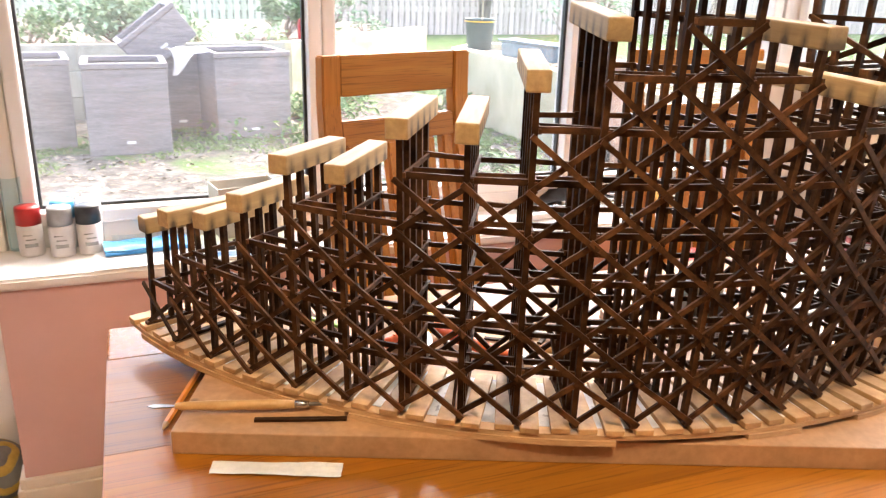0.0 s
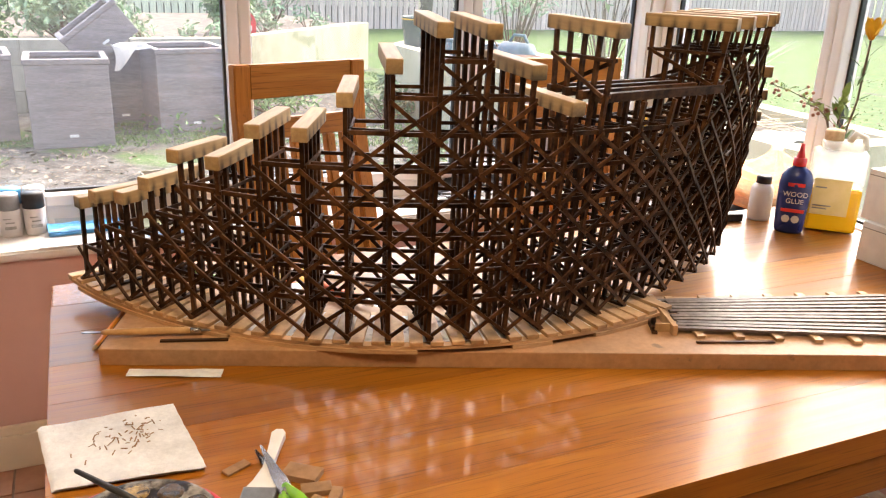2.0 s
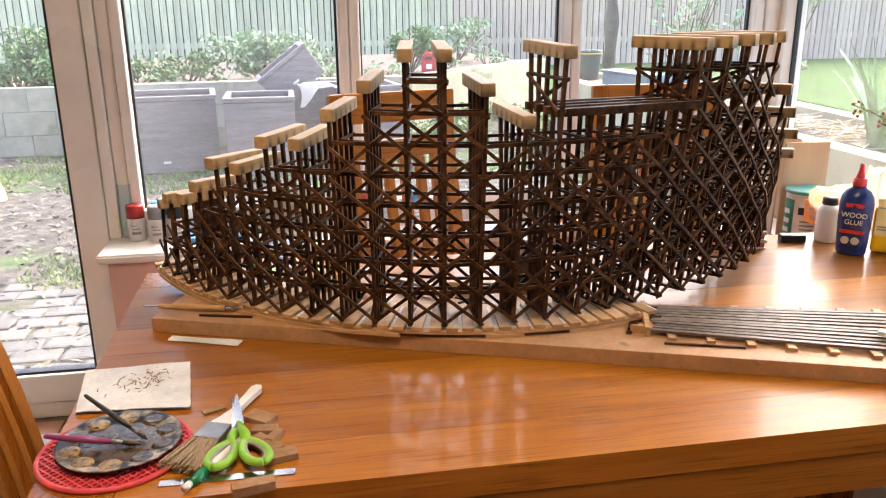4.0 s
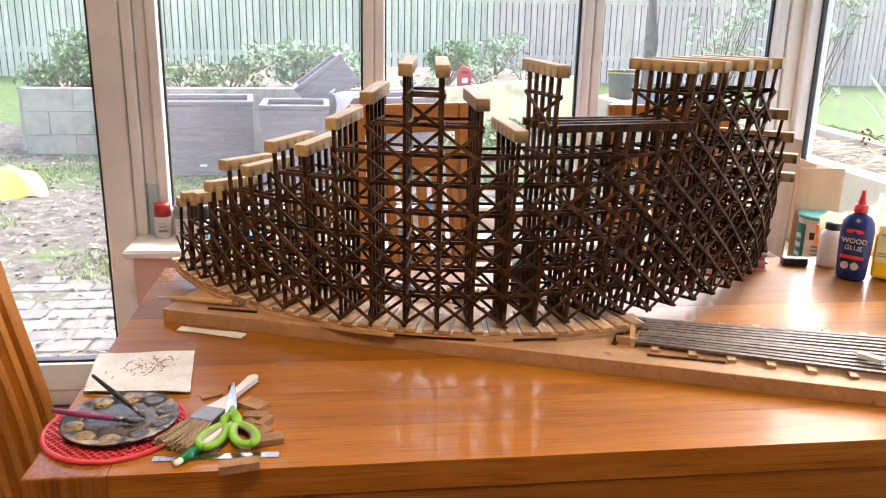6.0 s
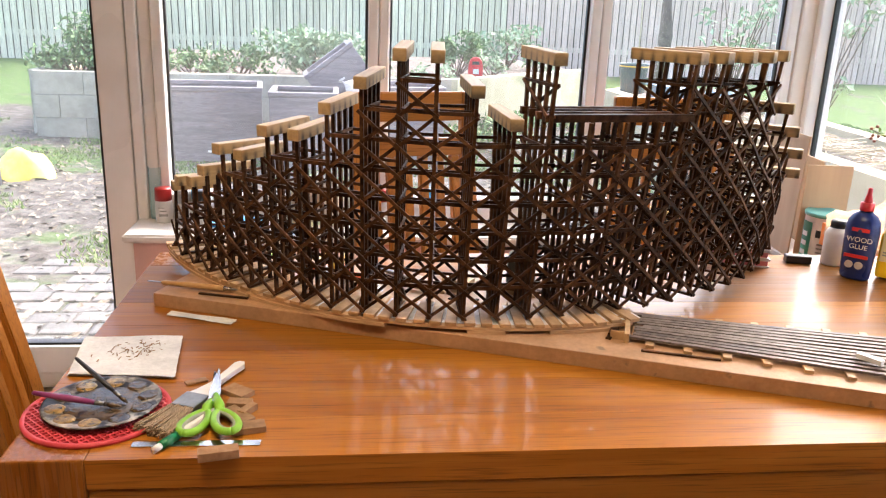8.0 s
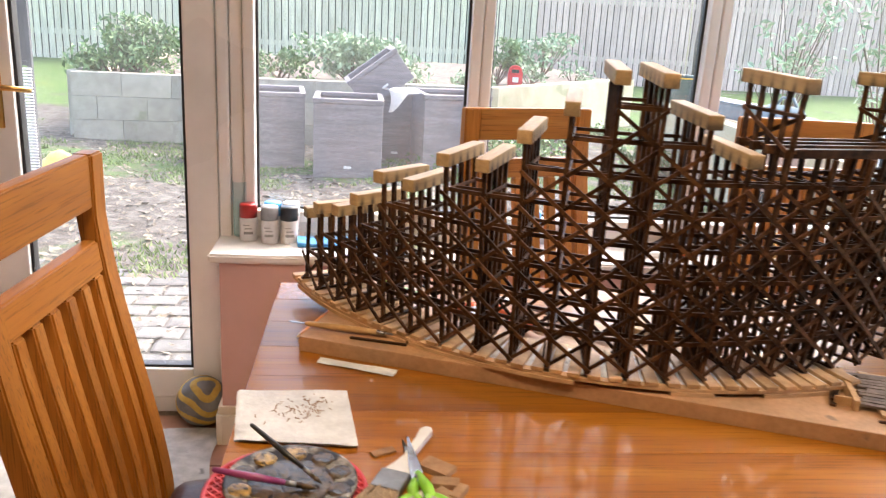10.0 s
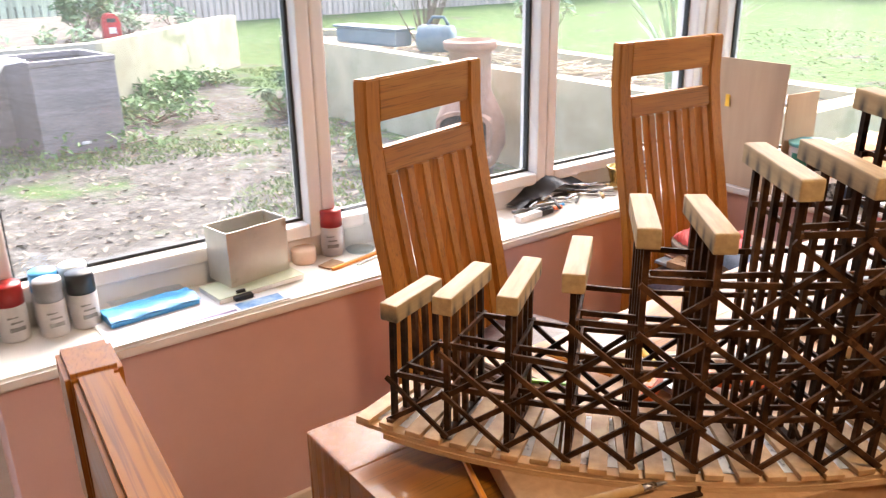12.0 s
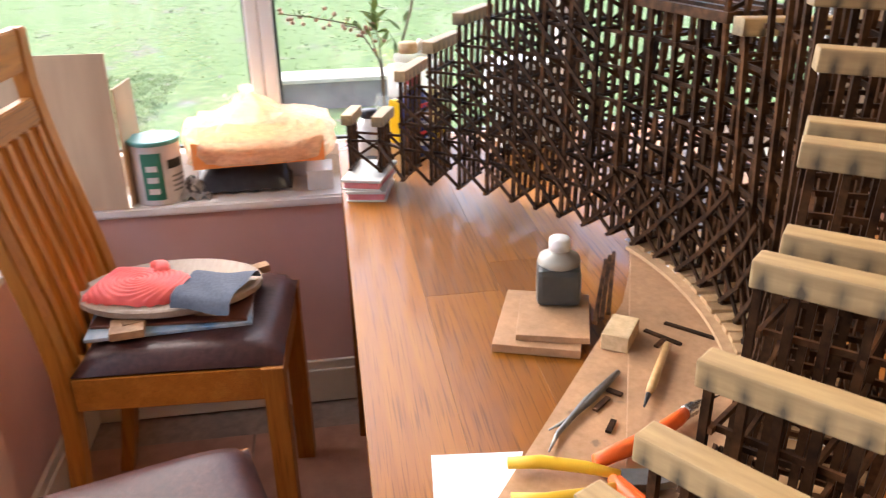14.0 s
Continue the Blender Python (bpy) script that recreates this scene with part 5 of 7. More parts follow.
B0 = (1.641, -0.136, 0.77)
twig("leafy upright twig in a small jar", (B0, (1.646, -0.136, 0.90), (1.658, -0.128, 0.99), (1.665, -0.122, 1.045)), 22, 0.042, 2)
twig("arching twig with dull red berries in a jar", (B0, (1.646, -0.130, 0.93), (1.652, -0.085, 1.008), (1.65, 0.02, 1.03), (1.648, 0.078, 1.038)), 9, 0.022, 14)
twig("arching twig with berries and green leaves in a jar", (B0, (1.645, -0.132, 0.92), (1.64, -0.112, 0.985), (1.635, -0.085, 1.005), (1.628, -0.055, 1.012)), 12, 0.024, 12)

lily = thing("yellow_flower", "yellow flower on a tall dark leafy stem in a jar", "flower")
path = [Vector(p) for p in (B0, (1.636, -0.155, 0.90), (1.615, -0.198, 1.04), (1.594, -0.218, 1.165))]
part("stem", tube(path, [0.0028, 0.0026, 0.0024, 0.0022], 6), M_twig, lily)
bm, bm2 = bmesh.new(), bmesh.new()
for k in range(12):
    o = path[1].lerp(path[3], 0.15 + 0.07 * k)
    m_ = Matrix.Translation(o) @ pose(0, 0, 0, jit(30), -50 + jit(20), 137 * k)
    bm.faces.new([bm.verts.new(m_ @ Vector(c_)) for c_ in ((0, 0, 0), (0.02, 0.005, 0.002), (0.05, 0, 0.001), (0.02, -0.005, 0.002))])
for k in range(6):
    m_ = Matrix.Translation(path[3]) @ pose(0, 0, 0, 0, -58 + 8 * (k % 2), 60 * k)
    rows_ = [[bm2.verts.new(m_ @ Vector((0.046 * f, wv * 0.012 * math.sin(math.pi * (0.12 + 0.82 * f)), 0.010 * f * f + 0.004 * abs(wv)))) for wv in (-1, 0, 1)] for f in (0, 0.25, 0.5, 0.75, 1)]
    for p, q in zip(rows_, rows_[1:]):
        for e in (0, 1):
            bm2.faces.new((p[e], p[e + 1], q[e + 1], q[e]))
part("foliage", bm, M_bush, lily)
part("petals", bm2, M_yellow, lily, "yellow petals", True)

slide(put, 0.006, 0.022, (1.5, -0.15), 1.03, 0.0, TZ)

put = standing()
# ---- things on the window sill ----
ZS = 0.6004


def spray_can(label, loc, cap_mat, rz, h=0.110, r=0.0262):
    th = thing("spray_can", label, "spray can", loc, rz, "spray paint cans")
    tin_can = part("can", lathe([(0, 0), (r * 0.96, 0), (r, 0.003), (r, h * 0.62), (r * 0.94, h * 0.64), (0, h * 0.64)], 28), M_can, th, "pale printed can", True)
    part("cap", lathe([(0, h), (r * 0.93, h), (r * 0.98, h - 0.003), (r * 1.0, h * 0.64), (r * 0.9, h * 0.64)], 28), cap_mat, th, "moulded plastic cap", True)
    part("print", boxes(span(-r * 0.55, r * 0.45, -r - 0.0004, -r + 0.006, h * 0.2, h * 0.27), span(-r * 0.45, r * 0.35, -r - 0.0004, -r + 0.006, h * 0.34, h * 0.37), span(-r * 0.6, r * 0.1, -r - 0.0004, -r + 0.008, h * 0.44, h * 0.46)), M_dull, tin_can, "dark print bars")
    return th


spray_can("spray paint can with a dark red cap", (-0.193, 0.842, ZS), M_cap_red, 10)
spray_can("spray paint can with a grey cap", (-0.128, 0.818, ZS), M_cap_grey, 5)
spray_can("spray paint can with a black cap", (-0.071, 0.820, ZS), M_black, 12)
spray_can("spray paint can with a bright blue cap", (-0.125, 0.873, ZS), M_cap_blue, -20)
spray_can("spray paint can with a white cap", (-0.070, 0.875, ZS), M_cap_white, 30)
spray_can("spray paint can with a dark red cap beside a glass", (0.497, 0.868, ZS), M_cap_red, -20)
spray_can("spray paint can with a bright blue cap behind the chair", (0.672, 0.868, ZS), M_cap_blue, 20)

solid("magazine", box(bmesh.new(), (0, 0, 0), (0.36, 0.15, 0.003), pose(0.115, 0.757, ZS + 0.0016, 0, 0, 1), 0.0006), material("glossy_magazine", (0.66, 0.66, 0.69), (0.78, 0.78, 0.79), 10, 0.3, 0.02), "glossy white magazine with a blue picture on the sill", "magazine")
mag = bpy.data.objects["magazine"]
M_photo = material("printed_blue_picture", (0.07, 0.22, 0.50), (0.40, 0.56, 0.74), 22, 0.3, 0.02, detail=4)
part("printed_picture", boxes(span(0.19, 0.285, 0.689, 0.722, ZS + 0.0033, ZS + 0.0036)), M_photo, mag, "blue printed picture")
part("printed_strip", boxes(span(0.075, 0.183, 0.690, 0.699, ZS + 0.0033, ZS + 0.0036)), material("printed_purple", (0.14, 0.10, 0.20), (0.34, 0.28, 0.42), 40, 0.3, 0.02), mag, "dark printed strip")
tray = thing("brush_case", "crumpled blue and clear plastic brush packet", "packet", (0.045, 0.80, ZS + 0.0034), 4)
bm = ribbon_pad(16, 8, lambda u, v: Vector(((u - 0.5) * 0.18, (v - 0.5) * 0.075, 0.012 + 0.0018 * math.sin(17 * u + 9 * v) + 0.006 * (1 - (2 * v - 1) ** 4))))
box(bm, (0, 0, 0.005), (0.178, 0.072, 0.01), None, 0.002)
part("packet", bm, M_blue, tray, "blue plastic packet", True)
part("flap", ribbon_pad(10, 5, lambda u, v: Vector((-0.07 + u * 0.15, -0.01 + v * 0.05, 0.022 + 0.0016 * math.sin(9 * u + 2) + 0.003 * v))), M_jar, tray, "clear plastic flap")
pad_ = thing("notepad", "pale green notepad lying on the magazine", "notepad", (0.262, 0.795, ZS + 0.0034), 6)
part("page_block", boxes(span(-0.10, 0.10, -0.045, 0.045, 0, 0.009), bevel=0.0008), M_paper, pad_)
part("cover", boxes(span(-0.101, 0.101, -0.046, 0.046, 0.0093, 0.0112), bevel=0.0005), material("pale_green_card", (0.55, 0.62, 0.45), (0.66, 0.71, 0.55), 14, 0.6, 0.03), pad_, "pale green cover")
clip = solid("bulldog_clip", boxes(span(0.196, 0.236, 0.730, 0.752, ZS + 0.0036, ZS + 0.013), span(0.206, 0.226, 0.745, 0.752, ZS + 0.013, ZS + 0.021), bevel=0.002), M_black, "black clip on the magazine", "clip")

tin = thing("metal_tin", "open rectangular brushed metal tin on a notepad", "tin", (0.275, 0.835, ZS + 0.0148), 10)
w, d, h, t = 0.148, 0.085, 0.117, 0.002
M_tin = material("dull_tin", (0.44, 0.42, 0.37), (0.55, 0.53, 0.47), 9, 0.45, 0.05, metal=0.7, spots=((0.30, 0.24, 0.17), 14.0, 0.63))
for s in (-1, 1):
    part("side_wall", boxes(span(-w / 2, w / 2, s * d / 2 - (t if s > 0 else 0), s * d / 2 + (t if s < 0 else 0), 0.002, h)), M_tin, tin)
    part("end_wall", boxes(span(s * w / 2 - (t if s > 0 else 0), s * w / 2 + (t if s < 0 else 0), -d / 2 + t, d / 2 - t, 0.002, h)), M_tin, tin)
part("bottom", boxes(span(-w / 2, w / 2, -d / 2, d / 2, 0, 0.0018)), M_tin, tin)
bm = boxes(span(-w / 2 - 0.0015, w / 2 + 0.0015, -d / 2 - 0.0015, -d / 2 + 0.001, h, h + 0.003), span(-w / 2 - 0.0015, w / 2 + 0.0015, d / 2 - 0.001, d / 2 + 0.0015, h, h + 0.003),
           span(-w / 2 - 0.0015, -w / 2 + 0.001, -d / 2, d / 2, h, h + 0.003), span(w / 2 - 0.001, w / 2 + 0.0015, -d / 2, d / 2, h, h + 0.003), bevel=0.0006)
part("rolled_rim", bm, M_tin, tin)
card1 = solid("wax_tub", lathe([(0, 0), (0.026, 0), (0.028, 0.004), (0.029, 0.03), (0.027, 0.034), (0, 0.034)], 24, None, pose(0.418, 0.86, ZS)), material("peach_wax", (0.72, 0.50, 0.36), (0.8, 0.6, 0.46), 20, 0.4, 0.05), "small round peach coloured tub on the sill", "tub", smooth=True)
jar2 = thing("glass_jar", "clear glass jar standing on the sill", "jar", (0.560, 0.846, ZS))
part("glass_wall", lathe([(0, 0.003), (0.034, 0.003), (0.037, 0.008), (0.037, 0.085), (0.031, 0.095), (0.031, 0.105), (0.033, 0.107)], 26), M_jar, jar2, smooth=True)
part("base", lathe([(0, 0), (0.033, 0), (0.035, 0.003), (0, 0.0032)], 26), M_jar, jar2, smooth=True)
jar3 = thing("glass_tumbler", "pale blue glass tumbler in the window corner", "tumbler", (-0.222, 0.872, ZS))
part("glass_wall", lathe([(0, 0.003), (0.017, 0.003), (0.019, 0.008), (0.021, 0.17), (0.0195, 0.17)], 22), clear("blue_glass", (0.72, 0.86, 0.9), 0.06), jar3, smooth=True)
bar("craft pen with an orange barrel on the sill", (0.44, 0.767, ZS + 0.004), (0.585, 0.797, ZS + 0.004), 0.007, 0.007, M_pencil, "craft_pen")
bar("thin grey metal file on the sill", (0.50, 0.758, ZS + 0.003), (0.60, 0.79, ZS + 0.003), 0.004, 0.003, M_dull, "needle_file")
solid("rusty_scraps", box(bmesh.new(), (0, 0, 0), (0.05, 0.035, 0.004), pose(0.455, 0.80, ZS + 0.0022, 0, 0, 20), 0.001), M_offcut, "brown scrap of veneer on the sill", "scrap")

slide(put, 0.020, 0.006)

put = standing()
# tool heap behind the chairs
random.seed(5)
bag = thing("tool_roll", "black fabric tool roll crumpled against the window", "tool roll", (1.20, 0.868, ZS), 4)
part("fabric", ribbon_pad(16, 8, lambda u, v: Vector(((u - 0.5) * 0.31, (v - 0.5) * 0.06, 0.004 + 0.075 * math.sin(math.pi * u) * (0.45 + 0.55 * v) + 0.008 * math.sin(14 * u + 3 * v)))), M_black, bag, "black fabric", True)
part("lining", boxes(span(-0.12, 0.12, -0.024, 0.022, 0.0, 0.004), bevel=0.001), M_black, bag)
for k in range(24):
    x, y = 1.06 + 0.33 * random.random(), 0.765 + 0.085 * random.random()
    a = random.uniform(-40, 60)
    ln = random.uniform(0.06, 0.14)
    mt = (M_dull, M_black, M_turned, M_steel, M_cap_white, M_dull)[k % 6]
    th = thing("hand_tool", ("grey steel hand tool in a heap on the sill", "black handled hand tool in a heap on the sill", "wooden handled hand tool in a heap on the sill", "bright steel hand tool in a heap on the sill", "white plastic hand tool in a heap on the sill", "grey steel hand tool in a heap on the sill")[k % 6], "tool", (x, y, ZS + 0.006 + 0.007 * (k % 4)), a, "sill tools")
    part("shaft", tube([(-ln / 2, 0, 0), (-ln / 8, 0, 0.001), (ln / 10, 0, 0)], [0.004, 0.005, 0.004], 8), mt, th, smooth=True)
    part("tip", tube([(ln / 10, 0, 0), (ln / 2, 0, -0.002)], [0.0025, 0.0012], 8), M_dull, th, smooth=True)
plug = thing("terminal_strip", "black screw terminal strip on the sill", "terminal strip", (1.09, 0.775, ZS), 8)
part("body", boxes(span(-0.024, 0.024, -0.008, 0.008, 0, 0.014), bevel=0.001), M_black, plug)
for k in range(5):
    part("lug", boxes(span(-0.0225 + k * 0.0095, -0.0165 + k * 0.0095, -0.0055, 0.0055, 0.0143, 0.018), bevel=0.0006), M_black, plug)
bar("orange plastic anchor beside the terminal strip", (1.122, 0.78, ZS + 0.006), (1.155, 0.785, ZS + 0.006), 0.01, 0.009, M_orange, "wall_plug")
bar("blue plastic anchor beside the terminal strip", (1.157, 0.797, ZS + 0.005), (1.18, 0.80, ZS + 0.005), 0.008, 0.007, M_blue, "wall_plug")
bar("grey plastic tube lying on the sill", (0.985, 0.765, ZS + 0.009), (1.065, 0.772, ZS + 0.009), 0.02, 0.016, M_cap_white, "plastic_tube")
pot = thing("brass_pot", "small dented brass pot on the sill", "pot", (1.425, 0.822, ZS))
part("bowl", lathe([(0, 0), (0.024, 0), (0.029, 0.005), (0.026, 0.024), (0.033, 0.052), (0.039, 0.066), (0.037, 0.067), (0.031, 0.052), (0, 0.035)], 24), M_brass, pot, smooth=True)
part("punched_band", boxes(span(-0.016, 0.016, -0.0312, -0.0275, 0.034, 0.041)), M_black, pot)
cable = solid("cable_coil", tube([(1.53 + 0.075 * math.cos(t * 0.55), 0.845 + 0.045 * math.sin(t * 0.55 + 0.02 * t), ZS + 0.006 + 0.0013 * t) for t in range(46)], 0.0042, 8), M_black, "coiled black cable on the sill", "cable", smooth=True)

slide(put, 0.028, 0.003, (1.2, 0.8), 1.015, 0.0, 0.6)

put = standing()
# side sill: cardboard, paint tin, wrapped tray, dark fabric
cb = thing("cardboard_box", "open brown cardboard box against the window", "box", (1.775, 0.610, ZS), 0)
part("front_flap", box(bmesh.new(), (0, 0, 0.183), (0.005, 0.275, 0.366), pose(-0.055, 0.024, 0, 0, 2, -4), 0.001), M_card, cb, "curved cardboard flap")
part("side_panel", box(bmesh.new(), (0, 0, 0.142), (0.005, 0.14, 0.284), pose(0.02, -0.122, 0, 0, 0, 86), 0.001), M_card, cb)
part("back_panel", box(bmesh.new(), (0, 0, 0.14), (0.005, 0.16, 0.28), pose(0.06, 0.04, 0, 0, 0, -6), 0.001), M_card, cb)
part("sticker", box(bmesh.new(), (0, 0, 0), (0.0012, 0.014, 0.035), pose(-0.055 + 0.004, 0.072, 0.245, 0, 2, -4)), M_yellow, cb, "yellow sticker")
ptin = thing("paint_tin", "white paint tin with green label and green lid", "paint tin", (1.776, 0.432, ZS), -60)
r = 0.0585
paint_can = part("can", lathe([(0, 0), (r, 0), (r + 0.001, 0.003), (r, 0.006), (r, 0.143), (r + 0.001, 0.146), (0, 0.146)], 32), M_can, ptin, smooth=True)
part("lid", lathe([(0, 0.154), (r * 0.85, 0.154), (r + 0.003, 0.157), (r + 0.004, 0.154), (r + 0.003, 0.1465), (0, 0.1465)], 32), material("teal_lid", (0.10, 0.34, 0.30), (0.14, 0.42, 0.37), 20, 0.4, 0.03), ptin, "teal green lid", True)
M_dg = material("green_label", (0.02, 0.16, 0.10), (0.03, 0.20, 0.13), 20, 0.45, 0.02)


def label_patch(a0, a1, z0, z1, rr):
    bm_ = bmesh.new()
    n_ = 8
    lo = [bm_.verts.new((rr * math.cos(radians(a0 + (a1 - a0) * k / n_)), rr * math.sin(radians(a0 + (a1 - a0) * k / n_)), z0)) for k in range(n_ + 1)]
    hi = [bm_.verts.new((v.co.x, v.co.y, z1)) for v in lo]
    for k in range(n_):
        bm_.faces.new((lo[k], lo[k + 1], hi[k + 1], hi[k]))
    return bm_


part("label_panel", label_patch(215, 262, 0.015, 0.130, r + 0.0012), M_dg, paint_can, "dark green label panel")
part("label_mark", label_patch(275, 318, 0.088, 0.11, r + 0.0012), M_black, paint_can, "dark label mark")
for z0 in (0.030, 0.042, 0.054, 0.066):
    part("label_text", label_patch(282, 300 + 400 * z0, z0, z0 + 0.005, r + 0.0012), M_dull, paint_can)
for z0 in (0.030, 0.058, 0.086):
    part("label_emblem", label_patch(225, 250, z0, z0 + 0.014, r + 0.0022), M_can, paint_can, "pale emblem on the green panel")
heap = thing("crumpled_fabric", "crumpled grey and black fabric on the sill", "fabric", (1.83, 0.235, ZS), 0)
random.seed(11)
part("black_cloth", ribbon_pad(22, 12, lambda u, v: Vector(((v - 0.5) * 0.13, (0.5 - u) * 0.24, 0.003 + 0.084 * math.sin(math.pi * u) ** 0.4 * math.sin(math.pi * v) ** 0.5 + 0.008 * abs(math.sin(15 * u + 9 * v))))), M_black, heap, "black fabric", True)
part("grey_cloth", ribbon_pad(14, 10, lambda u, v: Vector((-0.05 + (v - 0.5) * 0.08, 0.12 + (0.5 - u) * 0.09, 0.004 + 0.042 * math.sin(math.pi * u) * math.sin(math.pi * v) ** 0.7 + 0.008 * math.sin(17 * u - 11 * v)))), material("grey_patterned_fabric", (0.16, 0.16, 0.165), (0.36, 0.36, 0.36), 40, 0.9, 0.3, spots=((0.05, 0.05, 0.055), 60.0, 0.55)), heap, "grey patterned fabric", True)
wrap = thing("wrapped_tray", "orange tray wrapped in crumpled translucent plastic", "tray", (1.808, 0.182, ZS + 0.088), 4)
part("tray", prism([(-0.094, -0.15), (0.08, -0.16), (0.085, 0.15), (-0.094, 0.16)], 0.0, 0.062), M_orange_bag, wrap, "orange tray")
M_film = bpy.data.materials.new("crumpled_plastic_film")
M_film.use_nodes = True
FN, FL = M_film.node_tree.nodes, M_film.node_tree.links
FN["Principled BSDF"].inputs["Base Color"].default_value = (0.86, 0.76, 0.58, 1)
FN["Principled BSDF"].inputs["Roughness"].default_value = 0.25
film_tr = FN.new("ShaderNodeBsdfTransparent")
film_tr.inputs["Color"].default_value = (1.0, 0.95, 0.86, 1)
film_mix, film_noise = FN.new("ShaderNodeMixShader"), FN.new("ShaderNodeTexNoise")
film_noise.inputs["Scale"].default_value = 22.0
film_noise.inputs["Detail"].default_value = 5.0
film_span = FN.new("ShaderNodeMapRange")
film_span.inputs["To Min"].default_value, film_span.inputs["To Max"].default_value = 0.35, 1.0
FL.new(film_noise.outputs["Fac"], film_span.inputs["Value"])
FL.new(film_span.outputs["Result"], film_mix.inputs[0])
film_thin, film_body = FN.new("ShaderNodeBsdfTranslucent"), FN.new("ShaderNodeMixShader")
film_thin.inputs["Color"].default_value = (0.95, 0.85, 0.66, 1)
film_body.inputs[0].default_value = 0.6
FL.new(FN["Principled BSDF"].outputs[0], film_body.inputs[1])
FL.new(film_thin.outputs[0], film_body.inputs[2])
FL.new(film_tr.outputs[0], film_mix.inputs[1])
FL.new(film_body.outputs[0], film_mix.inputs[2])
FL.new(film_mix.outputs[0], FN["Material Output"].inputs["Surface"])


def film_bag():
    """A loose bag round the tray, gathered to a twisted peak."""
    bm = bmesh.new()
    rows = []
    for j, (z, s) in enumerate(((0.002, 0.96), (0.012, 1.02), (0.035, 1.05), (0.060, 1.07), (0.078, 1.05), (0.090, 0.97), (0.099, 0.82), (0.106, 0.64), (0.113, 0.46), (0.124, 0.30), (0.140, 0.17), (0.158, 0.08), (0.172, 0.11))):
        row = []
        for k in range(44):
            a = 2 * math.pi * k / 44
            c, d = math.cos(a), math.sin(a)
            w = s * (1 + 0.10 * noise.noise(Vector((3.2 * c, 3.2 * d, 0.9 * j))))
            x = 0.101 * w * math.copysign(abs(c) ** 0.5, c)
            y = 0.172 * w * math.copysign(abs(d) ** 0.5, d) + 0.022 * (1 - s)
            row.append(bm.verts.new((x, y, max(0.001, z + (0.018 if j > 2 else 0.004) * (noise.noise(Vector((2.6 * c + 5, 2.6 * d, 0.7 * j))) + 0.55 * noise.noise(Vector((7.0 * c, 7.0 * d + 3, 1.3 * j))))))))
        rows.append(row)
    for p, q in zip(rows, rows[1:]):
        for k in range(44):
            bm.faces.new((p[k], p[(k + 1) % 44], q[(k + 1) % 44], q[k]))
    return bm


part("film", film_bag(), M_film, wrap, "crumpled translucent plastic film")
solid("white_box", boxes(span(1.76, 1.86, 0.01, 0.075, ZS, ZS + 0.05), bevel=0.002), M_cap_white, "small white box on the side sill", "box")

slide(put, 0.028, 0.007)

put = standing()
# ---- things on the second chair ----
SZ = 0.512
CHX, CHY = 1.362, 0.345


solid("picture_book", box(bmesh.new(), (0, 0, 0), (0.25, 0.31, 0.008), pose(CHX + 0.005, CHY + 0.005, SZ + 0.0045, 0, 0, 3), 0.002), material("printed_cover", (0.12, 0.25, 0.42), (0.45, 0.5, 0.55), 16, 0.4, 0.03), "thin blue and grey picture book on the seat", "book")
solid("serving_tray", box(bmesh.new(), (0, 0, 0), (0.22, 0.30, 0.006), pose(CHX + 0.01, CHY - 0.005, SZ + 0.0122, 0, 0, -4), 0.003), material("dark_red_wood", (0.09, 0.03, 0.018), (0.15, 0.05, 0.03), 20, 0.3, 0.03), "dark red wooden tray on the seat", "tray")
rb = thing("round_board", "round wooden chopping board with a short handle", "chopping board", (CHX + 0.02, CHY + 0.012, SZ + 0.0262), 0)
bm = lathe([(0, 0), (0.138, 0), (0.143, 0.004), (0.143, 0.015), (0.138, 0.018), (0, 0.018)], 48, None, Matrix.Diagonal((0.88, 1.28, 1, 1)))
part("disc", bm, material("grey_board_wood", (0.28, 0.21, 0.16), (0.36, 0.28, 0.215), 16, 0.5, 0.05, (1, 9, 9)), rb, smooth=False)
part("handle", prism([(0.062, -0.150), (0.082, -0.186), (0.058, -0.196), (0.040, -0.165)], 0.001, 0.016), M_offcut, rb)
for k, (x, y, a) in enumerate(((-0.085, 0.07, 20), (-0.06, -0.07, -10), (0.09, 0.02, 40))):
    solid("wood_block", box(bmesh.new(), (0, 0, 0), (0.05, 0.042, 0.0105), pose(CHX + x, CHY + y, SZ + 0.0206, 0, 0, a), 0.001), M_offcut, "square pale wood block under the chopping board", "wood block", group="seat blocks")
solid("wood_block", box(bmesh.new(), (0, 0, 0), (0.06, 0.062, 0.016), pose(CHX - 0.112, CHY + 0.075, SZ + 0.0165, 0, 0, 8), 0.001), M_offcut, "square brown wood block beside the chopping board", "wood block", group="seat blocks")
glove = thing("oven_glove", "coral silicone oven glove with a slate grey cuff", "oven glove", (CHX - 0.012, CHY + 0.04, SZ + 0.0445), -18)


def glove_face(u, v):
    y = 0.125 - u * 0.20
    half = 0.072 * (1 - (2 * u - 0.85) ** 4 * 0.35) if u > 0.02 else 0.03
    x = (v - 0.5) * 2 * half
    e = max(0.0, 1 - (2 * v - 1) ** 4)
    return Vector((x, y, 0.001 + 0.026 * e ** 0.5 * min(1.0, u * 6 + 0.2) + 0.0022 * math.sin(620 * math.hypot(x, y - 0.03))))


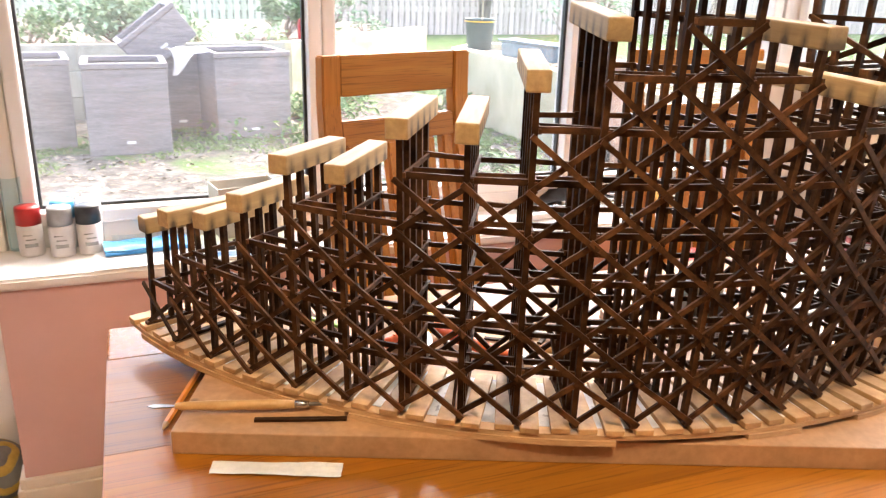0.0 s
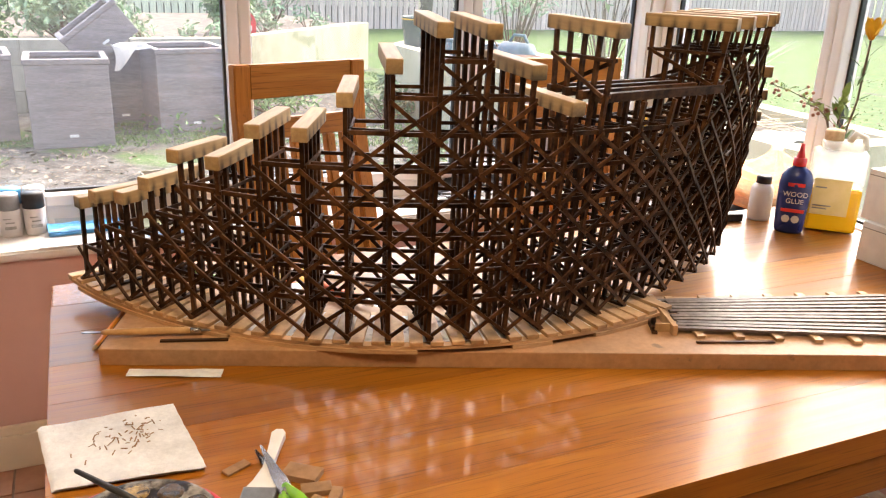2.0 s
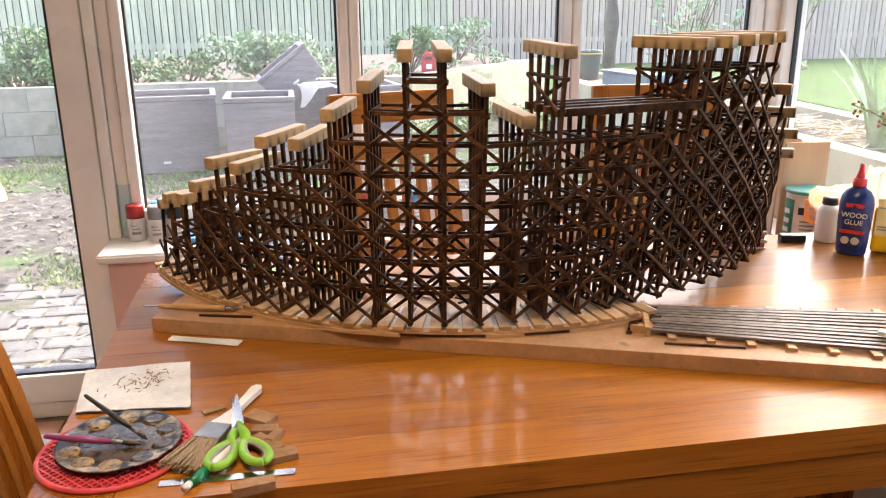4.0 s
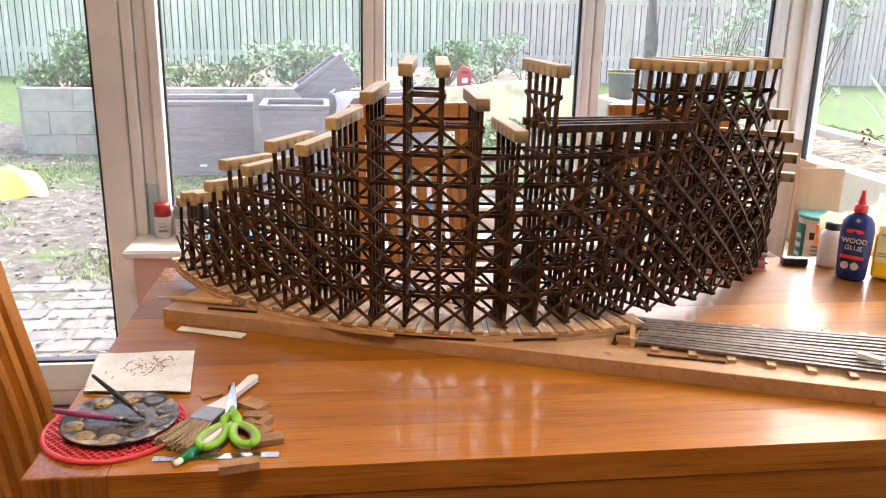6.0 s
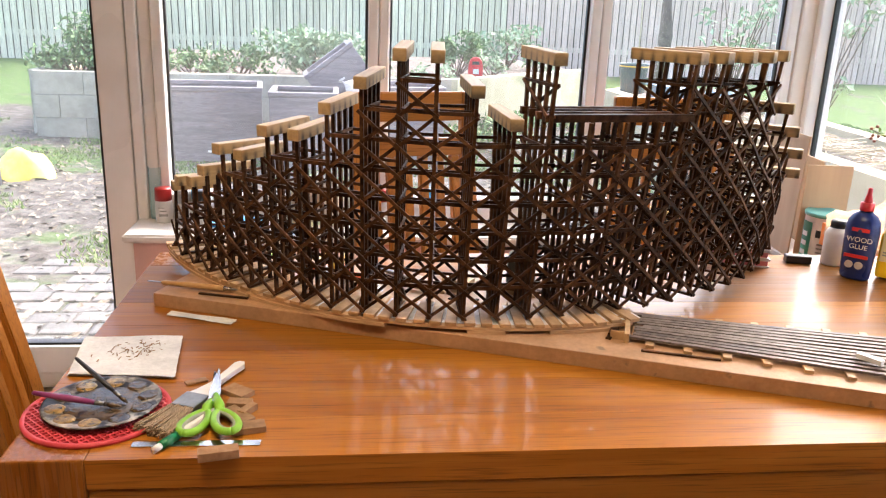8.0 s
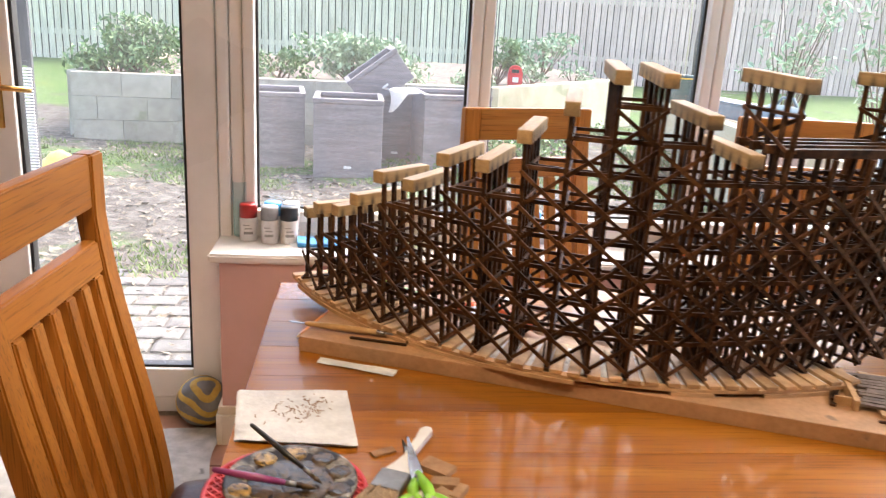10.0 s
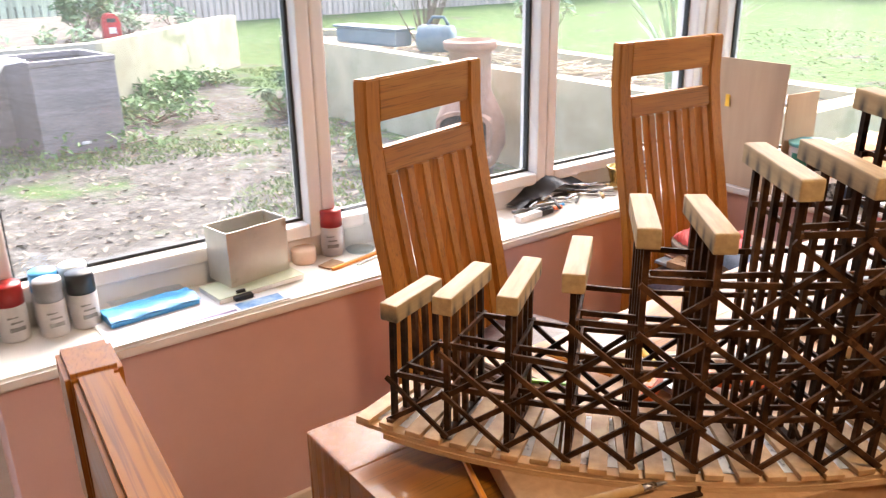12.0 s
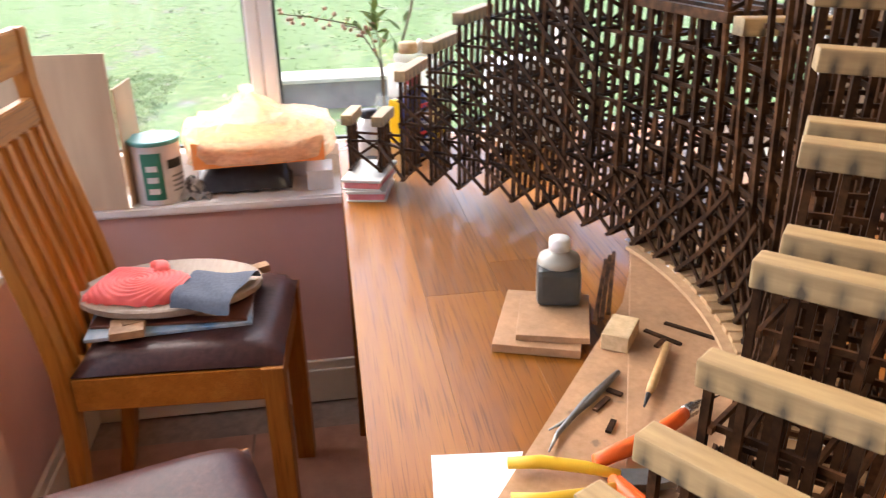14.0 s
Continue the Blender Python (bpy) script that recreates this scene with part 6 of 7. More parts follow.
bm = ribbon_pad(96, 60, glove_face)
part("silicone_face", bm, M_glove_r, glove, "coral silicone face with raised rings", True)
part("thumb", tube([(0.04, 0.0, 0.014), (0.078, 0.022, 0.016), (0.092, 0.046, 0.014)], [0.02, 0.017, 0.009], 12), M_glove_r, glove, "coral thumb", True)
part("cuff", ribbon_pad(14, 14, lambda u, v: Vector(((v - 0.5) * 0.14 * (1 + 0.2 * u), -0.07 - u * 0.125, 0.002 + 0.026 * max(0.0, 1 - (2 * v - 1) ** 4) ** 0.5 + 0.003 * math.sin(9 * v + 6 * u)))), M_glove_g, glove, "slate grey fabric cuff", True)

slide(put, 0.006, 0.004)

put = standing()
# ---- on the floor by the door ----
ball = thing("striped_ball", "dark grey soft ball with wavy yellow stripes on the floor", "ball", (-0.358, 0.798, 0.0785))
R = 0.078


def band(lat, wave, phase, half):
    """A raised wavy stripe round the ball, tilted."""
    bm = bmesh.new()
    m = pose(0, 0, 0, 24, 18, 0)
    rows = []
    for k in range(48):
        a = 2 * math.pi * k / 48
        mid = lat + wave * math.sin(3 * a + phase)
        row = []
        for d, lift in ((-half, -0.0006), (-half * 0.6, 0.0016), (half * 0.6, 0.0016), (half, -0.0006)):
            th = radians(mid + d)
            row.append(bm.verts.new(m @ Vector(((R + lift) * math.sin(th) * math.cos(a), (R + lift) * math.sin(th) * math.sin(a), -(R + lift) * math.cos(th)))))
        rows.append(row)
    for a, b in zip(rows, rows[1:] + rows[:1]):
        for e in range(3):
            bm.faces.new((a[e], b[e], b[e + 1], a[e + 1]))
    bmesh.ops.recalc_face_normals(bm, faces=bm.faces)
    return bm


part("ball_body", lathe([(R * math.sin(math.pi * k / 20), -R * math.cos(math.pi * k / 20)) for k in range(21)], 32), material("grey_rubber", (0.10, 0.096, 0.088), (0.17, 0.162, 0.148), 20, 0.6, 0.2), ball, smooth=True)
M_band = material("yellow_band", (0.36, 0.22, 0.03), (0.56, 0.37, 0.07), 26, 0.65, 0.4)
for lat, wave, phase, half in ((84, 7, 0.4, 9), (118, 9, 1.3, 8), (152, 4, 2.0, 9)):
    part("stripe", band(lat, wave, phase, half), M_band, ball, "yellow stripe", True)
solid("floor_cloth", ribbon_pad(34, 24, lambda u, v: Vector((-1.07 + u * (0.79 + 0.015 * math.sin(7 * v)) , 0.26 + v * (0.485 + 0.02 * math.sin(9 * u)) + 0.01 * math.sin(13 * u), 0.005 + 0.007 * abs(math.sin(9 * u + 6 * v)) * abs(math.sin(7 * v - 4 * u))))), material("grey_wool", (0.36, 0.35, 0.33), (0.50, 0.485, 0.46), 26, 0.95, 0.6, spots=((0.22, 0.21, 0.20), 16.0, 0.66)), "rumpled pale grey cloth spread on the floor by the door", "cloth", smooth=True)


slide(put, 0.040, 0.02)

# ---- the garden ----
random.seed(3)
GZ = -0.03


def ground_material():
    m = bpy.data.materials.new("garden_ground")
    m.use_nodes = True
    N, L = m.node_tree.nodes, m.node_tree.links
    p = N["Principled BSDF"]
    p.inputs["Roughness"].default_value = 0.95
    p.inputs["Specular IOR Level"].default_value = 0.12
    pos = N.new("ShaderNodeNewGeometry").outputs["Position"]

    def noise(scale, detail=8.0):
        n = N.new("ShaderNodeTexNoise")
        n.inputs["Scale"].default_value, n.inputs["Detail"].default_value = scale, detail
        n.inputs["Roughness"].default_value = 0.65
        L.new(pos, n.inputs["Vector"])
        return n.outputs["Fac"]

    def ramp(fac, *stops):
        r = N.new("ShaderNodeValToRGB")
        while len(r.color_ramp.elements) < len(stops):
            r.color_ramp.elements.new(0.5)
        for e, (q, c) in zip(r.color_ramp.elements, stops):
            e.position, e.color = q, rgb(c)
        L.new(fac, r.inputs["Fac"])
        return r.outputs["Color"]
    soil = ramp(noise(11), (0.3, (0.050, 0.045, 0.038)), (0.5, (0.105, 0.096, 0.084)), (0.66, (0.185, 0.173, 0.155)))
    lawn = ramp(noise(9), (0.3, (0.05, 0.095, 0.028)), (0.52, (0.085, 0.14, 0.046)), (0.72, (0.14, 0.185, 0.078)))
    sep = N.new("ShaderNodeSeparateXYZ")
    L.new(pos, sep.inputs[0])

    def math_node(op, a, b):
        q = N.new("ShaderNodeMath")
        q.operation = op
        for k, v in enumerate((a, b)):
            if isinstance(v, (int, float)):
                q.inputs[k].default_value = v
            else:
                L.new(v, q.inputs[k])
        return q.outputs[0]
    east = math_node("MULTIPLY", math_node("SUBTRACT", sep.outputs["X"], 2.6), 1.2)
    north = math_node("MULTIPLY", math_node("SUBTRACT", sep.outputs["Y"], 7.6), 0.8)
    west = math_node("MULTIPLY", math_node("SUBTRACT", -3.0, sep.outputs["X"]), 0.8)
    strip = math_node("SUBTRACT", 0.45, math_node("MULTIPLY", math_node("ABSOLUTE", math_node("SUBTRACT", sep.outputs["Y"], 5.2), 0.0), 0.7))
    patch = math_node("MULTIPLY", math_node("SUBTRACT", noise(1.3), 0.51), 9.0)
    f = math_node("ADD", math_node("MAXIMUM", math_node("MINIMUM", math_node("MAXIMUM", east, north), 1.7), math_node("MAXIMUM", math_node("MAXIMUM", west, strip), -0.4)), patch)
    clampn = N.new("ShaderNodeClamp")
    L.new(f, clampn.inputs["Value"])
    mix = N.new("ShaderNodeMixRGB")
    L.new(clampn.outputs[0], mix.inputs["Fac"])
    L.new(soil, mix.inputs["Color1"])
    L.new(lawn, mix.inputs["Color2"])
    L.new(mix.outputs["Color"], p.inputs["Base Color"])
    b = N.new("ShaderNodeBump")
    b.inputs["Strength"].default_value = 0.6
    b.inputs["Distance"].default_value = 0.03
    L.new(noise(14), b.inputs["Height"])
    L.new(b.outputs["Normal"], p.inputs["Normal"])
    return m


def ground_z(x, y):
    return GZ + 0.025 * math.sin(1.7 * x + 0.6) * math.sin(1.3 * y) * min(1.0, max(0.0, (y - 1.4) / 2)) + 0.012 * max(0.0, y - 7.0)


M_ground = ground_material()
bm = bmesh.new()
gx = [-80, -30, -12] + [-6 + 0.25 * k for k in range(57)] + [10, 16, 40, 80]
gy = [-80, -20, -3.32, 0.6] + [0.985 + 0.25 * k for k in range(50)] + [14.5, 16, 20, 40, 120]
gv = [[bm.verts.new((x, y, ground_z(x, y) if 0.9 < y < 40 else (GZ if y < 1 else ground_z(x, 40)))) for x in gx] for y in gy]
for j in range(len(gy) - 1):
    for i in range(len(gx) - 1):
        if gy[j + 1] <= 0.99 and gy[j] >= -3.4 and gx[i] >= -2.5 and gx[i + 1] <= 2.0:
            continue
        bm.faces.new((gv[j][i], gv[j][i + 1], gv[j + 1][i + 1], gv[j + 1][i]))
solid("ground", bm, M_ground, "bare muddy garden soil turning to rough lawn", "ground", "structure", smooth=True)
solid("footing", boxes(span(X_LEFT - 0.1, 2.03, 0.992, 1.03, -0.3, 0.02), span(2.032, 2.07, -3.3, 1.03, -0.3, 0.5)), M_block, "concrete footing of the garden room", "footing", "structure")

# grass tufts and litter
bm = bmesh.new()
count = 0
while count < 26000:
    x, y = random.uniform(-3.5, 7.0), random.uniform(1.2, 8.5)
    lawnish = x > 3.4 or noise.noise(Vector((x * 0.9, y * 0.9, 3))) > 0.16 or (abs(y - 5.0 - 0.3 * math.sin(2 * x)) < 0.45 and noise.noise(Vector((x * 2.2, y * 2.2, 8))) > -0.12)
    if not lawnish:
        count += 0.1
        continue
    count += 1
    z = ground_z(x, y)
    for k in range(3):
        a, h = random.random() * 6.28, random.uniform(0.012, 0.04)
        px, py = x + jit(0.03), y + jit(0.03)
        dx, dy = 0.007 * math.cos(a), 0.007 * math.sin(a)
        tip = (px + jit(0.03), py + jit(0.03), z + h)
        bm.faces.new([bm.verts.new(v) for v in ((px - dx, py - dy, z - 0.005), (px + dx, py + dy, z - 0.005), tip)])
for k in range(3000):
    x, y = random.uniform(6.5, 13.0), random.uniform(-2.0, 7.0)
    z = ground_z(x, y)
    a, h = random.random() * 6.28, random.uniform(0.006, 0.02)
    dx, dy = 0.02 * math.cos(a), 0.02 * math.sin(a)
    bm.faces.new([bm.verts.new(v) for v in ((x - dx, y - dy, z - 0.005), (x + dx, y + dy, z - 0.005), (x + jit(0.03), y + jit(0.03), z + h))])
solid("grass_tufts", bm, M_grass, "short ragged grass and weeds over the soil", "grass", "stuff")
bm = bmesh.new()
for k in range(9900):
    x, y = (random.uniform(-3.5, 5.5), 1.3 + 5.2 * random.random() ** 1.2) if k < 9000 else (random.uniform(3.9, 13.0), random.uniform(-2.5, 6.0))
    z = ground_z(x, y) + 0.006
    s = random.uniform(0.01, 0.036)
    m = pose(x, y, z, jit(28), jit(28), random.random() * 360)
    bm.faces.new([bm.verts.new(m @ Vector(v)) for v in ((-s, 0, 0), (0, -s * 0.5, 0.003), (s, 0, 0), (0, s * 0.5, 0.002))])
solid("leaf_litter", bm, M_litter, "pale fallen leaves and stones over the soil", "leaf litter", "stuff")


def leaf_cloud(bm, centre, rad, n, size, droop=0.0):
    for k in range(n):
        d = Vector((random.gauss(0, 1), random.gauss(0, 1), random.gauss(0, 1))).normalized() * (random.random() ** 0.45)
        c = Vector(centre) + Vector((d.x * rad[0], d.y * rad[1], d.z * rad[2]))
        s = size * random.uniform(0.6, 1.3)
        m = Matrix.Translation(c) @ pose(0, 0, 0, jit(60), jit(60), random.random() * 360)
        bm.faces.new([bm.verts.new(m @ Vector(v)) for v in ((-s, 0, 0), (0, -s * 0.42, s * 0.15), (s, 0, 0), (0, s * 0.42, s * 0.15))])


def shrub(label, loc, w, h, clumps, leaves, size, mat):
    th = thing("shrub", label, "shrub", loc)
    b1, b2 = bmesh.new(), bmesh.new()
    for k in range(clumps):
        a = random.random() * 6.28
        r = w * 0.5 * math.sqrt(random.random())
        top = Vector((r * math.cos(a), r * math.sin(a) * 0.7, h * random.uniform(0.35, 0.95) * (1 - 0.35 * r / w)))
        tube([(0.02 * jit(1), 0.02 * jit(1), -0.02), top * 0.55 + Vector((jit(0.03), jit(0.03), 0)), top], [0.008, 0.005, 0.002], 5, b1)
        q = w * random.uniform(0.13, 0.24)
        leaf_cloud(b2, top, (q, q, q * 0.8), leaves, size)
    part("stem", b1, M_twig, th)
    part("foliage", b2, mat, th)
    return th


# raised beds
PH = 0.59
bed = thing("raised_bed", "long raised garden bed of weathered concrete blocks", "raised bed", (0, 0, 0))
part("soil", prism([(-2.42, 6.38), (1.5, 6.78), (3.5, 8.9), (3.0, 11.2), (-2.42, 11.2)], -0.1, PH - 0.06), M_soil, bed, "dark planting soil")
part("backing", prism([(-2.50, 6.30), (1.50, 6.68), (3.62, 8.86), (3.48, 8.98), (1.46, 6.82), (-2.41, 6.44), (-2.41, 11.2), (-2.50, 11.2)], -0.1, PH - 0.012), M_render, bed, "rendered bed wall")
block_me = bpy.data.meshes.new("block")
_b = box(bmesh.new(), (0, 0, 0), (0.437, 0.1, 0.213), None, 0.003)
_b.to_mesh(block_me)
_b.free()
block_me.materials.append(M_block)
half_me = bpy.data.meshes.new("half_block")
_b = box(bmesh.new(), (0, 0, 0), (0.217, 0.1, 0.213), None, 0.003)
_b.to_mesh(half_me)
_b.free()
half_me.materials.append(M_block)


def course(x0, y0, x1, y1, parent, rows, h0):
    d = Vector((x1 - x0, y1 - y0, 0))
    n = int(d.length / 0.44)
    u = d.normalized()
    for r in range(rows):
        for k in range(n + (1 if r % 2 else 0)):
            half = r % 2 and k in (0, n)
            s = (0.25 * 0.44 if k == 0 else n * 0.44 - 0.25 * 0.44) if half else (k + (0.0 if r % 2 else 0.5)) * 0.44
            ob = new("block", half_me if half else block_me)
            ob.parent = parent
            c = Vector((x0, y0, 0)) + u * s
            ob.matrix_basis = pose(c.x + jit(0.003), c.y + jit(0.004), h0 + 0.1075 + r * 0.216, 0, 0, math.degrees(math.atan2(u.y, u.x)) + jit(0.4))


course(-2.52, 6.25, 1.48, 6.63, bed, 3, -0.06)
course(-2.54, 10.3, -2.54, 6.26, bed, 3, -0.06)

bed2 = thing("raised_bed", "raised bed with pale rendered wall beside the lawn", "raised bed", (0, 0, 0))
part("soil", prism([(3.02, 6.2), (3.12, 1.28), (3.75, 1.28), (3.95, 5.6), (3.4, 6.6)], -0.1, 0.52), M_soil, bed2, "dark planting soil")
part("render_wall", prism([(2.90, 6.15), (3.00, 1.16), (3.87, 1.16), (4.07, 5.65), (3.45, 6.75), (3.36, 6.68), (3.93, 5.6), (3.73, 1.30), (3.14, 1.30), (3.04, 6.2), (3.40, 6.62), (3.44, 6.76)], -0.1, 0.57), M_render, bed2, "pale weathered rendered wall")
low_wall = thing("low_garden_wall", "low dark grey wall with a pale coping on the lawn", "garden wall")
part("wall_face", boxes(span(5.40, 5.65, -0.55, 0.46, -0.1, 0.155), bevel=0.008), M_dark_wall, low_wall, "dark weathered wall face")
part("coping", boxes(span(5.36, 5.69, -0.58, 0.49, 0.156, 0.185), bevel=0.008), M_block, low_wall, "pale coping slab")
solid("blue_tarpaulin", ribbon_pad(12, 8, lambda u, v: Vector((3.20 + u * 0.42, 1.42 + v * 0.26, 0.535 + 0.02 * math.sin(9 * u + 5 * v)))), M_slate, "crumpled blue grey sheet lying in the raised bed", "sheet", smooth=True)


# rattan planters
def rattan_box(label, loc, rot, w, d, h, open_top=True):
    th = new("rattan_box")
    th.matrix_basis = pose(*loc, *rot)
    tagged(th, label, "planter", "rattan boxes")
    t = 0.03
    for s in (-1, 1):
        part("panel", boxes(span(-w / 2, w / 2, s * d / 2 - (t if s > 0 else 0), s * d / 2 + (t if s < 0 else 0), 0, h - 0.04), bevel=0.006), M_rattan, th)
        part("end_panel", boxes(span(s * w / 2 - (t if s > 0 else 0), s * w / 2 + (t if s < 0 else 0), -d / 2 + t, d / 2 - t, 0, h - 0.04), bevel=0.006), M_rattan, th)
    e = 0.008
    part("rim", boxes(span(-w / 2 - e, w / 2 + e, -d / 2 - e, -d / 2 + t + e, h - 0.039, h), span(-w / 2 - e, w / 2 + e, d / 2 - t - e, d / 2 + e, h - 0.039, h),
                      span(-w / 2 - e, -w / 2 + t + e, -d / 2 + t + e, d / 2 - t - e, h - 0.039, h), span(w / 2 - t - e, w / 2 + e, -d / 2 + t + e, d / 2 - t - e, h - 0.039, h), bevel=0.008), M_rattan, th, "smooth woven rim")
    part("floor_panel", boxes(span(-w / 2 + t, w / 2 - t, -d / 2 + t, d / 2 - t, 0.02 if open_top else h - 0.12, 0.05 if open_top else h - 0.09)), M_rattan, th)
    part("badge", boxes(span(-0.03, 0.03, -d / 2 - 0.006, -d / 2, 0.075, 0.095), bevel=0.004), M_cap_white, th, "small white badge")
    return th


rattan_box("grey brown woven rattan box standing on the soil", (0.027, 5.13, GZ), (0, 0, 1), 0.54, 0.54, 0.625)
rattan_box("grey brown woven rattan box with a cloth on it", (0.885, 5.47, GZ), (0, 0, 9), 0.57, 0.57, 0.66)
rattan_box("grey brown woven rattan box behind the others", (0.42, 5.90, GZ), (0, 0, 2), 0.56, 0.5, 0.62)
rattan_box("grey brown woven rattan box beside the bed", (-0.78, 5.46, GZ), (0, 0, 6), 0.84, 0.6, 0.62)
rattan_box("upturned rattan box tipped on top of the others", (0.36, 5.82, 0.575), (0, -37, 5), 0.5, 0.46, 0.30, False)
cl = solid("garden_cloth", ribbon_pad(14, 14, lambda u, v: Vector((0.37 + (u - 0.15) * 0.30 * (0.45 + 0.55 * min(1.0, v * 1.8)) + 0.03 * math.sin(5 * v), 5.105 - 0.015 * math.sin(6 * u) + 0.18 * (v > 0.55) * (v - 0.55), 0.665 - 0.36 * max(0.0, 0.55 - v) * (0.6 + 0.4 * math.sin(4 * u + 1)) + 0.012 * math.sin(9 * u + 4 * v)))), M_cloth, "white cloth draped over a rattan box", "cloth", smooth=True)
sk = thing("yellow_sack", "crumpled yellow plastic sack on the soil", "sack", (-1.97, 4.40, GZ), 20)
part("sack_body", ribbon_pad(16, 12, lambda u, v: Vector(((u - 0.5) * 0.42, (v - 0.5) * 0.34, 0.2 * math.sin(math.pi * u) ** 0.6 * math.sin(math.pi * v) ** 0.5 + 0.022 * math.sin(11 * u + 7 * v) + 0.014 * abs(math.sin(9 * v - 13 * u))))), M_yelbag, sk, smooth=True)
screen = thing("louvred_screen", "dark framed garden screen with white louvres below", "screen", (-2.02, 4.12, GZ), 4)
part("frame", boxes(span(-0.03, 0.0, -0.02, 0.02, 0, 2.0), span(-0.60, -0.57, -0.02, 0.02, 0, 2.0), span(-0.57, -0.03, -0.02, 0.02, 1.96, 2.0), span(-0.57, -0.03, -0.012, 0.012, 0.83, 0.86), bevel=0.003), M_dark_frame, screen, "dark grey frame")
part("panel", boxes(span(-0.57, -0.03, -0.006, 0.006, 0.861, 1.959), bevel=0.002), M_dark_frame, screen, "plain dark grey panel")
louvre_me = bpy.data.meshes.new("louvre")
_b = box(bmesh.new(), (0, 0, 0), (0.595, 0.018, 0.0125), None, 0.002)
_b.to_mesh(louvre_me)
_b.free()
louvre_me.materials.append(M_upvc)
for k in range(40):
    ob = new("louvre", louvre_me)
    ob.parent = screen
    ob.matrix_basis = pose(-0.300, -0.030, 0.022 + 0.0202 * k, -18, 0, 0)
tub = thing("garden_tub", "dark green garden tub with a yellow cord", "tub", (3.16, 6.10, 0.552))
part("tub_body", lathe([(0, 0.0), (0.11, 0.0), (0.115, 0.01), (0.14, 0.27), (0.147, 0.28), (0.135, 0.275), (0.11, 0.03), (0, 0.03)], 26), M_tub, tub, smooth=True)
part("cord", lathe([(0.142, 0.25), (0.148, 0.255), (0.142, 0.262)], 26), M_yellow, tub, "yellow cord", True)
part("cane", tube([(0.02, 0, 0.03), (0.03, 0.01, 0.6), (0.01, 0.02, 1.1)], 0.008, 6), M_straw, tub)
tr = thing("trough", "slate blue plastic trough on the bed wall", "trough", (3.18, 5.0, 0.572), -80)
part("trough_body", boxes(span(-0.36, 0.36, -0.09, 0.09, 0, 0.12), bevel=0.02), M_slate, tr)
part("rim", boxes(span(-0.38, 0.38, -0.105, 0.105, 0.121, 0.14), bevel=0.008), M_slate, tr)
bk = thing("watering_can", "slate grey watering can lying on the wall", "watering can", (3.2, 4.15, 0.572), -60)
part("can_body", lathe([(0, -0.13), (0.09, -0.13), (0.1, -0.11), (0.095, 0.12), (0, 0.13)], 20, None, pose(0, 0, 0.1, 0, 90, 0)), M_slate, bk, smooth=True)
part("handle", tube([(-0.08, 0, 0.18), (-0.03, 0, 0.25), (0.06, 0, 0.25), (0.1, 0, 0.18)], 0.012, 8), M_slate, bk, smooth=True)
ch = thing("chiminea", "terracotta chiminea with a dark fire mouth", "chiminea", (2.667, 3.08, GZ))
part("pot_body", lathe([(0, 0.02), (0.1, 0.02), (0.16, 0.08), (0.215, 0.2), (0.21, 0.34), (0.16, 0.45), (0.125, 0.52), (0.125, 0.74), (0.155, 0.76), (0.16, 0.8), (0.13, 0.81), (0.1, 0.6), (0.1, 0.5)], 30), M_terracotta, ch, smooth=True)
M_mouth_black = material("mouth_black", (0.006, 0.006, 0.006), (0.018, 0.016, 0.015), 30, 0.95, 0.3, spec=0.05)
mouth_at = pose(-0.150, -0.126, 0.26, 90, 0, -50)


def arch(half, low, high, z0, z1):
    pts = [(-half, low), (half, low)] + [(half * math.cos(math.pi * k / 10), high - half * 0.45 + half * 0.45 * math.sin(math.pi * k / 10)) for k in range(11)]
    return prism(pts, z0, z1, None, mouth_at)


part("mouth_surround", arch(0.160, -0.09, 0.165, -0.10, 0.018), M_terracotta, ch)
# Flat black slab: the dark inside of the mouth is put into its colour.
part("mouth", arch(0.138, -0.07, 0.145, -0.02, 0.022), M_mouth_black, ch, "flat black arch for the shaded fire mouth")
part("mouth_ledge", box(bmesh.new(), (0, -0.105, 0.01), (0.34, 0.03, 0.09), mouth_at, 0.006), M_terracotta, ch, "projecting terracotta ledge")
part("stand", lathe([(0.12, 0.0), (0.14, 0.0), (0.14, 0.05), (0.12, 0.05)], 22), M_black, ch)
rh = thing("red_bird_house", "small red rounded bird house on the bed", "bird house", (1.79, 7.42, PH - 0.06), -8)
part("house_shell", prism([(-0.08, 0), (0.08, 0), (0.08, 0.15), (0.068, 0.2), (0.04, 0.23), (0, 0.24), (-0.04, 0.23), (-0.068, 0.2), (-0.08, 0.15)], -0.07, 0.07, None, pose(0, 0, 0.0, 90, 0, 0)), M_redp, rh)
part("door_patch", boxes(span(-0.028, 0.036, -0.076, -0.0705, 0.06, 0.115), bevel=0.002), M_cap_white, rh, "white front patch")
part("opening", boxes(span(-0.04, 0.04, -0.076, -0.0705, 0.16, 0.195), bevel=0.002), M_black, rh)

shrub("dense dark green shrub in the raised bed", (-2.05, 6.75, PH - 0.08), 0.75, 0.62, 26, 44, 0.04, M_bush)
shrub("low bushy green shrub in the raised bed", (-1.2, 6.85, PH - 0.08), 0.6, 0.25, 14, 40, 0.035, M_bush)
shrub("silvery leaved shrub in the raised bed", (0.02, 7.15, PH - 0.08), 0.95, 0.5, 34, 44, 0.045, M_sage)
shrub("thin green shrub in the raised bed", (-0.75, 6.95, PH - 0.08), 0.6, 0.5, 10, 24, 0.04, M_bush)
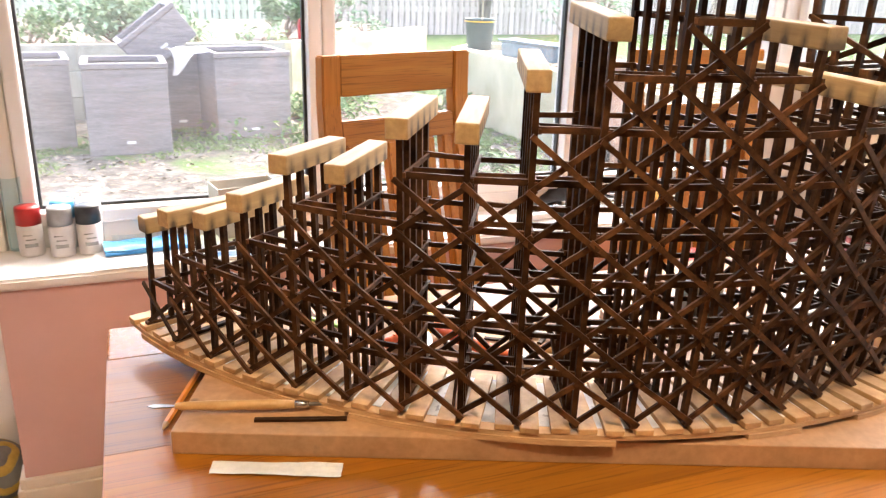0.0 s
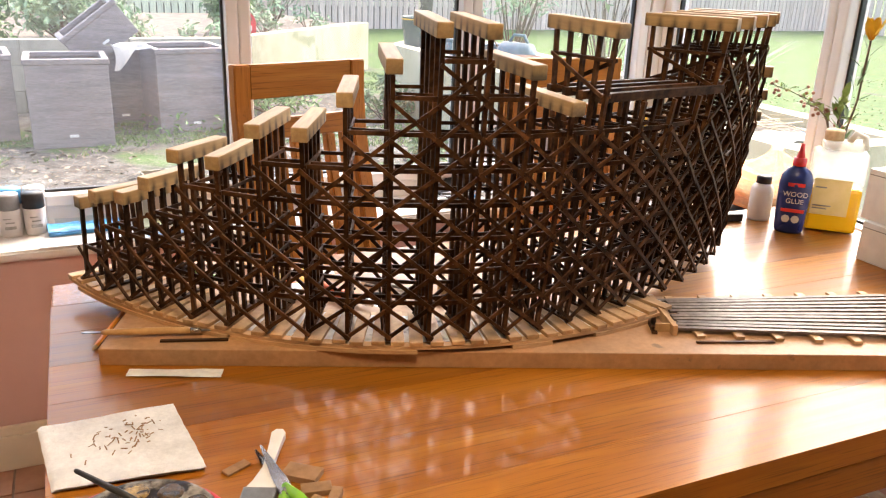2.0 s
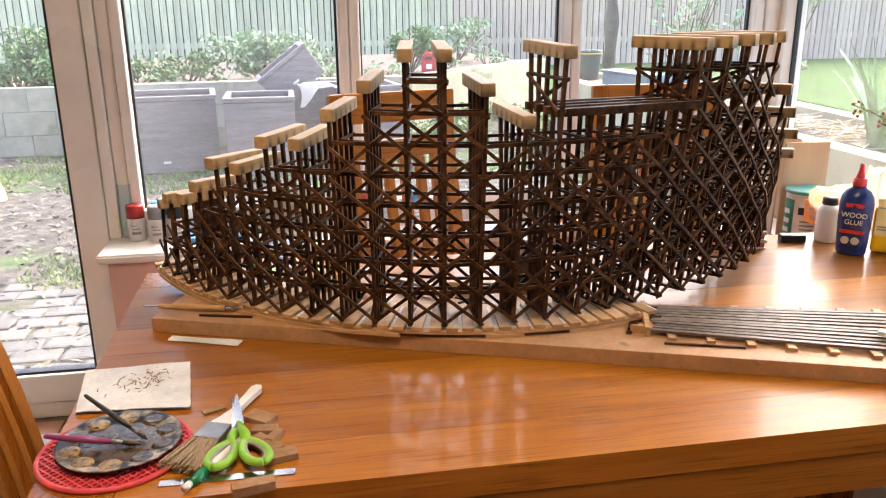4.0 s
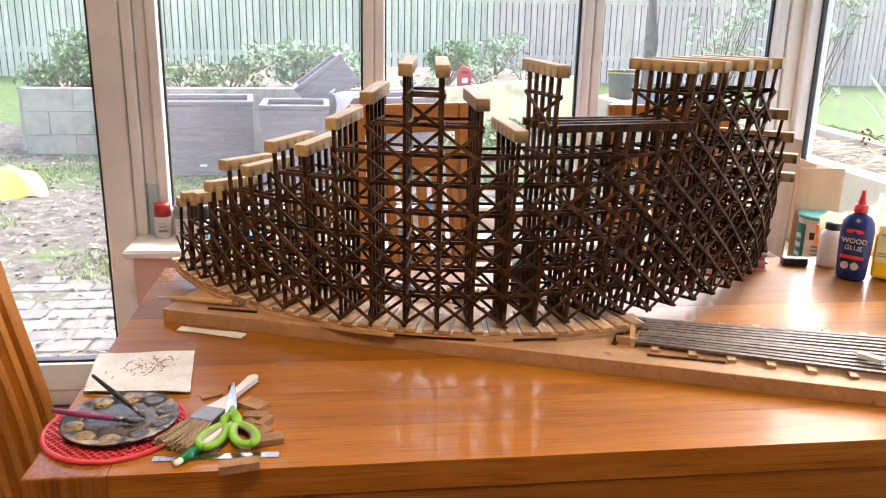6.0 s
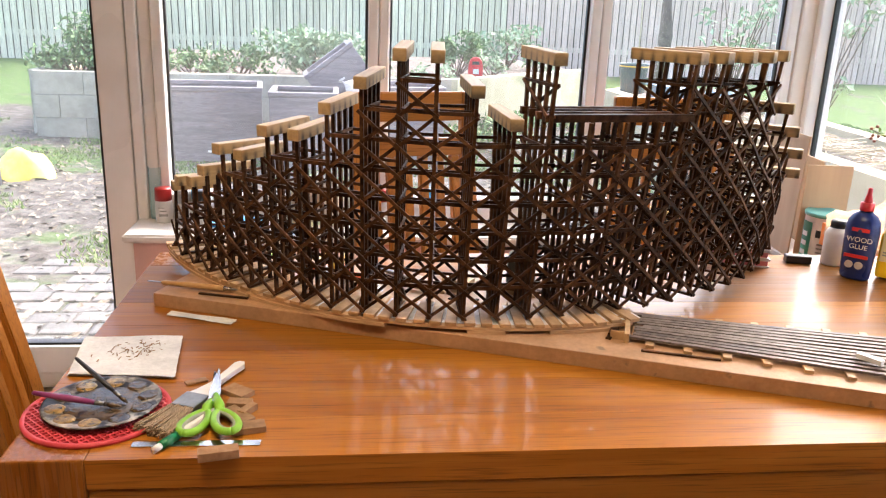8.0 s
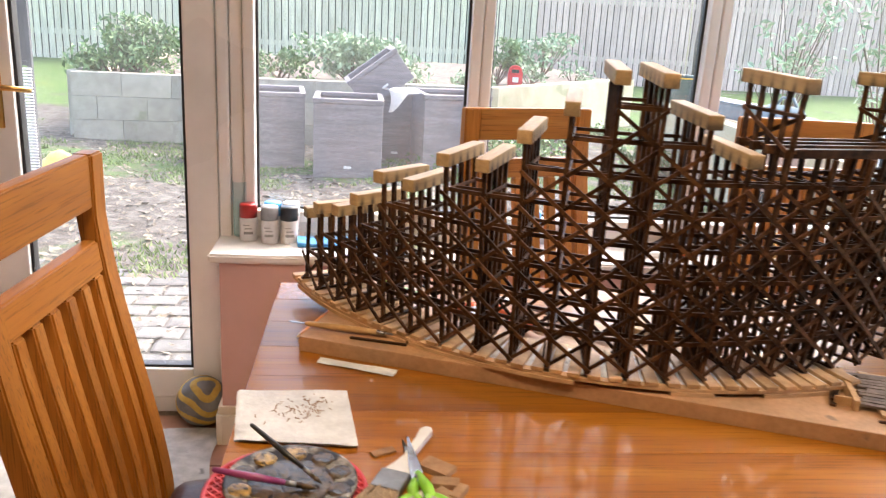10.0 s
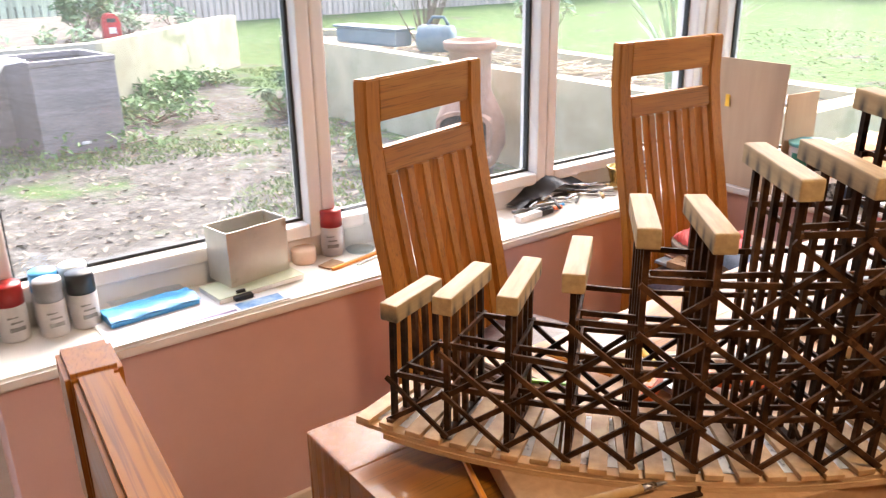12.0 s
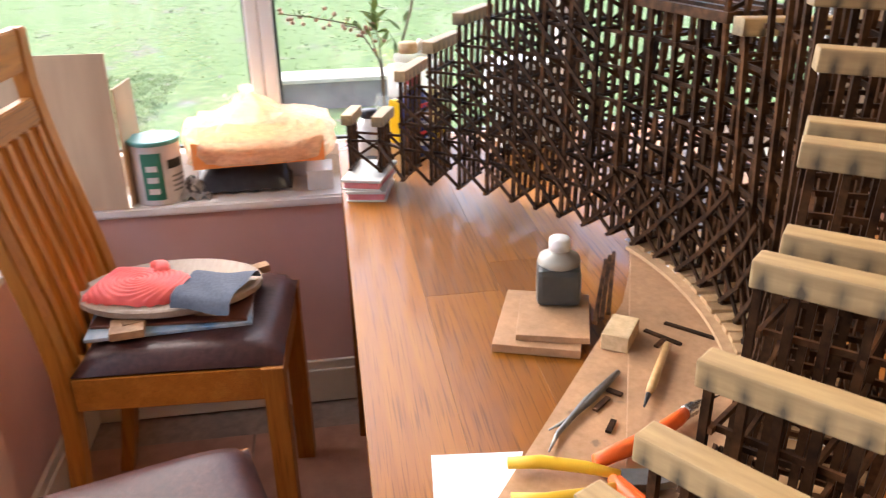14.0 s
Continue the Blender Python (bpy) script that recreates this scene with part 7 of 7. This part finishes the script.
shrub("small dark shrub in the raised bed", (1.62, 7.75, PH - 0.08), 0.5, 0.6, 20, 44, 0.04, M_bush)
shrub("feathery green shrub at the end of the bed", (2.5, 9.4, PH - 0.08), 1.0, 0.6, 16, 30, 0.05, M_sage)
shrub("leggy rose bush by the rendered wall", (3.42, 4.6, 0.5), 0.7, 1.25, 24, 16, 0.035, M_sage)
shrub("leggy rose bush at the lawn edge", (3.42, 3.3, 0.5), 0.6, 1.2, 18, 14, 0.035, M_sage)
shrub("weedy clump at the foot of the bed", (2.62, 5.5, GZ), 0.5, 0.38, 14, 30, 0.04, M_bush)
shrub("weedy clump by the rattan boxes", (1.7, 6.1, GZ), 0.8, 0.17, 16, 26, 0.04, M_weed)
shrub("leafy green weeds at the foot of the bed", (2.1, 6.95, GZ), 0.75, 0.22, 20, 28, 0.04, M_weed)
shrub("low green weeds at the foot of the bed", (2.7, 7.6, GZ), 0.6, 0.16, 14, 28, 0.035, M_weed)
shrub("low green weeds beside the rattan box", (1.0, 5.2, GZ), 0.8, 0.1, 16, 26, 0.03, M_weed)
shrub("low green weeds by the rendered wall", (2.75, 5.6, GZ), 0.55, 0.16, 14, 28, 0.035, M_weed)
shrub("weedy clump beside the chiminea", (2.35, 3.55, GZ), 0.5, 0.32, 8, 24, 0.04, M_bush)

for x, y, w, h in ((-1.65, 6.62, 0.5, 0.22), (-0.65, 6.72, 0.55, 0.2), (0.7, 6.82, 0.6, 0.2), (1.2, 6.95, 0.5, 0.22), (2.05, 7.8, 0.55, 0.24), (0.6, 7.7, 0.7, 0.3), (-1.0, 7.4, 0.8, 0.3), (2.7, 8.4, 0.5, 0.25)):
    shrub("low leafy ground cover in the raised bed", (x, y, PH - 0.08), w, h, 9, 18, 0.035, M_bush if x < 0 else M_sage)

shrub("spreading low green shrub at the end of the bed", (-2.25, 6.62, PH - 0.08), 0.8, 0.36, 22, 50, 0.036, M_bush)

iris = thing("iris_clump", "clump of long grey green sword leaves", "plant", (3.35, 2.12, 0.515))
bm = bmesh.new()
for k in range(34):
    a, l = random.random() * 6.28, random.uniform(0.35, 0.62)
    dx, dy = math.cos(a), math.sin(a)
    lean = random.uniform(0.1, 0.75)
    prev = None
    for j in range(6):
        f = j / 5
        c = Vector((dx * (0.05 + lean * f * f * l), dy * (0.05 + lean * f * f * l), l * f * (1 - 0.15 * lean * f)))
        wdt = 0.02 * (1 - f) ** 0.6 + 0.001
        cur = (bm.verts.new(c + Vector((-dy * wdt, dx * wdt, 0))), bm.verts.new(c - Vector((-dy * wdt, dx * wdt, 0))))
        if prev:
            bm.faces.new((prev[0], prev[1], cur[1], cur[0]))
        prev = cur
part("foliage", bm, M_sage, iris)
bm = bmesh.new()
for k in range(240):
    x, y = random.uniform(3.28, 3.6), random.uniform(1.75, 5.2)
    m = pose(x, y, 0.53 + 0.05 * random.random(), 0, jit(14), random.random() * 180)
    box(bm, (0, 0, 0), (random.uniform(0.12, 0.38), 0.008, 0.006), m)
solid("dry_stalks", bm, M_straw, "pale dry stalks strewn over the raised bed", "stalks", "stuff")

# fence at the back, and posts
FY = 14.6
fence = thing("fence", "tall weathered close board fence at the garden end", "fence", (0, FY, 0))
slat_g = bpy.data.meshes.new("board")
_b = box(bmesh.new(), (0, 0, 0), (0.106, 0.02, 2.1), None, 0.004)
_b.to_mesh(slat_g)
_b.free()
slat_g.materials.append(M_fence)
slat_r = slat_g.copy()
slat_r.materials.clear()
slat_r.materials.append(M_fence_red)
for k in range(252):
    x = -13 + 0.126 * k
    ob = new("board", slat_r if x > 3.4 else slat_g)
    ob.parent = fence
    ob.matrix_basis = pose(x, jit(0.006), ground_z(x, FY) + 1.0 + jit(0.01), 0, 0, jit(1.5))
part("rail", boxes(span(-13.2, 18.6, 0.03, 0.08, 0.5, 0.6), span(-13.2, 18.6, 0.03, 0.08, 1.6, 1.7)), M_fence, fence)
# Near-black sheet behind the boards; gap shade is put into its colour.
part("backing", boxes(span(-13.2, 18.6, 0.1, 0.12, 0.0, 2.1)), material("fence_gap_shade", (0.035, 0.032, 0.024), (0.06, 0.054, 0.04), 8, 0.9, 0.2), fence, "dark sheet painting the shade in the board gaps")
f2 = thing("fence", "weathered side fence beyond the lawn", "fence", (18.6, FY, 0), -68)
part("side_boards", boxes(*[span(0.02 + 0.185 * k, 0.17 + 0.185 * k, -0.01, 0.01 + 0.004 * (k % 2), 0.0, 2.1) for k in range(110)]), M_fence_red, f2)
trunk = thing("tree_trunk", "slim grey tree trunk in front of the fence", "tree", (5.15, 10.6, 0))
part("trunk", tube([(0, 0, -0.1), (0.03, 0, 1.0), (-0.02, 0.05, 2.2), (0.05, 0, 4.0)], [0.13, 0.11, 0.1, 0.08], 12), M_trunk, trunk, smooth=True)
b2 = bmesh.new()
for k in range(14):
    leaf_cloud(b2, (jit(1.2), jit(1.0), 3.8 + jit(0.7)), (0.4, 0.4, 0.3), 60, 0.06)
part("crown", b2, M_bush, trunk)

# ---- small setting pieces: floor tiles and paving setts ----
tile_me = bpy.data.meshes.new("tile")
_b = box(bmesh.new(), (0, 0, 0), (0.294, 0.294, 0.012), None, 0.0015)
_b.to_mesh(tile_me)
_b.free()
tile_me.materials.append(M_floor)
floor_ob = bpy.data.objects["floor"]
for i in range(13):
    for j in range(13):
        ob = new("tile", tile_me)
        ob.parent = floor_ob
        ob.matrix_basis = pose(-2.12 + 0.3 * i, 0.72 - 0.3 * j, -0.006, 0, 0, 0)
pavement = solid("pavement", boxes(span(-2.1, 0.1, 1.032, 3.0, -0.12, -0.034)), material("muddy_joints", (0.080, 0.075, 0.067), (0.125, 0.118, 0.106), 18, 0.95, 0.6, detail=9), "worn pale stone sett paving outside the door", "pavement", "structure")
sett_me = bpy.data.meshes.new("sett")
_b = box(bmesh.new(), (0, 0, 0), (0.186, 0.118, 0.05), None, 0.014)
_b.to_mesh(sett_me)
_b.free()
sett_me.materials.append(M_sett)
for r in range(13):
    for k in range(11):
        x = -2.0 + 0.194 * k + (0.097 if r % 2 else 0)
        y = 1.1 + 0.127 * r
        if r > 5 and random.random() < 0.13 * (r - 5):
            continue
        ob = new("sett", sett_me)
        ob.parent = pavement
        ob.matrix_basis = pose(x + jit(0.004), y + jit(0.004), -0.049 + jit(0.004), jit(1.5), jit(1.5), jit(2))
